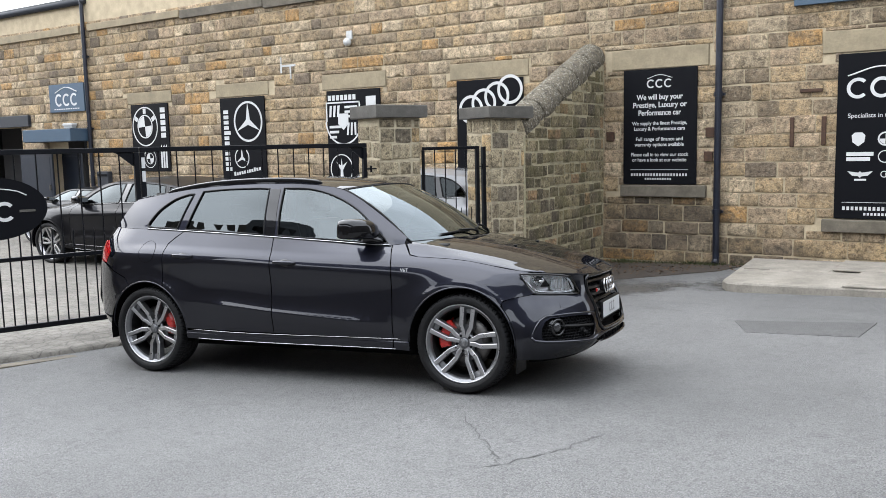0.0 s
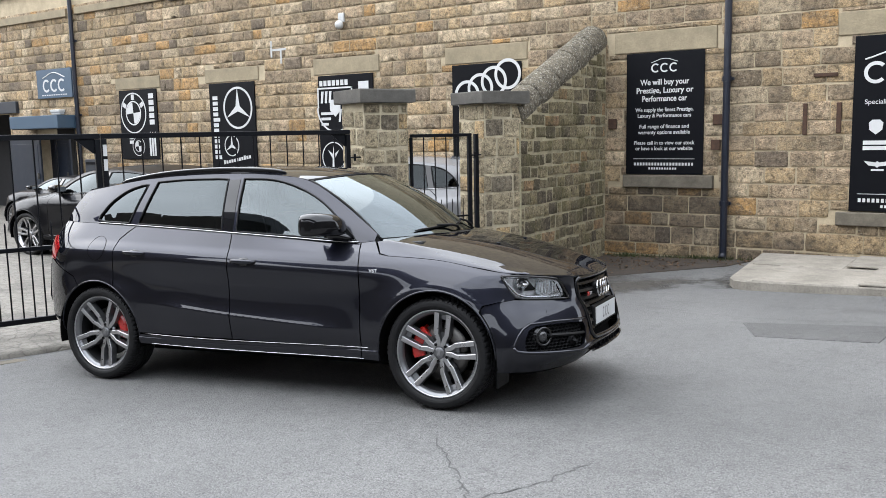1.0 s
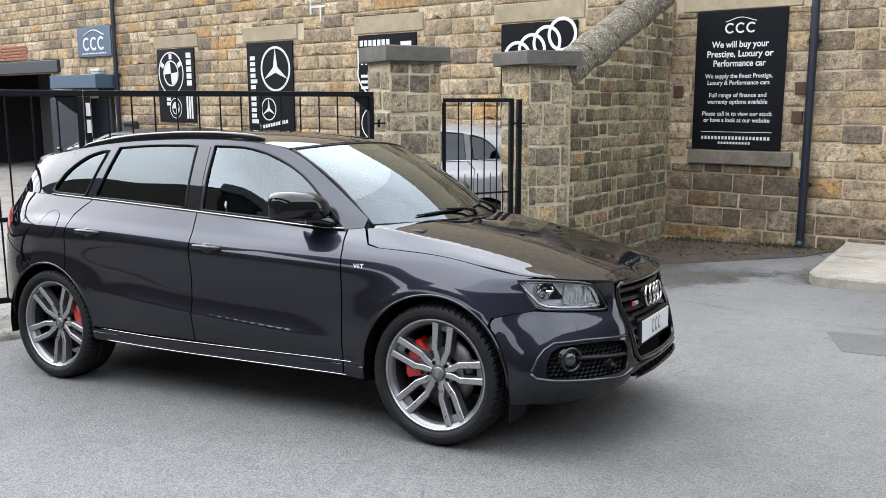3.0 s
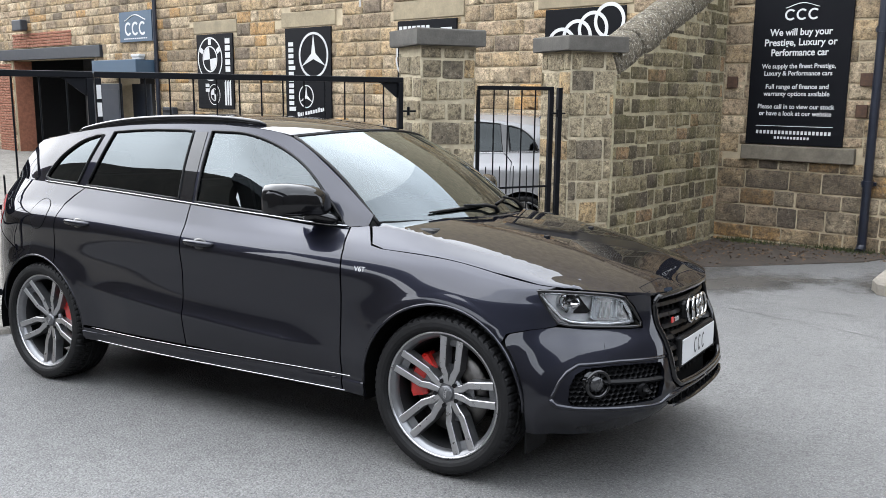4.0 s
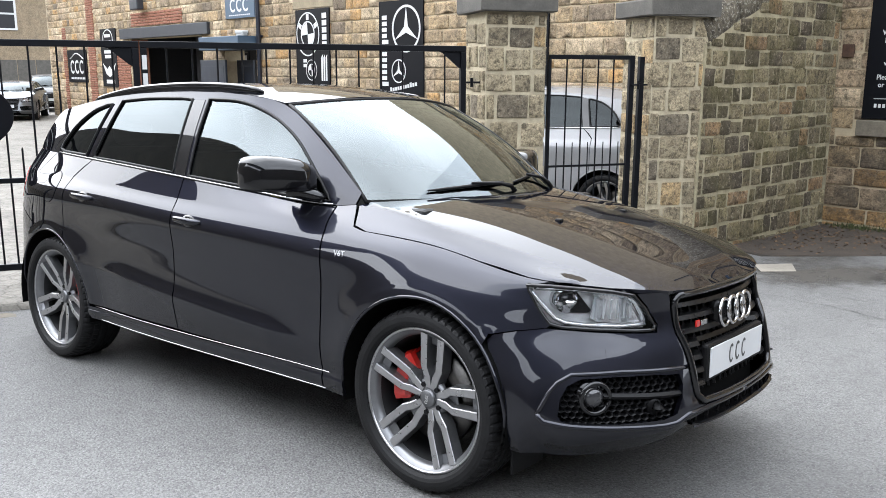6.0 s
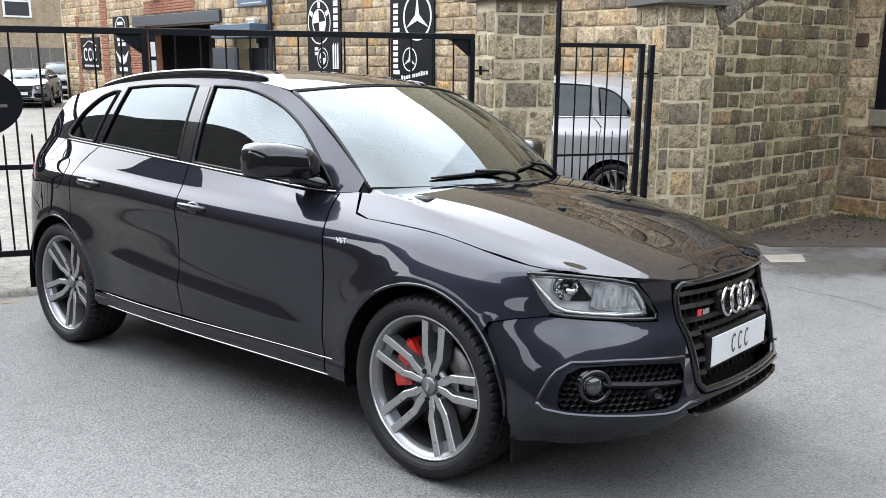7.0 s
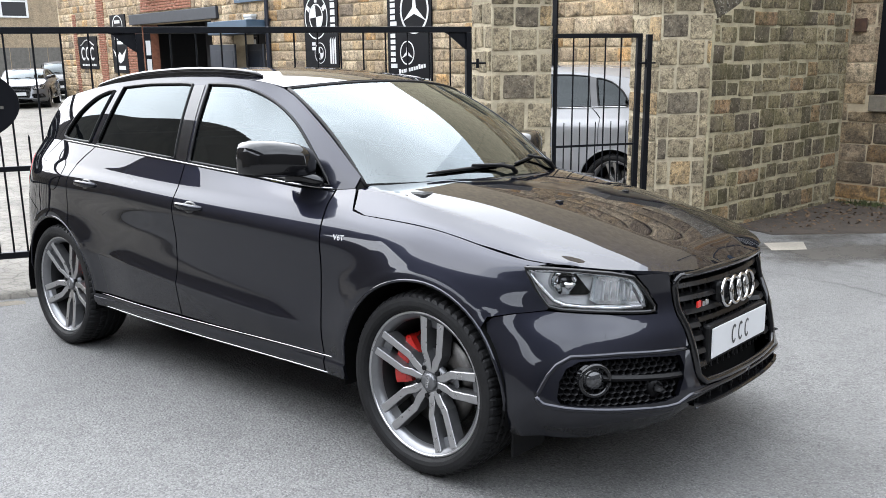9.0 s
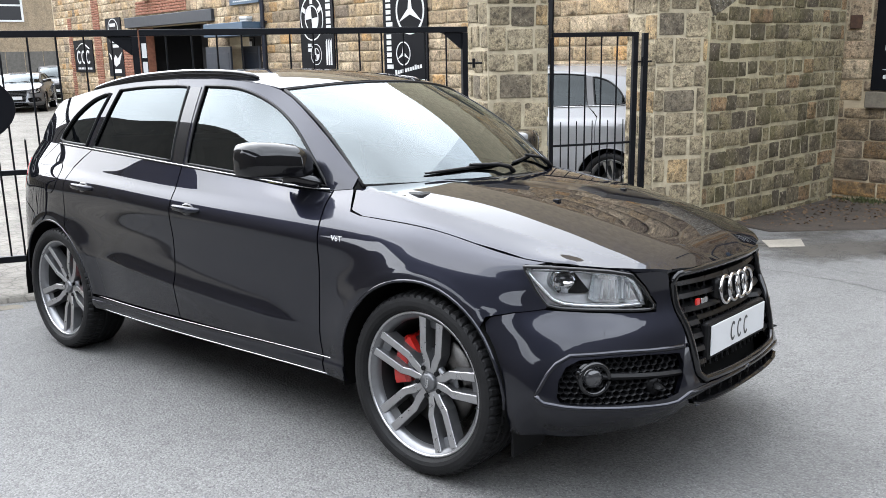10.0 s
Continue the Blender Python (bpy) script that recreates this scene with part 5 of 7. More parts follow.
RED_PAINT = plain("red_caliper_paint", (0.422, 0.0122, 0.00816), 0.3, 0, 0.08, 20, 0, 50, 0.6)
RED_LENS = plain("red_lens", (0.35, 0.006, 0.008), 0.12, 0, 0.1, 20, 0, 50, 0.8)
PLATE_WHITE = plain("plate_white", (0.503, 0.51, 0.517), 0.35, 0, 0.03, 10)
PLATE_BLACK = plain("plate_black", (0.01, 0.01, 0.01), 0.4)
SEAT = plain("black_leather", (0.00952, 0.00918, 0.00884), 0.5, 0, 0.2, 15, 0.2, 90)
CABIN = plain("cabin_plastic", (0.00884, 0.00884, 0.00952), 0.7, 0, 0.15, 10)
HEADLINER = plain("headliner_cloth", (0.109, 0.105, 0.0986), 0.95, 0, 0.08, 10)
LAMP_GREY = plain("lamp_housing", (0.68, 0.69, 0.7), 0.35, 0.0, 0.15, 30)
FOG_GLASS = plain("fog_lamp_glass", (0.03, 0.03, 0.032), 0.03, 0.0, 0.1, 20, 0, 50, 0.8)
REFLECTOR = plain("lamp_reflector", (0.8, 0.81, 0.82), 0.22, 0.8, 0.08, 40)
YELLOW_CARD = plain("yellow_card", (0.408, 0.374, 0.068), 0.6)


# ---- panels cut from the shape ----
def dense(poly, step, closed=True):
    out = []
    n = len(poly)
    for i in range(n if closed else n - 1):
        a, b = poly[i], poly[(i + 1) % n]
        k = max(1, int(math.ceil(math.hypot((b[0] - a[0]) / step[0], (b[1] - a[1]) / step[1]))))
        out += [(a[0] + (b[0] - a[0]) * j / k, a[1] + (b[1] - a[1]) * j / k) for j in range(k)]
    if not closed:
        out.append(poly[-1])
    return out


def round_curve(pts, per=8):
    """A smooth curve through points, ends kept."""
    out = []
    n = len(pts) - 1
    for i in range(n * per + 1):
        t = i / per
        out.append((hermite([p[0] for p in pts], t), hermite([p[1] for p in pts], t)))
    return out


def inside(poly, x, y):
    hit = False
    j = len(poly) - 1
    for i in range(len(poly)):
        xi, yi = poly[i]
        xj, yj = poly[j]
        if (yi > y) != (yj > y) and x < (xj - xi) * (y - yi) / (yj - yi) + xi:
            hit = not hit
        j = i
    return hit


def panel(name, outline, step, to_3d, material, parent, holes=(), rim=0.012, inset=0.0, label="", mirror=False, flip=False):
    """A sheet of the car's skin inside an outline of its own coordinates, with its edges turned in."""
    from mathutils.geometry import delaunay_2d_cdt
    loops = [dense(outline, step)] + [dense(h, step) for h in holes]
    pts, edges = [], []
    for lp in loops:
        base = len(pts)
        pts += lp
        edges += [(base + i, base + (i + 1) % len(lp)) for i in range(len(lp))]
    us, vs = [p[0] for p in loops[0]], [p[1] for p in loops[0]]
    rimpts = np.array(pts)
    u = min(us) + step[0] / 2
    row = 0
    while u < max(us):
        v = min(vs) + step[1] / 2 * (1 + row % 2)
        while v < max(vs):
            if inside(loops[0], u, v) and not any(inside(h, u, v) for h in loops[1:]):
                if (np.hypot((rimpts[:, 0] - u) / step[0], (rimpts[:, 1] - v) / step[1])).min() > 0.45:
                    pts.append((u, v))
            v += step[1]
        u += step[0]
        row += 1
    sx, sy = 1.0 / step[0], 1.0 / step[1]
    verts, _, faces, _, _, _ = delaunay_2d_cdt([Vector((p[0] * sx, p[1] * sy)) for p in pts], edges, [], 0, 1e-6)
    flat = [(p.x / sx, p.y / sy) for p in verts]
    keep = []
    for f in faces:
        cx, cy = sum(flat[i][0] for i in f) / 3, sum(flat[i][1] for i in f) / 3
        if inside(loops[0], cx, cy) and not any(inside(h, cx, cy) for h in loops[1:]):
            keep.append(f)
    eu, ev = step[0] * 0.8, step[1] * 0.8
    place, normal = [], []
    for a, b in flat:
        p = Vector(to_3d(a, b, inset))
        n = (Vector(to_3d(a + eu, b, inset)) - Vector(to_3d(a - eu, b, inset))).cross(Vector(to_3d(a, b + ev, inset)) - Vector(to_3d(a, b - ev, inset)))
        place.append(p)
        normal.append(n.normalized() if n.length > 1e-12 else Vector((0, 0, 1)))
    if flip:
        normal = [-n for n in normal]
        keep = [tuple(reversed(f)) for f in keep]
    f0 = keep[len(keep) // 2]
    if (place[f0[1]] - place[f0[0]]).cross(place[f0[2]] - place[f0[0]]).dot(normal[f0[0]]) < 0:
        keep = [tuple(reversed(f)) for f in keep]
    # edges used once are the border: turn them in
    count = {}
    for f in keep:
        for i in range(3):
            e = (f[i], f[(i + 1) % 3])
            count[tuple(sorted(e))] = None if tuple(sorted(e)) in count else e
    quads = []
    if rim:
        top, low = {}, {}
        for e in count.values():
            if e is None:
                continue
            for i in e:
                if i not in top:
                    top[i] = len(place)
                    place.append(place[i])
                    normal.append(normal[i])
                    low[i] = len(place)
                    place.append(place[i] - normal[i] * rim)
                    normal.append(normal[i])
            quads.append((top[e[1]], top[e[0]], low[e[0]], low[e[1]]))
    me = bpy.data.meshes.new(name)
    me.from_pydata([tuple(p) for p in place], [], [tuple(f) for f in keep] + quads)
    me.materials.append(material)
    me.shade_smooth()
    custom = []
    for poly in me.polygons:
        for i in poly.vertices:
            custom.append(normal[i] if poly.loop_total == 3 else poly.normal)
    me.normals_split_custom_set([tuple(c) for c in custom])
    ob = part(name, None, None, parent, label, data=me)
    ob.visible_shadow = material not in PANES
    if mirror:
        twin = part(name, None, None, parent, label, data=me)
        twin.scale.y = -1
        twin.visible_shadow = material not in PANES
    return ob


CAR_AT = Matrix.Translation((0, 0, 0.369)) @ Matrix.Rotation(radians(10.2), 4, "Z") @ Matrix.Rotation(radians(-1.75), 4, "Y") @ Matrix.Rotation(radians(-2.9), 4, "X") @ Matrix.Translation((0, 0.85, -0.355))
car = empty("suv_car", CAR_AT)
tagged(car, "dark grey metallic SUV parked on the asphalt forecourt", "car")


def xz(points):
    """Side outline given in x and z, turned into the flank's own coordinates."""
    return [(x, side_v(x, z)) for x, z in points]


def arc(ax, az, r, a0, a1, n=26):
    return [(ax + r * math.cos(radians(a0 + (a1 - a0) * k / n)), az + r * math.sin(radians(a0 + (a1 - a0) * k / n))) for k in range(n + 1)]


def belt(x):
    return at_line(TABLE[7], x)[1]


FINE = (0.03, 0.055)
f_arc = arc(0.0, 0.355, ARCH, 42, 188)
panel("front_wing", xz([(-0.395, 0.29), (-0.531, 0.29), (-0.531, 0.38), (-0.528, 0.62), (-0.53, 0.85), (-0.545, 0.95)]) + [(-0.565, 6.4), (-0.583, 7.0), (-0.54, 7.0), (-0.495, 7.0), (-0.46, 6.6), (-0.415, 6.12), (-0.35, 6.02)] + [(x, 6.0) for x in (-0.2, 0.0, 0.2, 0.4)] + [(0.47, 6.0)] + xz([(0.44, 0.847), (0.408, 0.848), (0.453, 0.768), (0.496, 0.713), (0.487, 0.7015), (0.4, 0.689), (0.316, 0.669)]) + xz(f_arc), FINE, side_point, PAINT, car, mirror=True)
door_f = panel("front_door", xz([(-0.539, 0.375), (-0.536, 0.62), (-0.538, 0.85), (-0.553, 0.95)]) + [(-0.573, 6.4), (-0.592, 6.98)] + [(x, 6.98) for x in (-0.8, -1.1, -1.4, -1.58)] + [(-1.577, 6.3)] + xz([(-1.568, 0.9), (-1.562, 0.6), (-1.562, 0.375)]), FINE, side_point, PAINT, car, mirror=True)
r_arc_front = arc(-2.807, 0.355, ARCH, 4, 62, 16)
door_r = panel("rear_door", xz([(-1.57, 0.375), (-1.57, 0.6), (-1.576, 0.9)]) + [(-1.585, 6.3), (-1.588, 6.98)] + [(x, 6.98) for x in (-1.8, -2.1, -2.3, -2.47)] + xz([(-2.54, 1.11), (-2.6, 1.06), (-2.617, 0.98), (-2.618, 0.85)]) + xz(list(reversed(r_arc_front))), FINE, side_point, PAINT, car, mirror=True)
panel("rear_quarter", xz([(-2.626, 0.712)]) + xz([(-2.626, 0.85), (-2.625, 0.98), (-2.608, 1.066), (-2.55, 1.115)]) + [(-2.48, 6.98), (-2.7, 6.99), (-2.95, 7.0), (-3.2, 7.0), (-3.29, 7.0)] + xz([(-3.34, 1.1), (-3.365, 1.075), (-3.3, 0.99), (-3.33, 0.9), (-3.2, 0.84), (-3.05, 0.785), (-2.985, 0.715)]) + xz(arc(-2.807, 0.355, ARCH, 116, 64, 14)), FINE, side_point, PAINT, car, mirror=True)
panel("rear_bumper_side", xz([(-2.99, 0.712), (-3.055, 0.778), (-3.2, 0.833), (-3.35, 0.89), (-3.5, 0.92), (-3.54, 0.7), (-3.52, 0.5), (-3.48, 0.42), (-3.17, 0.345)]) + xz(arc(-2.807, 0.355, ARCH, 184, 118, 18)), FINE, side_point, PAINT, car, mirror=True)
panel("side_sill", xz([(-0.54, 0.367), (-2.408, 0.367), (-2.41, 0.3), (-0.54, 0.29)]), (0.05, 0.25), side_point, PAINT, car, mirror=True)
tail = panel("tail_lamp", xz([(-3.27, 1.0), (-3.345, 1.09), (-3.4, 1.09), (-3.47, 1.0), (-3.45, 0.91), (-3.335, 0.905)]), FINE, side_point, RED_LENS, car, inset=-0.003, mirror=True, label="red tail lamp lens")
panel("fuel_flap", xz(arc(-2.8, 1.0, 0.085, 0, 345, 23)), (0.02, 0.15), side_point, PAINT, car, inset=-0.002, rim=0.004)

# thin near-black tube: the shade of the flap's gap drawn as a line
bm = bmesh.new()
add_tube(bm, [side_point(x, side_v(x, z), -0.0005) for x, z in arc(-2.8, 1.0, 0.088, 0, 348, 30)], 0.0013, 5, closed=True)
part("flap_gap", bm, CAVITY_SHADE, car)

# shell behind the gaps, wheel wells and floor; near-black puts their shade into the colour
panel("inner_shell", xz([(-0.44, 0.3), (-2.38, 0.3)]) + xz(arc(-2.807, 0.355, ARCH + 0.012, 2, 178, 24)) + xz([(-3.4, 0.5), (-3.46, 0.95)]) + [(-3.4, 6.9), (-2.5, 6.9), (-1.5, 6.9), (-0.6, 6.9), (-0.5, 6.5), (-0.35, 5.9), (0.3, 5.9)] + xz([(0.33, 0.8), (0.3, 0.65)]) + xz(arc(0, 0.355, ARCH + 0.012, 48, 186, 24)), (0.08, 0.5), lambda u, v, i: side_point(u, v, 0.022), CAVITY_SHADE, car, rim=0, mirror=True)
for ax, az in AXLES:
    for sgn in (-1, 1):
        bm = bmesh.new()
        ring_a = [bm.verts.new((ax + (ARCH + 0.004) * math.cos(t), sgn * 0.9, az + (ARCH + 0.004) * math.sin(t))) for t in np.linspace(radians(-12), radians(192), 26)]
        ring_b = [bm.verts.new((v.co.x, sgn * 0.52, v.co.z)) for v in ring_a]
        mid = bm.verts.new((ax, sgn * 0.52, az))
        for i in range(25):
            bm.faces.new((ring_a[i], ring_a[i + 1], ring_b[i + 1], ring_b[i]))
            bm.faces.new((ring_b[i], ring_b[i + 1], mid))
        part("wheel_liner", bm, CAVITY_SHADE, car)
part("underbody", box((-3.35, -0.62, 0.2), (0.36, 0.62, 0.32), 0.03), CAVITY_SHADE, car)
for ax, az in AXLES:
    for sgn in (-1, 1):
        bm = bmesh.new()
        pts = [(x, sgn * -side_point(x, side_v(x, z))[1] * 1.0 - sgn * 0.004, z) for x, z in arc(ax, az, ARCH - 0.001, 0, 180, 30)]
        add_tube(bm, pts, 0.007, 6)
        part("arch_edge", bm, PAINT, car, smooth=True)

# chrome line along the sill, lower lip of the doors
for sgn in (-1, 1):
    bm = bmesh.new()
    add_tube(bm, [(x, sgn * (at_line(TABLE[1], x)[0] + 0.004), at_line(TABLE[1], x)[1] + 0.03) for x in np.linspace(-2.395, -0.42, 30)], 0.0026, 6)
    part("sill_trim", bm, ALU_LINE, car, "thin satin aluminium sill line", smooth=True)
    bm = bmesh.new()
    add_tube(bm, [(x, sgn * (at_line(TABLE[0], x)[0] + 0.008), at_line(TABLE[0], x)[1] + 0.01) for x in np.linspace(-2.38, -0.52, 30)], 0.0034, 6)
    part("sill_lip", bm, ALU_LINE, car, "bright lower edge of the sill", smooth=True)
    bm = bmesh.new()
    pts = [(x, sgn * (at_line(TABLE[7], x)[0] + 0.006), at_line(TABLE[7], x)[1] + 0.006) for x in np.linspace(-2.88, -0.6, 40)]
    add_tube(bm, pts, 0.0042, 6)
    part("belt_trim", bm, ALU_LINE, car, "satin aluminium trim below the windows", smooth=True)

# ---- cabin sides with their windows ----
WIN_F = round_curve([(-0.625, 1.058), (-0.75, 1.176), (-0.92, 1.312), (-1.12, 1.414), (-1.33, 1.474), (-1.57, 1.488)], 5) + [(-1.566, 1.3), (-1.553, 1.12)] + [(x, belt(x) + 0.016) for x in (-1.4, -1.1, -0.8)]
WIN_R = [(-1.68, belt(-1.68) + 0.016), (-1.695, 1.3), (-1.705, 1.488)] + round_curve([(-1.8, 1.494), (-2.1, 1.495), (-2.36, 1.483)], 4) + [(-2.41, 1.33), (-2.462, 1.175)] + [(-2.2, belt(-2.2) + 0.016), (-1.95, belt(-1.95) + 0.016)]
WIN_Q = [(-2.45, 1.465), (-2.5, 1.33), (-2.55, 1.182), (-2.7, 1.189), (-2.84, 1.196), (-2.885, 1.212)] + round_curve([(-2.865, 1.245), (-2.78, 1.34), (-2.64, 1.425), (-2.5, 1.463)], 4)
front_line = [(x, at_line(CANT, x)[1]) for x in (-0.49, -0.55, -0.62, -0.7, -0.8, -0.9, -0.98, -1.06, -1.15, -1.3, -1.5, -1.75, -2.0, -2.25, -2.5, -2.75, -3.0, -3.1)]
frame_line = [(-0.59, belt(-0.59) + 0.002), (-0.5, belt(-0.5) + 0.002)] + front_line + [(-3.14, 1.41), (-3.205, 1.33), (-3.27, 1.235), (-3.285, belt(-3.285) + 0.002)] + [(x, belt(x) + 0.002) for x in (-3.2, -2.9, -2.6, -2.3, -2.0, -1.7, -1.4, -1.1, -0.8)]
panel("cabin_side", frame_line, (0.035, 0.03), upper_point, PAINT, car, holes=[WIN_F, WIN_R, WIN_Q], mirror=True)


def surround(name, win, width, material, parent):
    """A slim frame inside a window's edge."""
    cx, cz = sum(p[0] for p in win) / len(win), sum(p[1] for p in win) / len(win)
    d = dense(win, (0.04, 0.04))
    for sgn in (-1, 1):
        bm = bmesh.new()
        pts = [Vector(upper_point(x, z, -0.001)) for x, z in d]
        add_tube(bm, [(p.x, sgn * -p.y, p.z) for p in pts], width, 6, closed=True)
        part(name, bm, material, parent, smooth=True)


surround("window_seal", WIN_F, 0.007, TRIM_BLACK, car)
surround("window_seal", WIN_R, 0.007, TRIM_BLACK, car)
surround("window_seal", WIN_Q, 0.009, TRIM_BLACK, car)
panel("front_window", WIN_F, (0.06, 0.06), upper_point, CLEAR_GLASS, car, inset=0.006, rim=0, mirror=True, label="clear front door glass")
panel("rear_window", WIN_R, (0.06, 0.06), upper_point, PRIVACY_GLASS, car, inset=0.006, rim=0, mirror=True, label="dark privacy glass in the rear door")
panel("quarter_window", WIN_Q, (0.06, 0.06), upper_point, PRIVACY_GLASS, car, inset=0.006, rim=0, mirror=True, label="dark privacy quarter glass")
panel("pillar_cover", [(-1.578, 1.115), (-1.592, 1.3), (-1.6, 1.484), (-1.69, 1.484), (-1.682, 1.3), (-1.668, 1.128)], (0.03, 0.05), upper_point, GLOSS_BLACK, car, inset=-0.003, rim=0.004, mirror=True)

# ---- roof, windscreen, bonnet ----
top_front = [screen_point(a, 1.0) for a in np.linspace(-1, 1, 13)]
roof_line = [(p[0] - 0.012, p[1]) for p in top_front] + [(x, at_line(CANT, x)[0] - 0.002) for x in (-1.15, -1.4, -1.8, -2.2, -2.6, -3.0, -3.1)] + [(-3.2, 0.45), (-3.2, -0.45)] + [(x, -at_line(CANT, x)[0] + 0.002) for x in (-3.1, -3.0, -2.6, -2.2, -1.8, -1.4, -1.15)]
panel("roof", roof_line, (0.06, 0.06), roof_point, PAINT, car, rim=0.015)
panel("windscreen", [(-0.985, 0.02), (-0.5, 0.0), (0.0, 0.0), (0.5, 0.0), (0.985, 0.02), (0.985, 0.98), (0.5, 0.985), (0.0, 0.985), (-0.5, 0.985), (-0.985, 0.98)], (0.1, 0.1), screen_point, CLEAR_GLASS, car, rim=0, label="windscreen reflecting a white sky")
bm = bmesh.new()
add_tube(bm, [screen_point(a, 0.99, 0.002) for a in np.linspace(-0.99, 0.99, 21)], 0.009, 6)
for sgn in (-1, 1):
    add_tube(bm, [screen_point(sgn * 0.985, b, 0.002) for b in np.linspace(0, 0.99, 14)], 0.009, 6)
part("windscreen_seal", bm, TRIM_BLACK, car, smooth=True)
bonnet_half = [(-0.185, 0.0), (-0.21, -0.25), (-0.3, -0.5), (-0.4, -0.64)] + [(x, side_point(x, v)[1] + 0.006) for x, v in ((-0.482, 6.97), (-0.452, 6.62), (-0.412, 6.14))]
bonnet_half += [(x, -at_line(TABLE[6], x)[0] + 0.004) for x in (-0.34, -0.2, 0.0, 0.2, 0.4)] + [(0.455, -0.757), (0.5, -0.734), (0.56, -0.682), (0.63, -0.612), (0.705, -0.52), (0.76, -0.425), (0.792, -0.3), (0.808, -0.15), (0.812, 0.0)]
bonnet_line = bonnet_half + [(x, -y) for x, y in reversed(bonnet_half[1:-1])]
bonnet = panel("bonnet", bonnet_line, (0.024, 0.024), bonnet_point, PAINT, car, rim=0.014)
part("cowl", box((-0.5, -0.66, 0.98), (-0.18, 0.66, 1.045), 0.02), TRIM_BLACK, car)
bm = bmesh.new()
add_tube(bm, [(-0.2 - 0.27 * (abs(y) / 0.71) ** 2.3 + 0.03, y, 1.05 - 0.02 * (y / 0.7) ** 2) for y in np.linspace(-0.69, 0.69, 25)], 0.026, 8)
part("scuttle", bm, TRIM_BLACK, car, smooth=True)
for (a0, b0), (a1, b1), pivot in (((-0.66, 0.045), (-0.05, 0.075), -0.02), ((0.05, 0.065), (0.5, 0.135), 0.56)):
    bm = bmesh.new()
    ends = [Vector(screen_point(a0 + (a1 - a0) * k / 6, b0 + (b1 - b0) * k / 6, -0.012)) for k in range(7)]
    add_tube(bm, ends, [0.004] + [0.007] * 5 + [0.004], 8)
    foot = Vector(screen_point(pivot, 0.0, -0.01))
    add_tube(bm, [foot, foot + Vector((0.0, -0.03, 0.025)), (ends[4] + foot) / 2 + Vector((0, 0, 0.02)), ends[3] + Vector((0, 0, 0.012))], [0.012, 0.011, 0.008, 0.006], 8)
    part("wiper", bm, TRIM_BLACK, car, smooth=True)
for y in (-0.27, 0.27):
    p = bonnet_point(0.2, y)
    part("washer_jet", box((p[0] - 0.014, y - 0.012, p[2] - 0.004), (p[0] + 0.014, y + 0.012, p[2] + 0.008), 0.004), TRIM_BLACK, car)

# roof rails
for sgn in (-1, 1):
    bm = bmesh.new()
    pts, rad = [], []
    for k in range(31):
        f = k / 30
        x = -1.28 - 1.52 * f
        lift = 0.004 + 0.018 * min(1, (math.sin(math.pi * f)) ** 0.45 * 1.05)
        pts.append((x, sgn * (at_line(CANT, x)[0] - 0.066), roof_point(x, at_line(CANT, x)[0] - 0.066)[2] + lift))
        rad.append(0.013 if 0 < k < 30 else 0.006)
    add_tube(bm, pts, rad, 10)
    rail = part("roof_rail", bm, GLOSS_BLACK, car, "black roof rail with a bright upper edge", smooth=True)
    bm = bmesh.new()
    prev = None
    for k in range(49):
        f = 0.02 + 0.96 * k / 48
        x = -1.28 - 1.52 * f
        y = sgn * (at_line(CANT, x)[0] - 0.066)
        z0 = roof_point(x, abs(y))[2]
        z1 = z0 + 0.004 + 0.018 * min(1, math.sin(math.pi * f) ** 0.45 * 1.05)
        sec = [bm.verts.new(p) for p in ((x, y - 0.008, z0 - 0.01), (x, y + 0.008, z0 - 0.01), (x, y + 0.008, z1), (x, y - 0.008, z1))]
        if prev:
            for i in range(4):
                bm.faces.new((prev[i], prev[(i + 1) % 4], sec[(i + 1) % 4], sec[i]))
        else:
            bm.faces.new(sec)
        prev = sec
    bm.faces.new(prev)
    bmesh.ops.recalc_face_normals(bm, faces=bm.faces)
    part("rail_foot", bm, GLOSS_BLACK, rail)
# spoiler, tailgate and back
bm = bmesh.new()
prev = None
for y in np.linspace(-0.575, 0.575, 19):
    q = abs(y) / 0.575
    back = -3.29 + 0.13 * q**2.4
    sec = [bm.verts.new(p) for p in ((back + 0.13, y, 1.482 - 0.05 * q * q), (back + 0.02, y, 1.474 - 0.028 * q * q), (back, y, 1.462 - 0.024 * q * q), (back + 0.006, y, 1.447 - 0.024 * q * q), (back + 0.12, y, 1.42 - 0.03 * q * q))]
    if prev:
        for k in range(5):
            bm.faces.new((prev[k], sec[k], sec[(k + 1) % 5], prev[(k + 1) % 5]))
    else:
        bm.faces.new(sec[::-1])
    prev = sec
bm.faces.new(prev)
part("roof_spoiler", bm, PAINT, car, smooth=False)
bm = bmesh.new()
rows = []
for x, hw, z in ((-3.1, 0.6, 1.43), (-3.18, 0.635, 1.33), (-3.25, 0.682, 1.22), (-3.315, 0.742, 1.09), (-3.4, 0.74, 0.98), (-3.5, 0.7, 0.85), (-3.57, 0.66, 0.6), (-3.56, 0.62, 0.42), (-3.45, 0.58, 0.3)):
    rows.append([bm.verts.new((x - 0.1 * (1 - abs(f) ** 2), f * hw, z)) for f in np.linspace(-1, 1, 13)])
for a, b in zip(rows, rows[1:]):
    for i in range(12):
        bm.faces.new((a[i], a[i + 1], b[i + 1], b[i]))
bmesh.ops.recalc_face_normals(bm, faces=bm.faces)
part("tailgate", bm, PAINT, car, smooth=True)

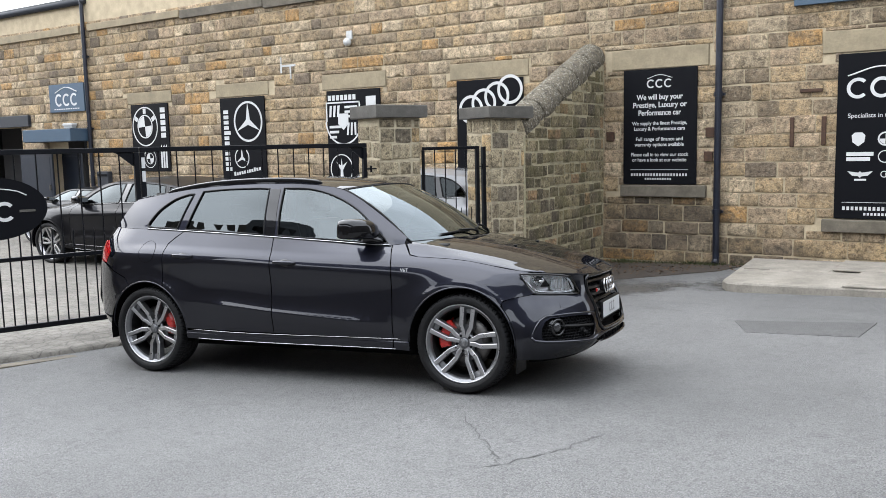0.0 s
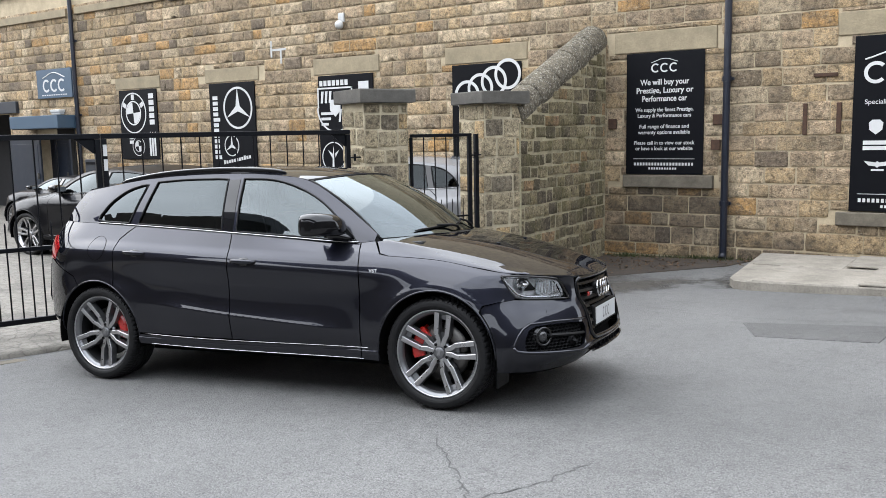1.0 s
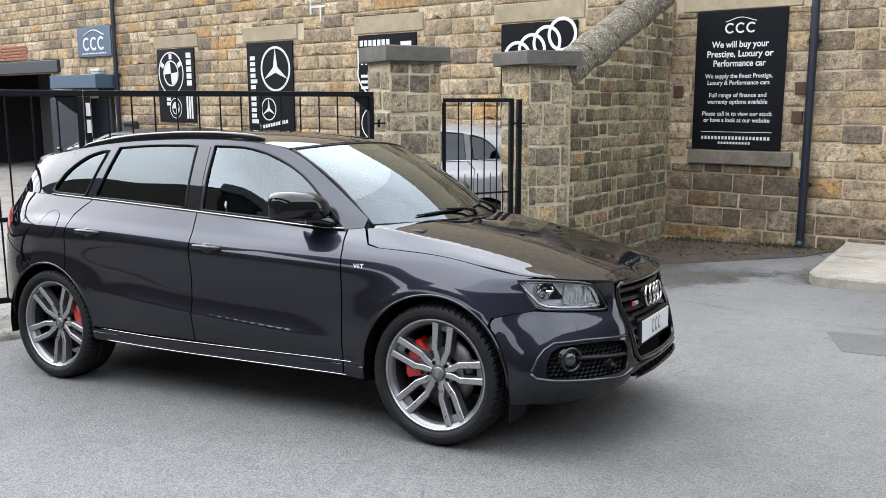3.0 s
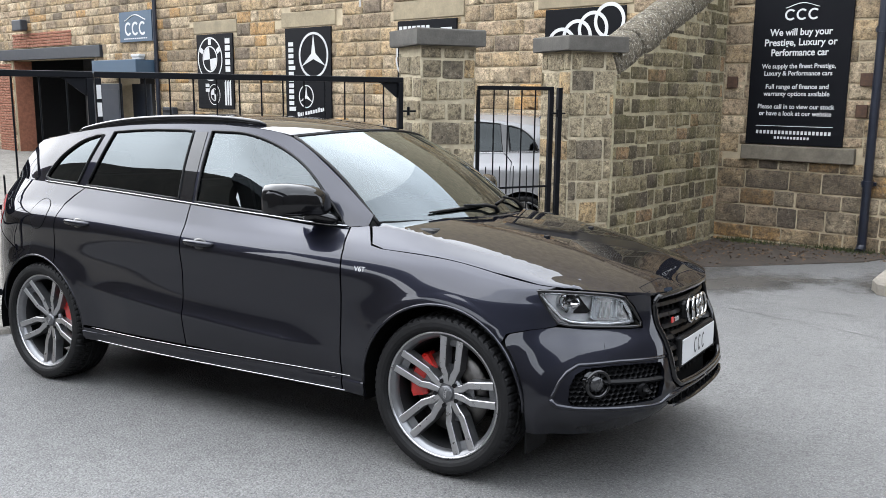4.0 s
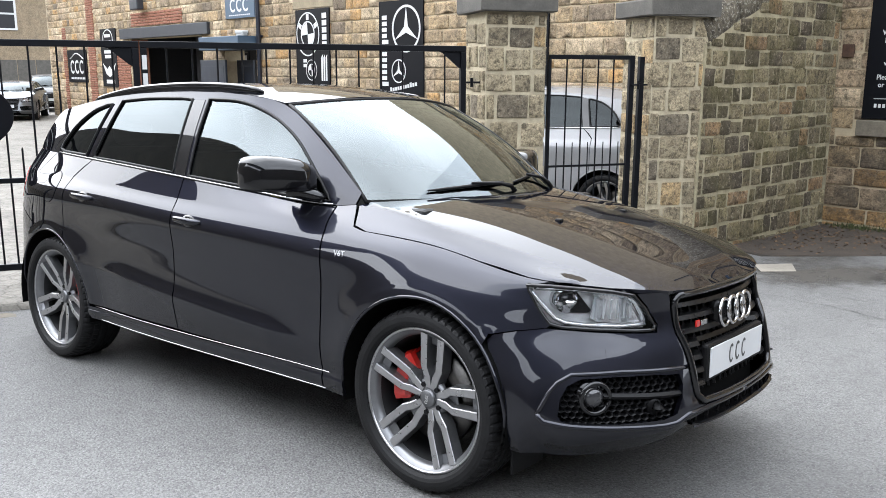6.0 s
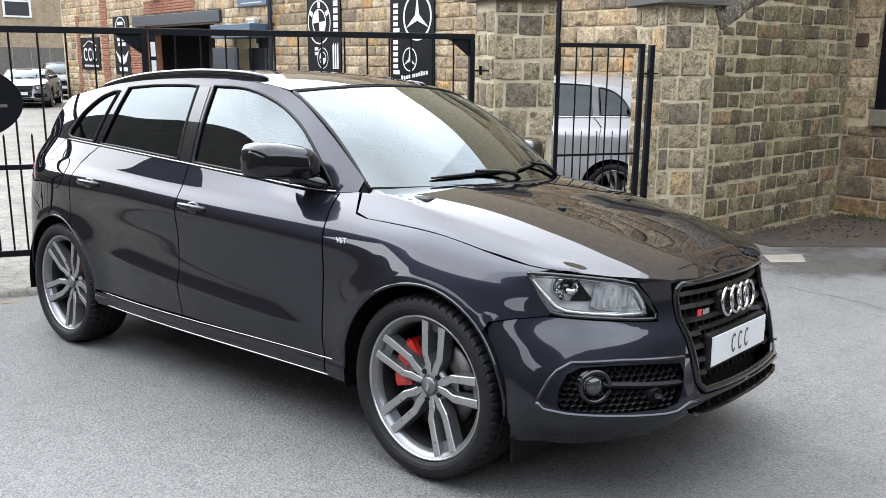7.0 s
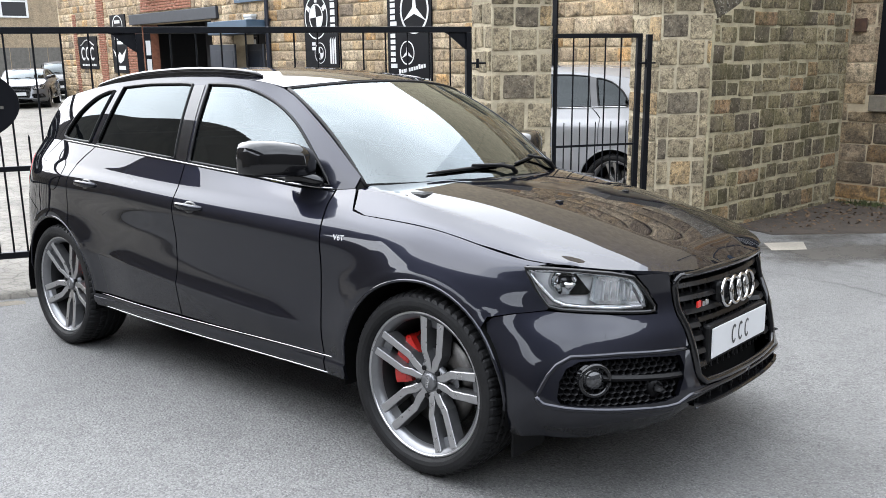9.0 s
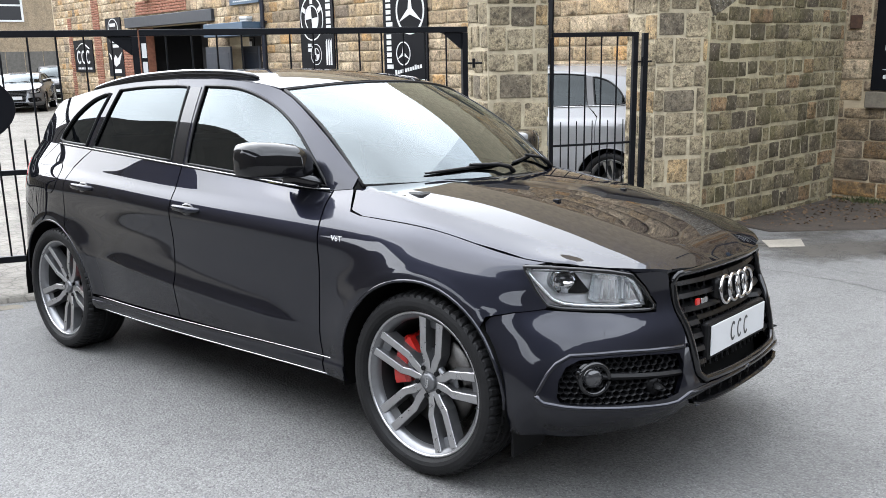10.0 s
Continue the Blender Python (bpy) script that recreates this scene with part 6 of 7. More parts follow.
# ---- the front end ----
LAMP = [(1.02, 0.842), (1.6, 0.84), (2.4, 0.832), (3.1, 0.822), (3.66, 0.808), (3.9, 0.76), (4.03, 0.7), (4.0, 0.682), (3.6, 0.684), (2.8, 0.692), (1.9, 0.702), (1.62, 0.712), (1.35, 0.765)]
GRILLE = [(4.48, 0.775), (4.58, 0.792), (5.2, 0.795), (6.0, 0.796), (6.8, 0.795), (7.42, 0.792), (7.52, 0.775), (7.56, 0.66), (7.5, 0.56), (7.44, 0.44), (7.3, 0.415), (6.6, 0.41), (6.0, 0.408), (5.4, 0.41), (4.7, 0.415), (4.56, 0.44), (4.5, 0.56), (4.44, 0.66)]
INTAKE = [(1.62, 0.415), (1.68, 0.47), (1.85, 0.515), (2.15, 0.537), (2.8, 0.541), (3.6, 0.538), (4.2, 0.528), (4.26, 0.49), (4.2, 0.445), (4.0, 0.395), (3.7, 0.383), (2.8, 0.385), (1.9, 0.392), (1.68, 0.397)]
SMALL = (0.16, 0.025)
bumper_half = [(0.0, 0.255)] + [(0.0, z) for z in (0.32, 0.4, 0.48, 0.56, 0.61)] + [(0.05, 0.645), (0.27, 0.664), (0.9, 0.684), (1.55, 0.697), (1.9, 0.693), (2.8, 0.683), (3.6, 0.675), (4.02, 0.672), (4.1, 0.7), (3.97, 0.76), (3.74, 0.812), (4.1, 0.812), (4.38, 0.808)]
grille_left = [(4.4, 0.8), (4.41, 0.775), (4.37, 0.66), (4.43, 0.56), (4.49, 0.44), (4.56, 0.405), (4.7, 0.398), (5.4, 0.393), (6.0, 0.391)]
bumper_low = [(6.0, 0.378), (5.2, 0.38), (4.7, 0.376), (4.35, 0.362), (4.25, 0.33), (4.05, 0.275), (3.5, 0.258), (2.5, 0.25), (1.2, 0.25)]
LIP = [(1.17, 0.418), (1.22, 0.404), (1.32, 0.392), (1.76, 0.382), (2.84, 0.37), (3.7, 0.36), (3.95, 0.362), (4.25, 0.382), (4.84, 0.388), (5.4, 0.388), (6.0, 0.387)]


def bumper_point(s, z, inset=0.0):
    """The bumper tucks in under the lip that frames the air intakes."""
    e = 12 - s if s > 6 else s
    under = clamp(ease(e, LIP) - 0.012 - z, 0, 0.1) * clamp((e - 0.5) / 0.8, 0, 1)
    return nose_point(s, z, inset + 0.5 * under)


bumper = panel("front_bumper", bumper_half + grille_left + bumper_low, SMALL, bumper_point, PAINT, car, holes=[INTAKE], rim=0.02, mirror=True)



def tube_on_nose(name, line, r, material, parent, inset=0.0, closed=True, both=True, label=""):
    bm = bmesh.new()
    d = dense(line, (0.12, 0.02), closed)
    pts = [nose_point(s, z, inset) for s, z in d]
    add_tube(bm, pts, r, 8, closed)
    ob = part(name, bm, material, parent, label, smooth=True)
    if both:
        twin = part(name, None, None, parent, label, data=ob.data)
        twin.scale.y = -1
    return ob


tube_on_nose("intake_frame", [(1.17, 0.418), (1.287, 0.446), (1.45, 0.489), (1.647, 0.524), (1.96, 0.551), (3.02, 0.555), (4.42, 0.545)], 0.0085, PAINT, car, 0.003, closed=False)
tube_on_nose("bumper_lip", LIP, 0.011, PAINT, car, 0.004, closed=False)
# near-black sheet and box behind the slats carry the grille's depth shade
grille = panel("grille", [(s, z if z > 0.5 else z - 0.09) for s, z in GRILLE], SMALL, lambda s, z, i: nose_point(s, z, 0.075), CAVITY_SHADE, car, rim=0, label="gloss black grille with dark slats")
part("grille_backing", box((0.5, -0.46, 0.24), (0.7, 0.46, 0.79), 0.02), CAVITY_SHADE, grille)
tube_on_nose("grille_surround", GRILLE, 0.014, GLOSS_BLACK, grille, 0.0, both=False)
tube_on_nose("bright_edge", [(4.46, 0.66), (4.5, 0.765), (4.58, 0.786), (5.4, 0.789), (6.0, 0.79), (6.6, 0.789), (7.42, 0.786), (7.5, 0.765), (7.54, 0.66)], 0.004, ALU_LINE, grille, -0.004, closed=False, both=False)
for k, z in enumerate((0.752, 0.705, 0.658, 0.611, 0.564, 0.517, 0.47)):
    bm = bmesh.new()
    lo, hi = 4.52 + 0.03 * (k > 3), 7.48 - 0.03 * (k > 3)
    prev = None
    for s in np.linspace(lo, hi, 19):
        back = 0.034 if 0.45 < z < 0.62 and 4.9 < s < 7.1 else 0.0
        a, b = Vector(nose_point(s, z + 0.008, 0.012 + back)), Vector(nose_point(s, z - 0.008, 0.008 + back))
        c, d = Vector(nose_point(s, z - 0.012, 0.06)), Vector(nose_point(s, z + 0.012, 0.06))
        sec = [bm.verts.new(p) for p in (a, b, c, d)]
        if prev:
            for i in range(4):
                bm.faces.new((prev[i], prev[(i + 1) % 4], sec[(i + 1) % 4], sec[i]))
        prev = sec
    part("slat", bm, MESH_BLACK, grille)
for k in range(15):
    s = 4.62 + 2.76 * k / 14
    bm = bmesh.new()
    add_tube(bm, [nose_point(s, z, 0.05) for z in (0.43, 0.55, 0.67, 0.785)], 0.006, 5)
    part("upright", bm, MESH_BLACK, grille)
# linked rings
for k in range(4):
    bm = bmesh.new()
    y = (k - 1.5) * 0.069
    x = 0.842 - 0.35 * y * y
    pts = [(x - 0.02 * (z_ / 0.05) * 0.25, y + 0.047 * math.cos(t), 0.7 + z_) for t in (2 * math.pi * i / 36 for i in range(36)) for z_ in (0.05 * math.sin(t),)]
    add_tube(bm, pts, 0.0075, 8, closed=True)
    part("emblem_ring", bm, CHROME, grille, "chrome ring of the emblem", smooth=True)
part("emblem_base", box((0.78, -0.14, 0.655), (0.832, 0.14, 0.745), 0.02), MESH_BLACK, grille)
part("model_badge", box((0.818, -0.325, 0.676), (0.826, -0.298, 0.7), 0.002), RED_PAINT, grille, "small red and silver model badge")
for k in range(2):
    part("model_badge", box((0.822, -0.293 + 0.028 * k, 0.678), (0.83, -0.27 + 0.028 * k, 0.698), 0.002), CHROME, grille)
# number plate with its holder
holder = part("plate_holder", box((0.82, -0.275, 0.462), (0.852, 0.275, 0.605), 0.012), TRIM_BLACK, car)
plate_ob = part("number_plate", box((0.8535, -0.258, 0.48), (0.8585, 0.258, 0.592), 0.002), PLATE_WHITE, car, "white number plate with dark characters")
for k in range(3):
    bm = bmesh.new()
    arcs = [[bm.verts.new((0.8592, -0.062 + 0.062 * k + (0.018 + w) * math.cos(radians(a)), 0.536 + (0.032 + w) * math.sin(radians(a)))) for a in range(48, 320, 15)] for w in (-0.0055, 0.0055)]
    for i in range(len(arcs[0]) - 1):
        bm.faces.new((arcs[0][i], arcs[1][i], arcs[1][i + 1], arcs[0][i + 1]))
    part("plate_mark", bm, PLATE_BLACK, plate_ob)

for sgn in (-1, 1):
    part("mud_flap", box((0.372, sgn * 0.72 - 0.1, 0.15), (0.384, sgn * 0.72 + 0.1, 0.3), 0.004), TRIM_BLACK, car)

# lower splitter
bm = bmesh.new()
prev = None
for s in np.linspace(4.3, 7.7, 33):
    e = abs(s - 6) / 1.7
    pts = [nose_point(s, 0.34, 0.004), nose_point(s, 0.336, -0.005), nose_point(s, 0.33, -0.005), nose_point(s, 0.322, 0.056), nose_point(s, 0.336, 0.056)]
    drop = -0.012 * clamp((e - 0.85) / 0.15, 0, 1)
    sec = [bm.verts.new((p[0], p[1], p[2] - drop)) for p in pts]
    if prev:
        for i in range(5):
            bm.faces.new((prev[i], prev[(i + 1) % 5], sec[(i + 1) % 5], sec[i]))
    prev = sec
splitter = part("front_splitter", bm, GLOSS_BLACK, car, smooth=False)
tube_on_nose("splitter_edge", [(s, 0.333) for s in np.linspace(4.34, 7.66, 25)], 0.003, PAINT, splitter, -0.005, closed=False, both=False)
slot = panel("lower_grille", [(4.3, 0.33), (4.32, 0.36), (4.7, 0.38), (6.0, 0.384), (7.3, 0.38), (7.68, 0.36), (7.7, 0.33), (6.0, 0.315)], (0.2, 0.02), lambda s, z, i: nose_point(s, z, 0.05), CAVITY_SHADE, car, rim=0)
for k in range(9):
    s = 4.6 + 2.8 * k / 8
    bm = bmesh.new()
    add_tube(bm, [nose_point(s, z, 0.03) for z in (0.325, 0.355, 0.382)], 0.007, 6)
    part("divider", bm, TRIM_BLACK, slot)
panel("valance", [(s, 0.25) for s in (1.2, 2.5, 3.5, 4.05)] + [(4.3, 0.29), (6.0, 0.3), (6.0, 0.235), (3.5, 0.225), (1.2, 0.225)], SMALL, lambda s, z, i: nose_point(s, z, 0.1), CAVITY_SHADE, car, rim=0, mirror=True)


def honeycomb(s0, s1, z0, z1, hole, depth):
    """A hexagon mesh over the air intake, as one moulded part."""
    bm = bmesh.new()
    ds, dz = 0.155, 0.0185
    row = 0
    z = z0
    while z < z1:
        s = s0 + (ds / 2 if row % 2 else 0)
        while s < s1:
            if inside(hole, s, z):
                ring_a, ring_b = [], []
                for k in range(6):
                    t = radians(60 * k + 30)
                    for r, lst in ((0.5, ring_a), (0.38, ring_b)):
                        lst.append(bm.verts.new(nose_point(s + r * ds * 1.12 * math.cos(t), z + r * dz * 1.3 * math.sin(t), depth if r == 0.5 else depth + 0.004)))
                for k in range(6):
                    j = (k + 1) % 6
                    bm.faces.new((ring_a[k], ring_a[j], ring_b[j], ring_b[k]))
                    deep = [bm.verts.new(v.co + Vector((-0.02, 0.004, 0))) for v in (ring_b[j], ring_b[k])]
                    bm.faces.new((ring_b[k], ring_b[j], deep[0], deep[1]))
            s += ds
        z += dz
        row += 1
    return bm


for sgn in (1, -1):
    # near-black back panel: the intake's inner shade is in its colour
    air = panel("air_intake", INTAKE, SMALL, lambda s, z, i: nose_point(s, z, 0.075), CAVITY_SHADE, car, rim=0, label="black honeycomb air intake")
    air.scale.y = sgn
    part("intake_mesh", honeycomb(1.7, 4.2, 0.395, 0.535, INTAKE, 0.022), TRIM_BLACK, air)
    bm = bmesh.new()
    prev = None
    for s in np.linspace(2.6, 4.24, 12):
        zc = 0.478 - 0.02 * (s - 2.6) / 1.6
        sec = [bm.verts.new(nose_point(s, zc + dz, i)) for dz, i in ((0.01, 0.012), (0.0, 0.004), (-0.01, 0.012), (-0.006, 0.04), (0.006, 0.04))]
        if prev:
            for i in range(5):
                bm.faces.new((prev[i], prev[(i + 1) % 5], sec[(i + 1) % 5], sec[i]))
        prev = sec
    part("intake_blade", bm, TRIM_BLACK, air)
    fog_at = Vector(nose_point(2.43, 0.472, 0.012))
    out = Vector((0.82, -0.57, 0)).normalized()
    bm = bmesh.new()
    side_on, up = out.cross(Vector((0, 0, 1))), Vector((0, 0, 1))
    add_tube(bm, [fog_at + out * 0.004 + (side_on * math.cos(t) + up * math.sin(t)) * 0.053 for t in (2 * math.pi * k / 30 for k in range(30))], 0.0085, 8, closed=True)
    add_tube(bm, [fog_at - out * 0.06, fog_at - out * 0.02], [0.06, 0.056], 24)
    fog = part("fog_lamp", bm, GLOSS_BLACK, air, smooth=True)
    bm = bmesh.new()
    add_tube(bm, [fog_at + out * d for d in (-0.025, -0.006, 0.003, 0.008, 0.0095)], [0.04, 0.037, 0.028, 0.015, 0.003], 24)
    part("fog_lens", bm, FOG_GLASS, fog, smooth=True)
    hole_at = Vector(nose_point(3.67, 0.423, 0.02))
    bm = bmesh.new()
    add_tube(bm, [hole_at + Vector((d, 0, 0)) for d in (-0.04, 0.0, 0.006, 0.0)], [0.03, 0.031, 0.027, 0.022], 20)
    part("radar_cover", bm, TRIM_BLACK, air, smooth=True)

# ---- headlights ----
for sgn in (1, -1):
    lamp = panel("headlight", LAMP, SMALL, lambda s, z, i: nose_point(s, z, 0.052), LAMP_GREY, car, rim=0, label="clear headlight with projector and bright reflector")
    lamp.scale.y = sgn
    tube_on_nose("lamp_seal", LAMP, 0.007, GLOSS_BLACK, lamp, 0.004, both=False)
    panel("bezel", [(1.85, 0.815), (2.3, 0.818), (2.72, 0.752), (2.62, 0.744), (1.95, 0.745), (1.8, 0.77)], SMALL, lambda s, z, i: nose_point(s, z, 0.04), GLOSS_BLACK, lamp, rim=0.01)
    c = Vector(nose_point(1.98, 0.79, 0.034))
    d = Vector((0.86, -0.5, 0.02)).normalized()
    bm = bmesh.new()
    add_tube(bm, [c - d * 0.03, c + d * 0.012, c + d * 0.016, c + d * 0.012], [0.044, 0.044, 0.04, 0.034], 26)
    part("projector_ring", bm, CHROME, lamp, smooth=True)
    bm = bmesh.new()
    add_tube(bm, [c + d * k for k in (0.0, 0.016, 0.026, 0.03)], [0.034, 0.031, 0.02, 0.004], 22)
    part("projector_lens", bm, GLOSS_BLACK, lamp, smooth=True)
    panel("reflector", [(2.75, 0.815), (3.55, 0.797), (3.8, 0.745), (3.86, 0.705), (2.85, 0.712), (2.62, 0.73)], SMALL, lambda s, z, i: nose_point(s, z, 0.03 + 0.01 * math.sin(9 * s)), REFLECTOR, lamp, rim=0.008)
    for k in range(5):
        s = 2.95 + 0.17 * k
        bm = bmesh.new()
        add_tube(bm, [nose_point(s, 0.725, 0.022), nose_point(s + 0.06, 0.79, 0.022)], 0.004, 5)
        part("reflector_rib", bm, LAMP_GREY, lamp)
    tube_on_nose("daylight_strip", [(1.1, 0.826), (1.42, 0.78), (1.75, 0.73), (1.98, 0.716), (2.37, 0.709), (3.2, 0.7), (3.88, 0.703), (3.84, 0.745), (3.72, 0.785), (3.45, 0.812)], 0.0085, REFLECTOR, lamp, 0.014, closed=False, both=False, label="bright running light strip")
    tube_on_nose("lamp_brow", [(1.2, 0.832), (2.2, 0.828), (3.2, 0.812), (3.6, 0.8)], 0.007, CHROME, lamp, 0.012, closed=False, both=False)
    panel("lamp_cover", LAMP, SMALL, nose_point, LAMP_GLASS, lamp, rim=0)
panel("washer_cover", [(2.75, 0.6), (2.78, 0.632), (3.3, 0.627), (3.35, 0.595)], SMALL, nose_point, PAINT, car, inset=-0.0015, rim=0.003, mirror=True)

# ---- doors' details ----
for root, x, v in ((door_f, -1.44, 5.12), (door_r, -2.415, 5.12)):
    p = Vector(side_point(x, v))
    # a flat grip that stands off its recess, bowed along its length
    bm = bmesh.new()
    prev = None
    for k in range(15):
        f = k / 14
        bow = math.sin(math.pi * f) ** 0.4
        tall = 0.0165 * (0.45 + 0.55 * bow)
        at = Vector((x - 0.105 + 0.21 * f, p.y + 0.004 - 0.03 * bow, p.z + 0.006 - 0.006 * f))
        sec = [bm.verts.new(at + Vector((0, dy, dz * tall))) for dy, dz in ((0.012, -0.9), (-0.003, -1.0), (-0.009, -0.6), (-0.0105, 0.3), (-0.006, 0.85), (0.0, 1.0), (0.012, 0.9))]
        if prev:
            for i in range(7):
                bm.faces.new((prev[i], prev[(i + 1) % 7], sec[(i + 1) % 7], sec[i]))
        else:
            bm.faces.new(sec)
        prev = sec
    bm.faces.new(prev)
    bmesh.ops.recalc_face_normals(bm, faces=bm.faces)
    part("door_handle", bm, PAINT, root, smooth=True)
    # black bulge in place of the hollow, the recess shade as its colour
    bm = bmesh.new()
    bmesh.ops.create_uvsphere(bm, u_segments=18, v_segments=10, radius=1.0, matrix=Matrix.Translation((x + 0.005, p.y + 0.006, p.z - 0.012)) @ Matrix.Diagonal((0.062, 0.012, 0.04, 1)))
    part("handle_recess", bm, GLOSS_BLACK, root, smooth=True)
words_data = lettering("V6T", 0.037, "CENTER", 0.0004)
words_data.materials.append(plain("badge_silver", (0.6, 0.6, 0.61), 0.35, 0.2, 0.04, 20))
badge = part("wing_badge", None, None, car, "small chrome wing badge", data=words_data)
bp = side_point(-0.43, 5.1)
badge.matrix_local = Matrix.Translation((bp[0], bp[1] - 0.003, bp[2] - 0.015)) @ Matrix.Rotation(radians(2), 4, "Z") @ Matrix.Rotation(radians(-8), 4, "X") @ Matrix.Diagonal((0.95, 1.25, 0.85, 1))


def mirror_shell(sgn):
    """The door mirror: a rounded shell, its foot and its glass."""
    bm = bmesh.new()
    n = 26
    secs = [(-0.745, 0.35, 1.118), (-0.775, 0.75, 1.132), (-0.84, 0.97, 1.147), (-0.92, 1.0, 1.155), (-0.985, 0.95, 1.157), (-1.018, 0.8, 1.156), (-1.032, 0.5, 1.154), (-1.036, 0.2, 1.152)]
    rows = []
    for y, k, zc in secs:
        row = []
        for i in range(n):
            t = 2 * math.pi * i / n
            c, s = math.cos(t), math.sin(t)
            ex = 0.108 * k * (abs(c) ** 0.6) * (1 if c > 0 else -0.55)
            ez = 0.09 * k ** 0.5 * (abs(s) ** 0.7 if s > 0 else -0.66 * abs(s) ** 0.4)
            row.append(bm.verts.new((-0.775 - 0.07 * (abs(y) - 0.8) / 0.2 + ex, sgn * abs(y), zc + ez)))
        rows.append(row)
    for a, b in zip(rows, rows[1:]):
        for i in range(n):
            bm.faces.new((a[i], a[(i + 1) % n], b[(i + 1) % n], b[i]))
    bm.faces.new(rows[0])
    bm.faces.new(rows[-1])
    bmesh.ops.recalc_face_normals(bm, faces=bm.faces)
    ob = part("door_mirror", bm, GLOSS_BLACK, car, "gloss black door mirror", smooth=True)
    part("mirror_glass", box((-0.885, sgn * 0.9 - 0.085, 1.11), (-0.872, sgn * 0.9 + 0.085, 1.21), 0.004), CHROME, ob)
    bm = bmesh.new()
    add_tube(bm, [(-0.66, sgn * 0.735, 1.055), (-0.69, sgn * 0.775, 1.075), (-0.74, sgn * 0.83, 1.095), (-0.77, sgn * 0.87, 1.1)], [0.022, 0.026, 0.03, 0.03], 14)
    part("mirror_foot", bm, GLOSS_BLACK, ob, smooth=True)
    bm = bmesh.new()
    add_tube(bm, [(-0.715, sgn * 0.775, 1.098), (-0.73, sgn * 0.86, 1.1), (-0.78, sgn * 0.96, 1.1), (-0.85, sgn * 1.022, 1.106)], 0.007, 6)
    part("mirror_line", bm, TRIM_BLACK, ob, smooth=True)


mirror_shell(-1)
mirror_shell(1)
bm = bmesh.new()
add_plate(bm, [(-0.615, 1.052), (-0.72, 1.15), (-0.74, 1.062)], 0.008)
tri = part("mirror_sail", bm, GLOSS_BLACK, car)
tri.matrix_local = Matrix.Translation((0, -0.775, 0)) @ Matrix.Rotation(radians(-12), 4, "Z") @ Matrix.Translation((0.02, 0.0, 0))


# ---- cabin ----
part("floor_pan", box((-3.2, -0.7, 0.32), (-0.1, 0.7, 0.38)), CABIN, car)
bm = bmesh.new()
prev = None
for y in np.linspace(-0.68, 0.68, 21):
    hump = 0.035 * math.exp(-(((y + 0.36) / 0.2) ** 2))
    sec = [bm.verts.new(p) for p in ((-0.3, y, 1.02), (-0.45, y, 1.035), (-0.75, y, 1.03 + hump), (-0.92, y, 0.99 + hump), (-0.95, y, 0.9), (-0.86, y, 0.6))]
    if prev:
        for i in range(5):
            bm.faces.new((prev[i], prev[i + 1], sec[i + 1], sec[i]))
    prev = sec
part("dashboard", bm, CABIN, car, smooth=True)
bm = bmesh.new()
add_tube(bm, [Matrix.Translation((-1.12, -0.37, 0.97)) @ Matrix.Rotation(radians(-25), 4, "Y") @ Vector((0, 0.185 * math.cos(t), 0.185 * math.sin(t))) for t in (2 * math.pi * k / 32 for k in range(32))], 0.014, 8, closed=True)
add_box(bm, (-0.045, -0.17, -0.03), (-0.015, 0.17, 0.03), 0.01, Matrix.Translation((-1.1, -0.37, 0.965)) @ Matrix.Rotation(radians(-25), 4, "Y"))
part("steering_wheel", bm, SEAT, car, smooth=False)
part("headliner", box((-3.0, -0.52, 1.47), (-1.2, 0.52, 1.485)), HEADLINER, car)
bm = bmesh.new()
bmesh.ops.create_uvsphere(bm, u_segments=16, v_segments=8, radius=1, matrix=Matrix.Translation((-0.86, 0, 1.4)) @ Matrix.Diagonal((0.025, 0.12, 0.035, 1)))
part("rear_view_mirror", bm, CABIN, car, smooth=True)


def seat(x, y, w=0.5):
    root = part("seat", box((x - 0.05, y - w / 2, 0.38), (x + 0.5, y + w / 2, 0.68), 0.05), SEAT, car, "black leather seat")
    m = Matrix.Translation((x, y, 0.62)) @ Matrix.Rotation(radians(-14), 4, "Y")
    part("backrest", box((-0.07, -w / 2, 0), (0.07, w / 2, 0.62), 0.06, m), SEAT, root)
    if w < 0.6:
        part("headrest", box((-0.05, -0.14, 0.67), (0.05, 0.14, 0.86), 0.045, m), SEAT, root)
    else:
        for o in (-0.36, 0.36):
            part("headrest", box((-0.045, o - 0.13, 0.63), (0.045, o + 0.13, 0.77), 0.04, m), SEAT, root)


seat(-1.72, -0.37)
seat(-1.72, 0.37)
seat(-2.62, 0.0, 1.26)
card = part("price_card", box((-0.07, -0.004, -0.055), (0.07, 0.004, 0.055), 0.002), YELLOW_CARD, car, "yellow card leaning inside the front window")
card.matrix_local = Matrix.Translation((-1.0, -0.72, 1.1)) @ Matrix.Rotation(radians(-38), 4, "Y") @ Matrix.Rotation(radians(-12), 4, "X")


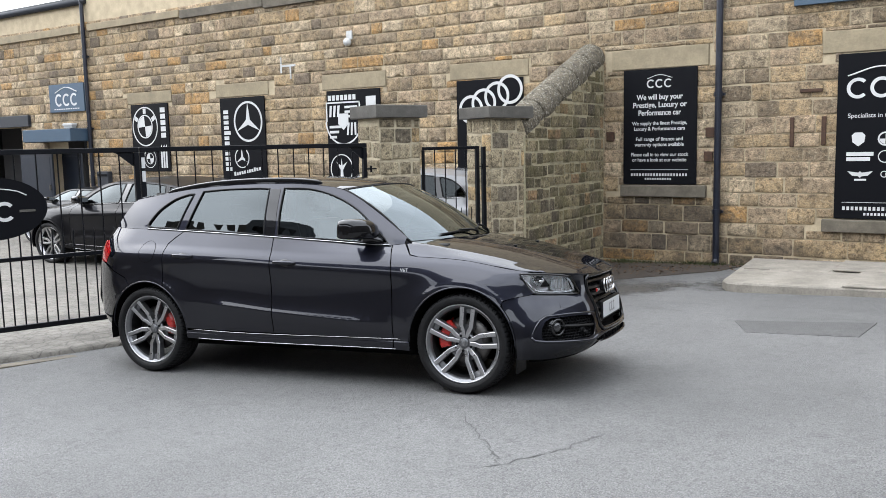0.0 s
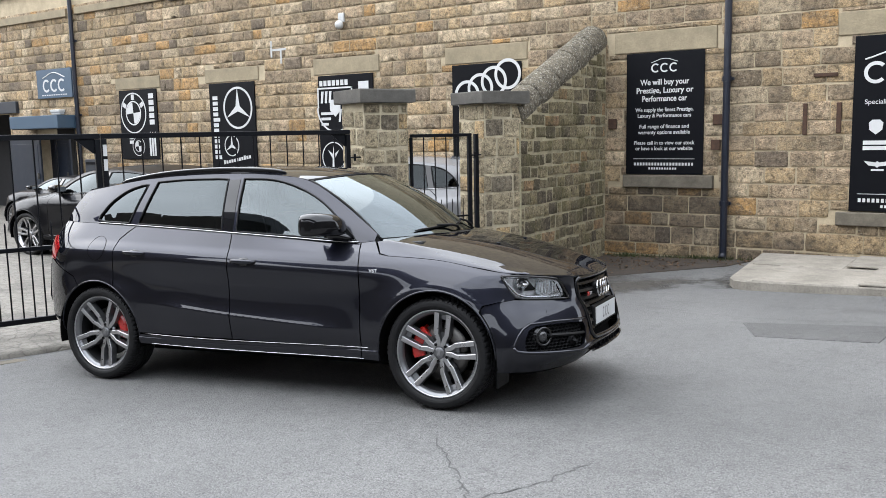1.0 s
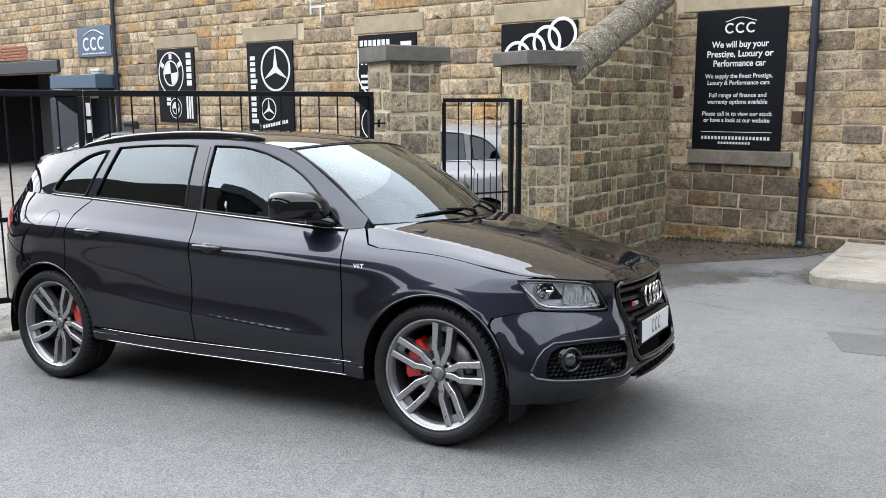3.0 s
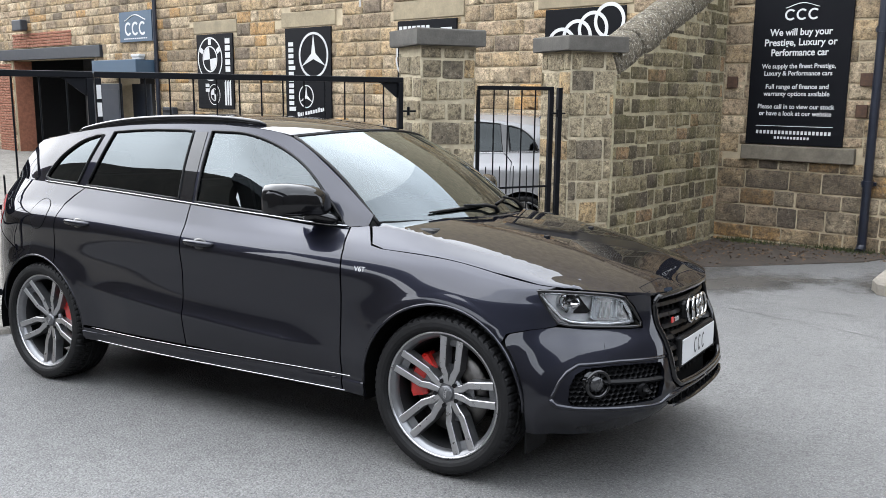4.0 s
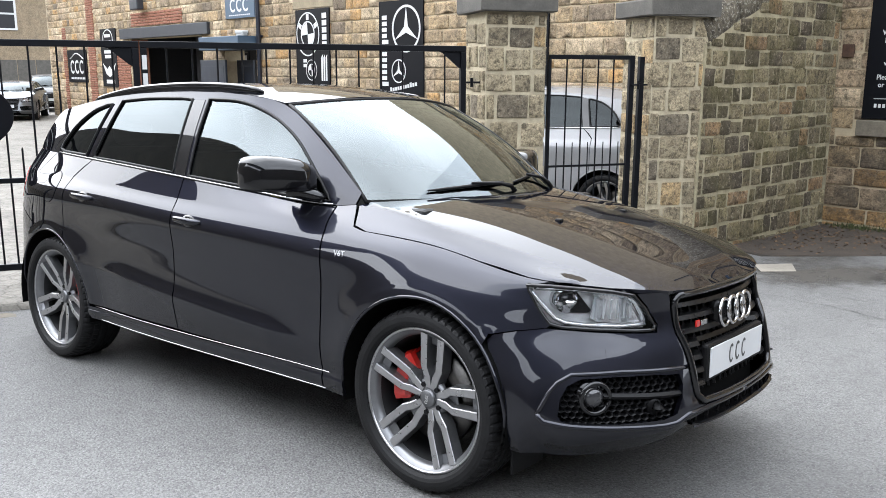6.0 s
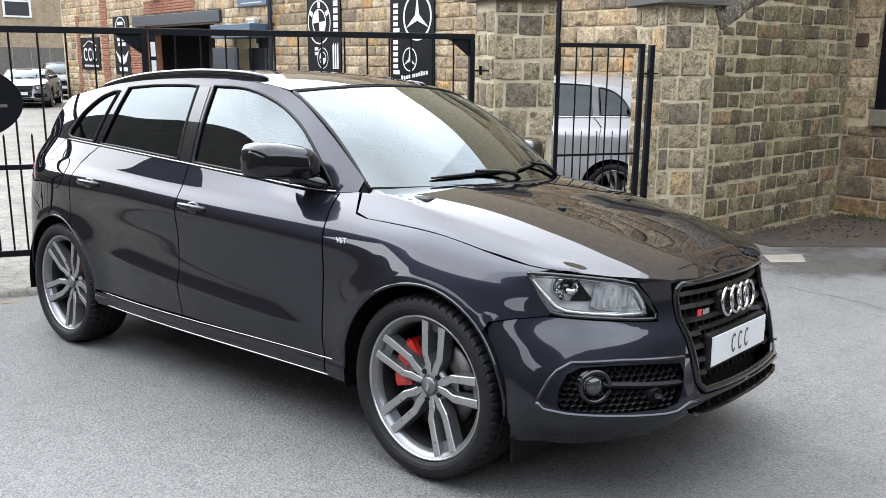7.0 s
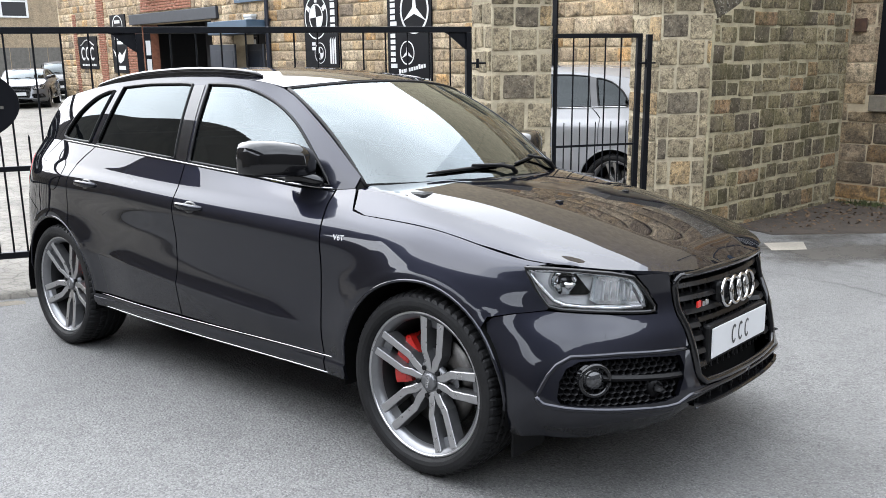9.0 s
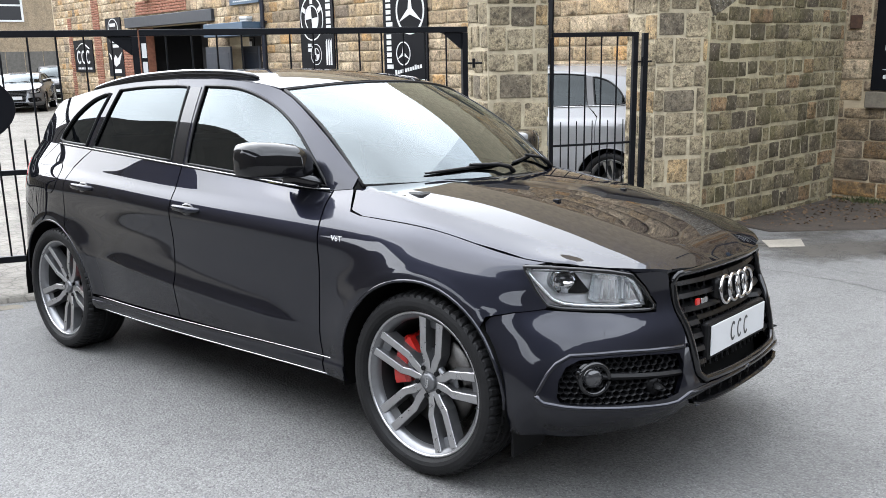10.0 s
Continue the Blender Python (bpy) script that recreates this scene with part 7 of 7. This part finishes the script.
# ---- wheels ----
def lathe(bm, prof, sides, y_axis=True, wave=None):
    """Turns (r, y) rows round the y axis."""
    rows = []
    for i in range(sides):
        t = 2 * math.pi * i / sides
        row = []
        for k, (r, y) in enumerate(prof):
            rr = r + (wave(i, k) if wave else 0.0)
            row.append(bm.verts.new((rr * math.cos(t), y, rr * math.sin(t))))
        rows.append(row)
    for i in range(sides):
        a, b = rows[i], rows[(i + 1) % sides]
        for k in range(len(prof) - 1):
            bm.faces.new((a[k], b[k], b[k + 1], a[k + 1]))
    bmesh.ops.recalc_face_normals(bm, faces=bm.faces)
    return bm


RT = 0.355
TYRE = [(0.278, -0.098), (0.284, -0.112), (0.292, -0.121), (0.305, -0.126), (0.322, -0.125), (0.335, -0.121), (0.344, -0.112), (0.3495, -0.1), (0.352, -0.088), (0.353, -0.07), (0.346, -0.066), (0.346, -0.058), (0.354, -0.054), (0.355, -0.03), (0.347, -0.026), (0.347, -0.016), (0.355, -0.012), (0.355, 0.012), (0.347, 0.016), (0.347, 0.026), (0.355, 0.03), (0.354, 0.054), (0.346, 0.058), (0.346, 0.066), (0.353, 0.07), (0.3495, 0.1), (0.335, 0.121), (0.305, 0.126), (0.27, 0.1)]


def tread(i, k):
    if 6 <= k <= 9 and i % 4 == 0:
        return -0.006
    if 12 <= k <= 13 and i % 4 == 2:
        return -0.004
    return 0.0


def wheel():
    root = empty("wheel")
    root.parent = car
    part("tyre", lathe(bmesh.new(), TYRE, 248, wave=tread), RUBBER, root, "black low-profile tyre")
    bm = lathe(bmesh.new(), [(0.27, -0.1), (0.272, -0.1045), (0.278, -0.106), (0.281, -0.102), (0.282, -0.09), (0.272, -0.088)], 96)
    part("rim_flange", bm, MACHINED, root, smooth=True)
    bm = lathe(bmesh.new(), [(0.246, -0.062), (0.25, -0.08), (0.256, -0.088), (0.265, -0.096), (0.2705, -0.1)], 96)
    part("rim_well", bm, ALLOY_GREY, root, "grey painted well of the rim", smooth=True)
    bm = lathe(bmesh.new(), [(0.2565, -0.079), (0.252, -0.07), (0.245, -0.05), (0.243, 0.0), (0.24, 0.09), (0.262, 0.1)], 72)
    part("rim_barrel", bm, DARK_BARREL, root, smooth=True)
    for k in range(5):
        turn = Matrix.Rotation(radians(72 * k), 4, "Y")
        bm = bmesh.new()
        for sgn in (-1, 1):
            # one leg of a twin arm: near the hub it splays, then runs straight out to the rim
            rows = [(0.04, 0.012, 0.014, -0.058), (0.088, 0.022, 0.0165, -0.066), (0.122, 0.037, 0.0155, -0.073), (0.19, 0.0395, 0.0155, -0.084), (0.258, 0.0415, 0.017, -0.096)]
            prev = None
            for r, o, w, y in rows:
                sec = [bm.verts.new(turn @ Vector(p)) for p in ((r, y + 0.002, sgn * o - w), (r, y, sgn * o - w * 0.8), (r, y, sgn * o + w * 0.8), (r, y + 0.002, sgn * o + w), (r, y + 0.05, sgn * o + w * 1.2), (r, y + 0.05, sgn * o - w * 1.2))]
                if prev:
                    for i in range(6):
                        f = bm.faces.new((prev[i], prev[(i + 1) % 6], sec[(i + 1) % 6], sec[i]))
                        f.material_index = 1 if i in (0, 1, 2) else 0
                prev = sec
        # the web that joins both legs, set back
        for r0, r1, w0, w1, y0, y1 in ((0.05, 0.13, 0.02, 0.035, -0.035, -0.04), (0.215, 0.258, 0.035, 0.038, -0.06, -0.075)):
            vs = [bm.verts.new(turn @ Vector(p)) for p in ((r0, y0, -w0), (r1, y1, -w1), (r1, y1, w1), (r0, y0, w0))]
            bm.faces.new(vs)
        bmesh.ops.recalc_face_normals(bm, faces=bm.faces)
        arm = part("spoke", bm, ALLOY_GREY, root, "twin-leg alloy spoke, grey with a machined face")
        arm.data.materials.append(MACHINED)
    bm = lathe(bmesh.new(), [(0.0005, -0.07), (0.03, -0.0695), (0.034, -0.066), (0.036, -0.055)], 32)
    cap = part("hub_cap", bm, ALLOY_GREY, root, smooth=True)
    for k in range(4):
        bm = bmesh.new()
        add_ring(bm, -0.0135 + 0.009 * k, 0.0, 0.0075, 0.0055, -0.0712, -0.0695, 14)
        part("cap_ring", bm, CHROME, cap)
    bm = lathe(bmesh.new(), [(0.033, -0.056), (0.06, -0.054), (0.075, -0.05), (0.08, -0.03)], 40)
    part("hub", bm, ALLOY_GREY, root, smooth=True)
    for k in range(5):
        t = radians(72 * k + 36)
        bm = bmesh.new()
        add_rod(bm, (0.056 * math.cos(t), -0.064, 0.056 * math.sin(t)), (0.056 * math.cos(t), -0.045, 0.056 * math.sin(t)), 0.0095, 12)
        part("wheel_bolt", bm, TRIM_BLACK, root)
    return root


def brake(parent, at_angle, ax):
    bm = lathe(bmesh.new(), [(0.07, 0.0), (0.075, -0.012), (0.1, -0.012), (0.182, -0.012), (0.184, 0.012), (0.1, 0.014)], 56)
    part("brake_disc", bm, DISC_STEEL, parent, smooth=True)
    bm = bmesh.new()
    prev = None
    for k in range(13):
        t = radians(at_angle - 34 + 68 * k / 12)
        taper = 1.0 if 0 < k < 12 else 0.9
        sec = [bm.verts.new((r * math.cos(t), y, r * math.sin(t))) for r, y in ((0.118, -0.03), (0.135, -0.044 * taper), (0.19, -0.046 * taper), (0.206 * taper + 0.02 * (1 - taper), -0.03), (0.206, 0.03), (0.118, 0.03))]
        if prev:
            for i in range(6):
                bm.faces.new((prev[i], prev[(i + 1) % 6], sec[(i + 1) % 6], sec[i]))
        else:
            bm.faces.new(sec)
        prev = sec
    bm.faces.new(prev)
    bmesh.ops.recalc_face_normals(bm, faces=bm.faces)
    part("brake_caliper", bm, RED_PAINT, parent, "red brake caliper")


first = wheel()
HUBS = [(0.0, -0.776, 0.355, 80), (-2.807, -0.776, 0.355, 58), (0.0, 0.776, 0.355, 100), (-2.807, 0.776, 0.355, 30)]
for n, (x, y, z, a) in enumerate(HUBS):
    m = Matrix.Translation((x, y, z)) @ (Matrix.Rotation(radians(180), 4, "Z") if y > 0 else Matrix.Identity(4)) @ Matrix.Rotation(radians(-a), 4, "Y")
    w = first if n == 0 else copy_thing(first, m)
    w.matrix_basis = m
    hub = empty("brake")
    hub.parent = car
    hub.matrix_basis = Matrix.Translation((x, y, z)) @ (Matrix.Rotation(radians(180), 4, "Z") if y > 0 else Matrix.Identity(4))
    brake(hub, 160 if x > -1 else 20, x)


# ---- the other cars in the yard ----
def parked(name, label, front_axle, heading, scale, body, drop=(), alloy=None, low=1.0):
    """Another car of the same build, other proportions and paint."""
    x, y = front_axle
    z = ground_z(x, y) + (0.035 if x < -3 else 0.0)
    twin = copy_thing(car, Matrix.Translation((x, y, z)) @ Matrix.Rotation(radians(heading), 4, "Z"))
    twin.name = name
    twin.scale = scale
    for ob in list(twin.children_recursive):
        kind = ob.name.split(".")[0]
        if kind in drop:
            bpy.data.objects.remove(ob)
            continue
        if ob.type == "MESH":
            rolling = ob.parent and ob.parent.name.split(".")[0] in ("wheel", "brake", "hub_cap")
            if low < 1.0 and not rolling and kind not in ("wheel_liner", "number_plate"):
                # a lower cabin that falls towards the tail
                ob.data = ob.data.copy()
                for v in ob.data.vertices:
                    if v.co.z > 0.95:
                        tail = clamp((-2.0 - v.co.x) / 1.5, 0, 1)
                        v.co.z = 0.95 + (v.co.z - 0.95) * (low - 0.18 * tail)
            for slot in ob.material_slots:
                if slot.material in (CLEAR_GLASS, PRIVACY_GLASS):
                    slot.link = "OBJECT"
                    slot.material = FAR_GLASS
                if alloy and slot.material == ALLOY_GREY:
                    slot.link = "OBJECT"
                    slot.material = alloy
                if slot.material in (PAINT, RED_PAINT):
                    slot.link = "OBJECT"
                    slot.material = body if kind != "brake_caliper" else TRIM_BLACK
    return tagged(twin, label, "car", "cars parked in the yard")


FAR_GLASS = glass("dark_car_glass", (0.05, 0.055, 0.06), 0.0, 1.3)
LEAVE = ("emblem_ring", "model_badge", "wing_badge", "plate_mark", "cap_ring", "emblem_base")
WHITE_PAINT = paint("white_paint", (0.165, 0.168, 0.174), 0.0, 0.35)
BLACK_PAINT = paint("black_paint", (0.0025, 0.0025, 0.0035), 0.0, 0.4)
BLACK_PAINT.node_tree.nodes["Principled BSDF"].inputs["Coat Weight"].default_value = 0.28
SILVER_PAINT = paint("silver_paint", (0.11, 0.114, 0.12), 0.6, 0.32)
suv = parked("white_suv", "white SUV with dark windows parked behind the pillars", (-6.45, 5.65), 188, (1.05, 1.0, 1.01), WHITE_PAINT, LEAVE + ("roof_rail", "rail_foot"))
parked("black_suv", "black SUV with bright multi-spoke wheels parked in the yard", (-10.93, 4.55), 180, (1.25, 1.08, 1.02), BLACK_PAINT, LEAVE + ("roof_rail", "rail_foot"), MACHINED, 0.8)
parked("white_hatchback", "low white car parked inside the gate", (-8.05, 4.0), 184, (0.86, 0.86, 0.8), WHITE_PAINT, LEAVE + ("roof_rail", "rail_foot"))
parked("black_saloon", "black saloon parked by the office door", (-14.6, 6.3), 178, (1.0, 0.95, 0.92), BLACK_PAINT, LEAVE + ("roof_rail", "rail_foot"), None, 0.6)
parked("silver_coupe", "silver car with a dark roof parked at the far end", (-30.2, 6.0), -22, (1.0, 1.0, 0.95), SILVER_PAINT, LEAVE + ("roof_rail", "rail_foot"), None, 0.7)
parked("dark_saloon", "dark saloon parked beside the silver car", (-36.0, 9.0), -15, (1.0, 1.0, 0.95), BLACK_PAINT, LEAVE + ("roof_rail", "rail_foot"))
# the SUV's side glass runs on behind its dark rear pillar
panel("pillar_cover", [(-2.36, 1.484), (-2.408, 1.33), (-2.46, 1.172), (-2.56, 1.178), (-2.51, 1.33), (-2.445, 1.47)], (0.03, 0.05), upper_point, GLOSS_BLACK, suv, inset=-0.004, rim=0.004, mirror=True)


# ---- the stones of the walls, one by one ----
def stone_shape(rng):
    """A rough block of unit width and height: rounded rim, proud uneven face. Local -y is out."""
    ring_n = []
    for cx, cz in ((0.5, 0.5), (-0.5, 0.5), (-0.5, -0.5), (0.5, -0.5)):
        cut = rng.uniform(0.015, 0.06)
        sx, sz = (1 if cx > 0 else -1), (1 if cz > 0 else -1)
        a = (cx, cz - sz * cut * 1.4)
        b = (cx - sx * cut, cz)
        mid = (cx + rng.uniform(-0.03, 0.0) * sx - sx * cut * 0.3, cz - sz * cut * 0.3)
        ring_n += [a, mid, b] if sx * sz > 0 else [b, mid, a]
    pts = []
    k = len(ring_n)
    for i in range(k):
        pts.append(ring_n[i])
        if i % 3 == 2:
            j = (i + 1) % k
            pts.append(((ring_n[i][0] + ring_n[j][0]) / 2 + rng.uniform(-0.012, 0.012), (ring_n[i][1] + ring_n[j][1]) / 2 + rng.uniform(-0.02, 0.02)))
    verts, faces = [], []
    m = len(pts)
    for x, z in pts:
        verts.append((x, 1.0, z))
    for x, z in pts:
        verts.append((x, -0.05 + rng.uniform(-0.12, 0.16), z))
    for x, z in pts:
        verts.append((x * (0.955 + rng.uniform(-0.02, 0.01)), -0.34 + rng.uniform(-0.12, 0.12), z * (0.925 + rng.uniform(-0.03, 0.02))))
    for x, z in pts:
        verts.append((x * 0.5, -0.4 + rng.uniform(-0.1, 0.1), z * 0.5))
    verts.append((0.0, -0.4 + rng.uniform(-0.08, 0.08), 0.0))
    for r in range(3):
        for i in range(m):
            j = (i + 1) % m
            faces.append((r * m + i, r * m + j, (r + 1) * m + j, (r + 1) * m + i))
    for i in range(m):
        faces.append((3 * m + i, 3 * m + (i + 1) % m, 4 * m))
    return np.array(verts), faces


STONES = [stone_shape(random.Random(100 + k)) for k in range(14)]


def stone_data(material, tag):
    out = []
    for vs, fs in STONES:
        me = bpy.data.meshes.new("stone_" + tag)
        me.from_pydata([tuple(v) for v in vs], [], fs)
        me.materials.append(material)
        me.shade_smooth()
        out.append(me)
    return out


def courses(x0, x1, z0, z1, rng, h_range, w_range):
    """Rows of stones as (x, z, width, height), each row of one height, the joints broken."""
    z = z0
    while z < z1 - 0.08:
        h = min(rng.uniform(*h_range), z1 - z)
        x = x0 - rng.uniform(0, w_range[0])
        while x < x1:
            w = rng.uniform(*w_range) * (1.35 if rng.random() < 0.12 else 1.0)
            a, b = max(x, x0), min(x + w, x1)
            if b - a > 0.06:
                yield (a + b) / 2, z + h / 2, b - a, h
            x += w
        z += h


def lay(owner, meshes, m, x, z, w, h, joint, depth, name="stone", loose=0.0):
    r = random.Random(int((x * 7919 + z * 104729) * 1000))
    if loose:
        m = m @ Matrix.Translation((r.uniform(-1, 1) * loose * 0.3, 0, r.uniform(-1, 1) * loose * 0.4))
        w, h = w + r.uniform(-1, 0.7) * loose, h + r.uniform(-1, 0.7) * loose
        depth *= r.uniform(0.6, 1.4)
    ob = new(name, meshes[int((x * 7919 + z * 104729) * 1000) % len(meshes)])
    ob.parent = owner
    ob.matrix_local = m @ Matrix.Translation((x, 0, z)) @ Matrix.Rotation(r.uniform(-1, 1) * loose * 1.2, 4, "Y") @ Matrix.Diagonal((w - joint, depth, h - joint, 1))
    return ob


def clear_of(x, z, w, h, boxes):
    return all(x + w / 2 <= a or x - w / 2 >= b or z + h / 2 <= lo or z - h / 2 >= hi for a, b, lo, hi in boxes)


def trim(items, boxes):
    """Leaves out or shortens stones that a dressed stone or opening takes the place of."""
    for x, z, w, h in items:
        a, b, lo, hi = x - w / 2, x + w / 2, z - h / 2, z + h / 2
        ok = True
        for p, q, r, s in boxes:
            if a < q and b > p and lo < s and hi > r:
                cuts = [(p - a, "b", p), (b - q, "a", q), (r - lo, "hi", r), (hi - s, "lo", s)]
                best = max(cuts, key=lambda c: c[0] / (w if c[1] in "ab" else h))
                if best[0] < 0.05:
                    ok = False
                    break
                if best[1] == "b":
                    b = best[2]
                elif best[1] == "a":
                    a = best[2]
                elif best[1] == "hi":
                    hi = best[2]
                else:
                    lo = best[2]
        if ok and b - a > 0.05 and hi - lo > 0.05:
            yield (a + b) / 2, (lo + hi) / 2, b - a, hi - lo


def joined(name, items, material, m, owner, joint, depth, label, rng):
    verts, faces = [], []
    base = 0
    for x, z, w, h in items:
        vs, fs = STONES[rng.randrange(len(STONES))]
        v = vs * (w - joint, depth * rng.uniform(0.7, 1.2), h - joint) + (x, 0, z)
        verts.append(v)
        faces += [tuple(i + base for i in f) for f in fs]
        base += len(vs)
    me = bpy.data.meshes.new(name)
    me.from_pydata([tuple(v) for v in np.concatenate(verts)], [], faces)
    me.materials.append(material)
    me.shade_smooth()
    ob = new(name, me)
    ob.parent = owner
    ob.matrix_local = m
    return tagged(ob, label, kind="stuff")


def wall_stones():
    rng = random.Random(21)
    boxes = [(-2.34, -0.8, 2.86, 3.17), (-2.18, -0.81, 0.87, 1.055), (0.78, 2.6, 2.9, 3.2), (0.84, 2.6, 0.42, 0.6), (-5.45, -3.85, 2.89, 3.17), (-8.5, -6.9, 2.87, 3.17), (-11.6, -10.0, 2.87, 3.15), (-14.7, -13.1, 2.86, 3.12),
             (-2.1, -1.0, 1.1, 2.82), (1.05, 2.3, 0.65, 2.85), (-24.4, -19.35, -1, 2.46), (-18.1, -16.45, -1, 2.05), (-25.05, -18.87, 2.46, 2.76)]
    items = list(trim(courses(-32.5, 6.9, -0.35, 5.0, rng, (0.18, 0.26), (0.24, 0.56)), boxes))
    near = [q for q in items if -2.9 < q[0] < 3.6 and -0.3 < q[1] < 3.9]
    near.sort(key=lambda q: abs(q[0] + 0.4) + 0.4 * abs(q[1] - 1.2))
    near = near[:300]
    chosen = set(near)
    meshes = stone_data(STONE_PIECE, "wall")
    m = Matrix.Translation((0, WALL_Y + 0.008, 0))
    for q in near:
        lay(wall_main, meshes, m, *q, 0.016, 0.036, loose=0.014)
    joined("stonework", [q for q in items if q not in chosen], STONE_JOINED, m, wall_main, 0.016, 0.036, "", rng)
    # red brick repairs round the doorway
    bricks = [q for x0, x1, z0, z1 in ((-25.6, -24.45, -0.2, 2.4), (-24.2, -20.5, 2.8, 3.25), (-28.2, -27.5, -0.2, 4.2), (-30.9, -30.5, -0.2, 3.0)) for q in courses(x0, x1, z0, z1, rng, (0.075, 0.08), (0.2, 0.225))]
    joined("brickwork", bricks, RED_BRICK, Matrix.Translation((0, WALL_Y - 0.014, 0)), wall_main, 0.012, 0.02, "", rng)


def pier_stones(root, seed):
    meshes = stone_data(PIER_STONE, "pier")
    rng = random.Random(seed)
    for turn, dx, dy in ((0, 0, 0), (90, 0.58, 0), (180, 0.58, 0.58), (270, 0, 0.58)):
        m = Matrix.Translation((dx, dy, 0)) @ Matrix.Rotation(radians(turn), 4, "Z") @ Matrix.Translation((0, 0.004, 0))
        for q in courses(0.0, 0.58, -0.14, 2.125, rng, (0.19, 0.25), (0.16, 0.34)):
            lay(root, meshes, m, *q, 0.024, 0.034, loose=0.022)


def buttress_stones():
    meshes = stone_data(BUTT_STONE, "buttress")
    rng = random.Random(8)
    m = Matrix.Rotation(radians(90), 4, "Z") @ Matrix.Translation((0, 0.004, 0))
    for x, z, w, h in courses(0.0, 2.74, -0.32, 3.2, rng, (0.15, 0.21), (0.14, 0.31)):
        top = 1.88 + (x - w / 2) * 0.428
        if z + h / 2 > top:
            h = top - (z - h / 2)
            if h < 0.07:
                continue
            z = top - h / 2
        lay(BUTTRESS, meshes, m, x, z, w, h, 0.022, 0.036, loose=0.026)


wall_stones()
pier_stones(PILLAR_A, 1)
pier_stones(PILLAR_B, 2)
buttress_stones()
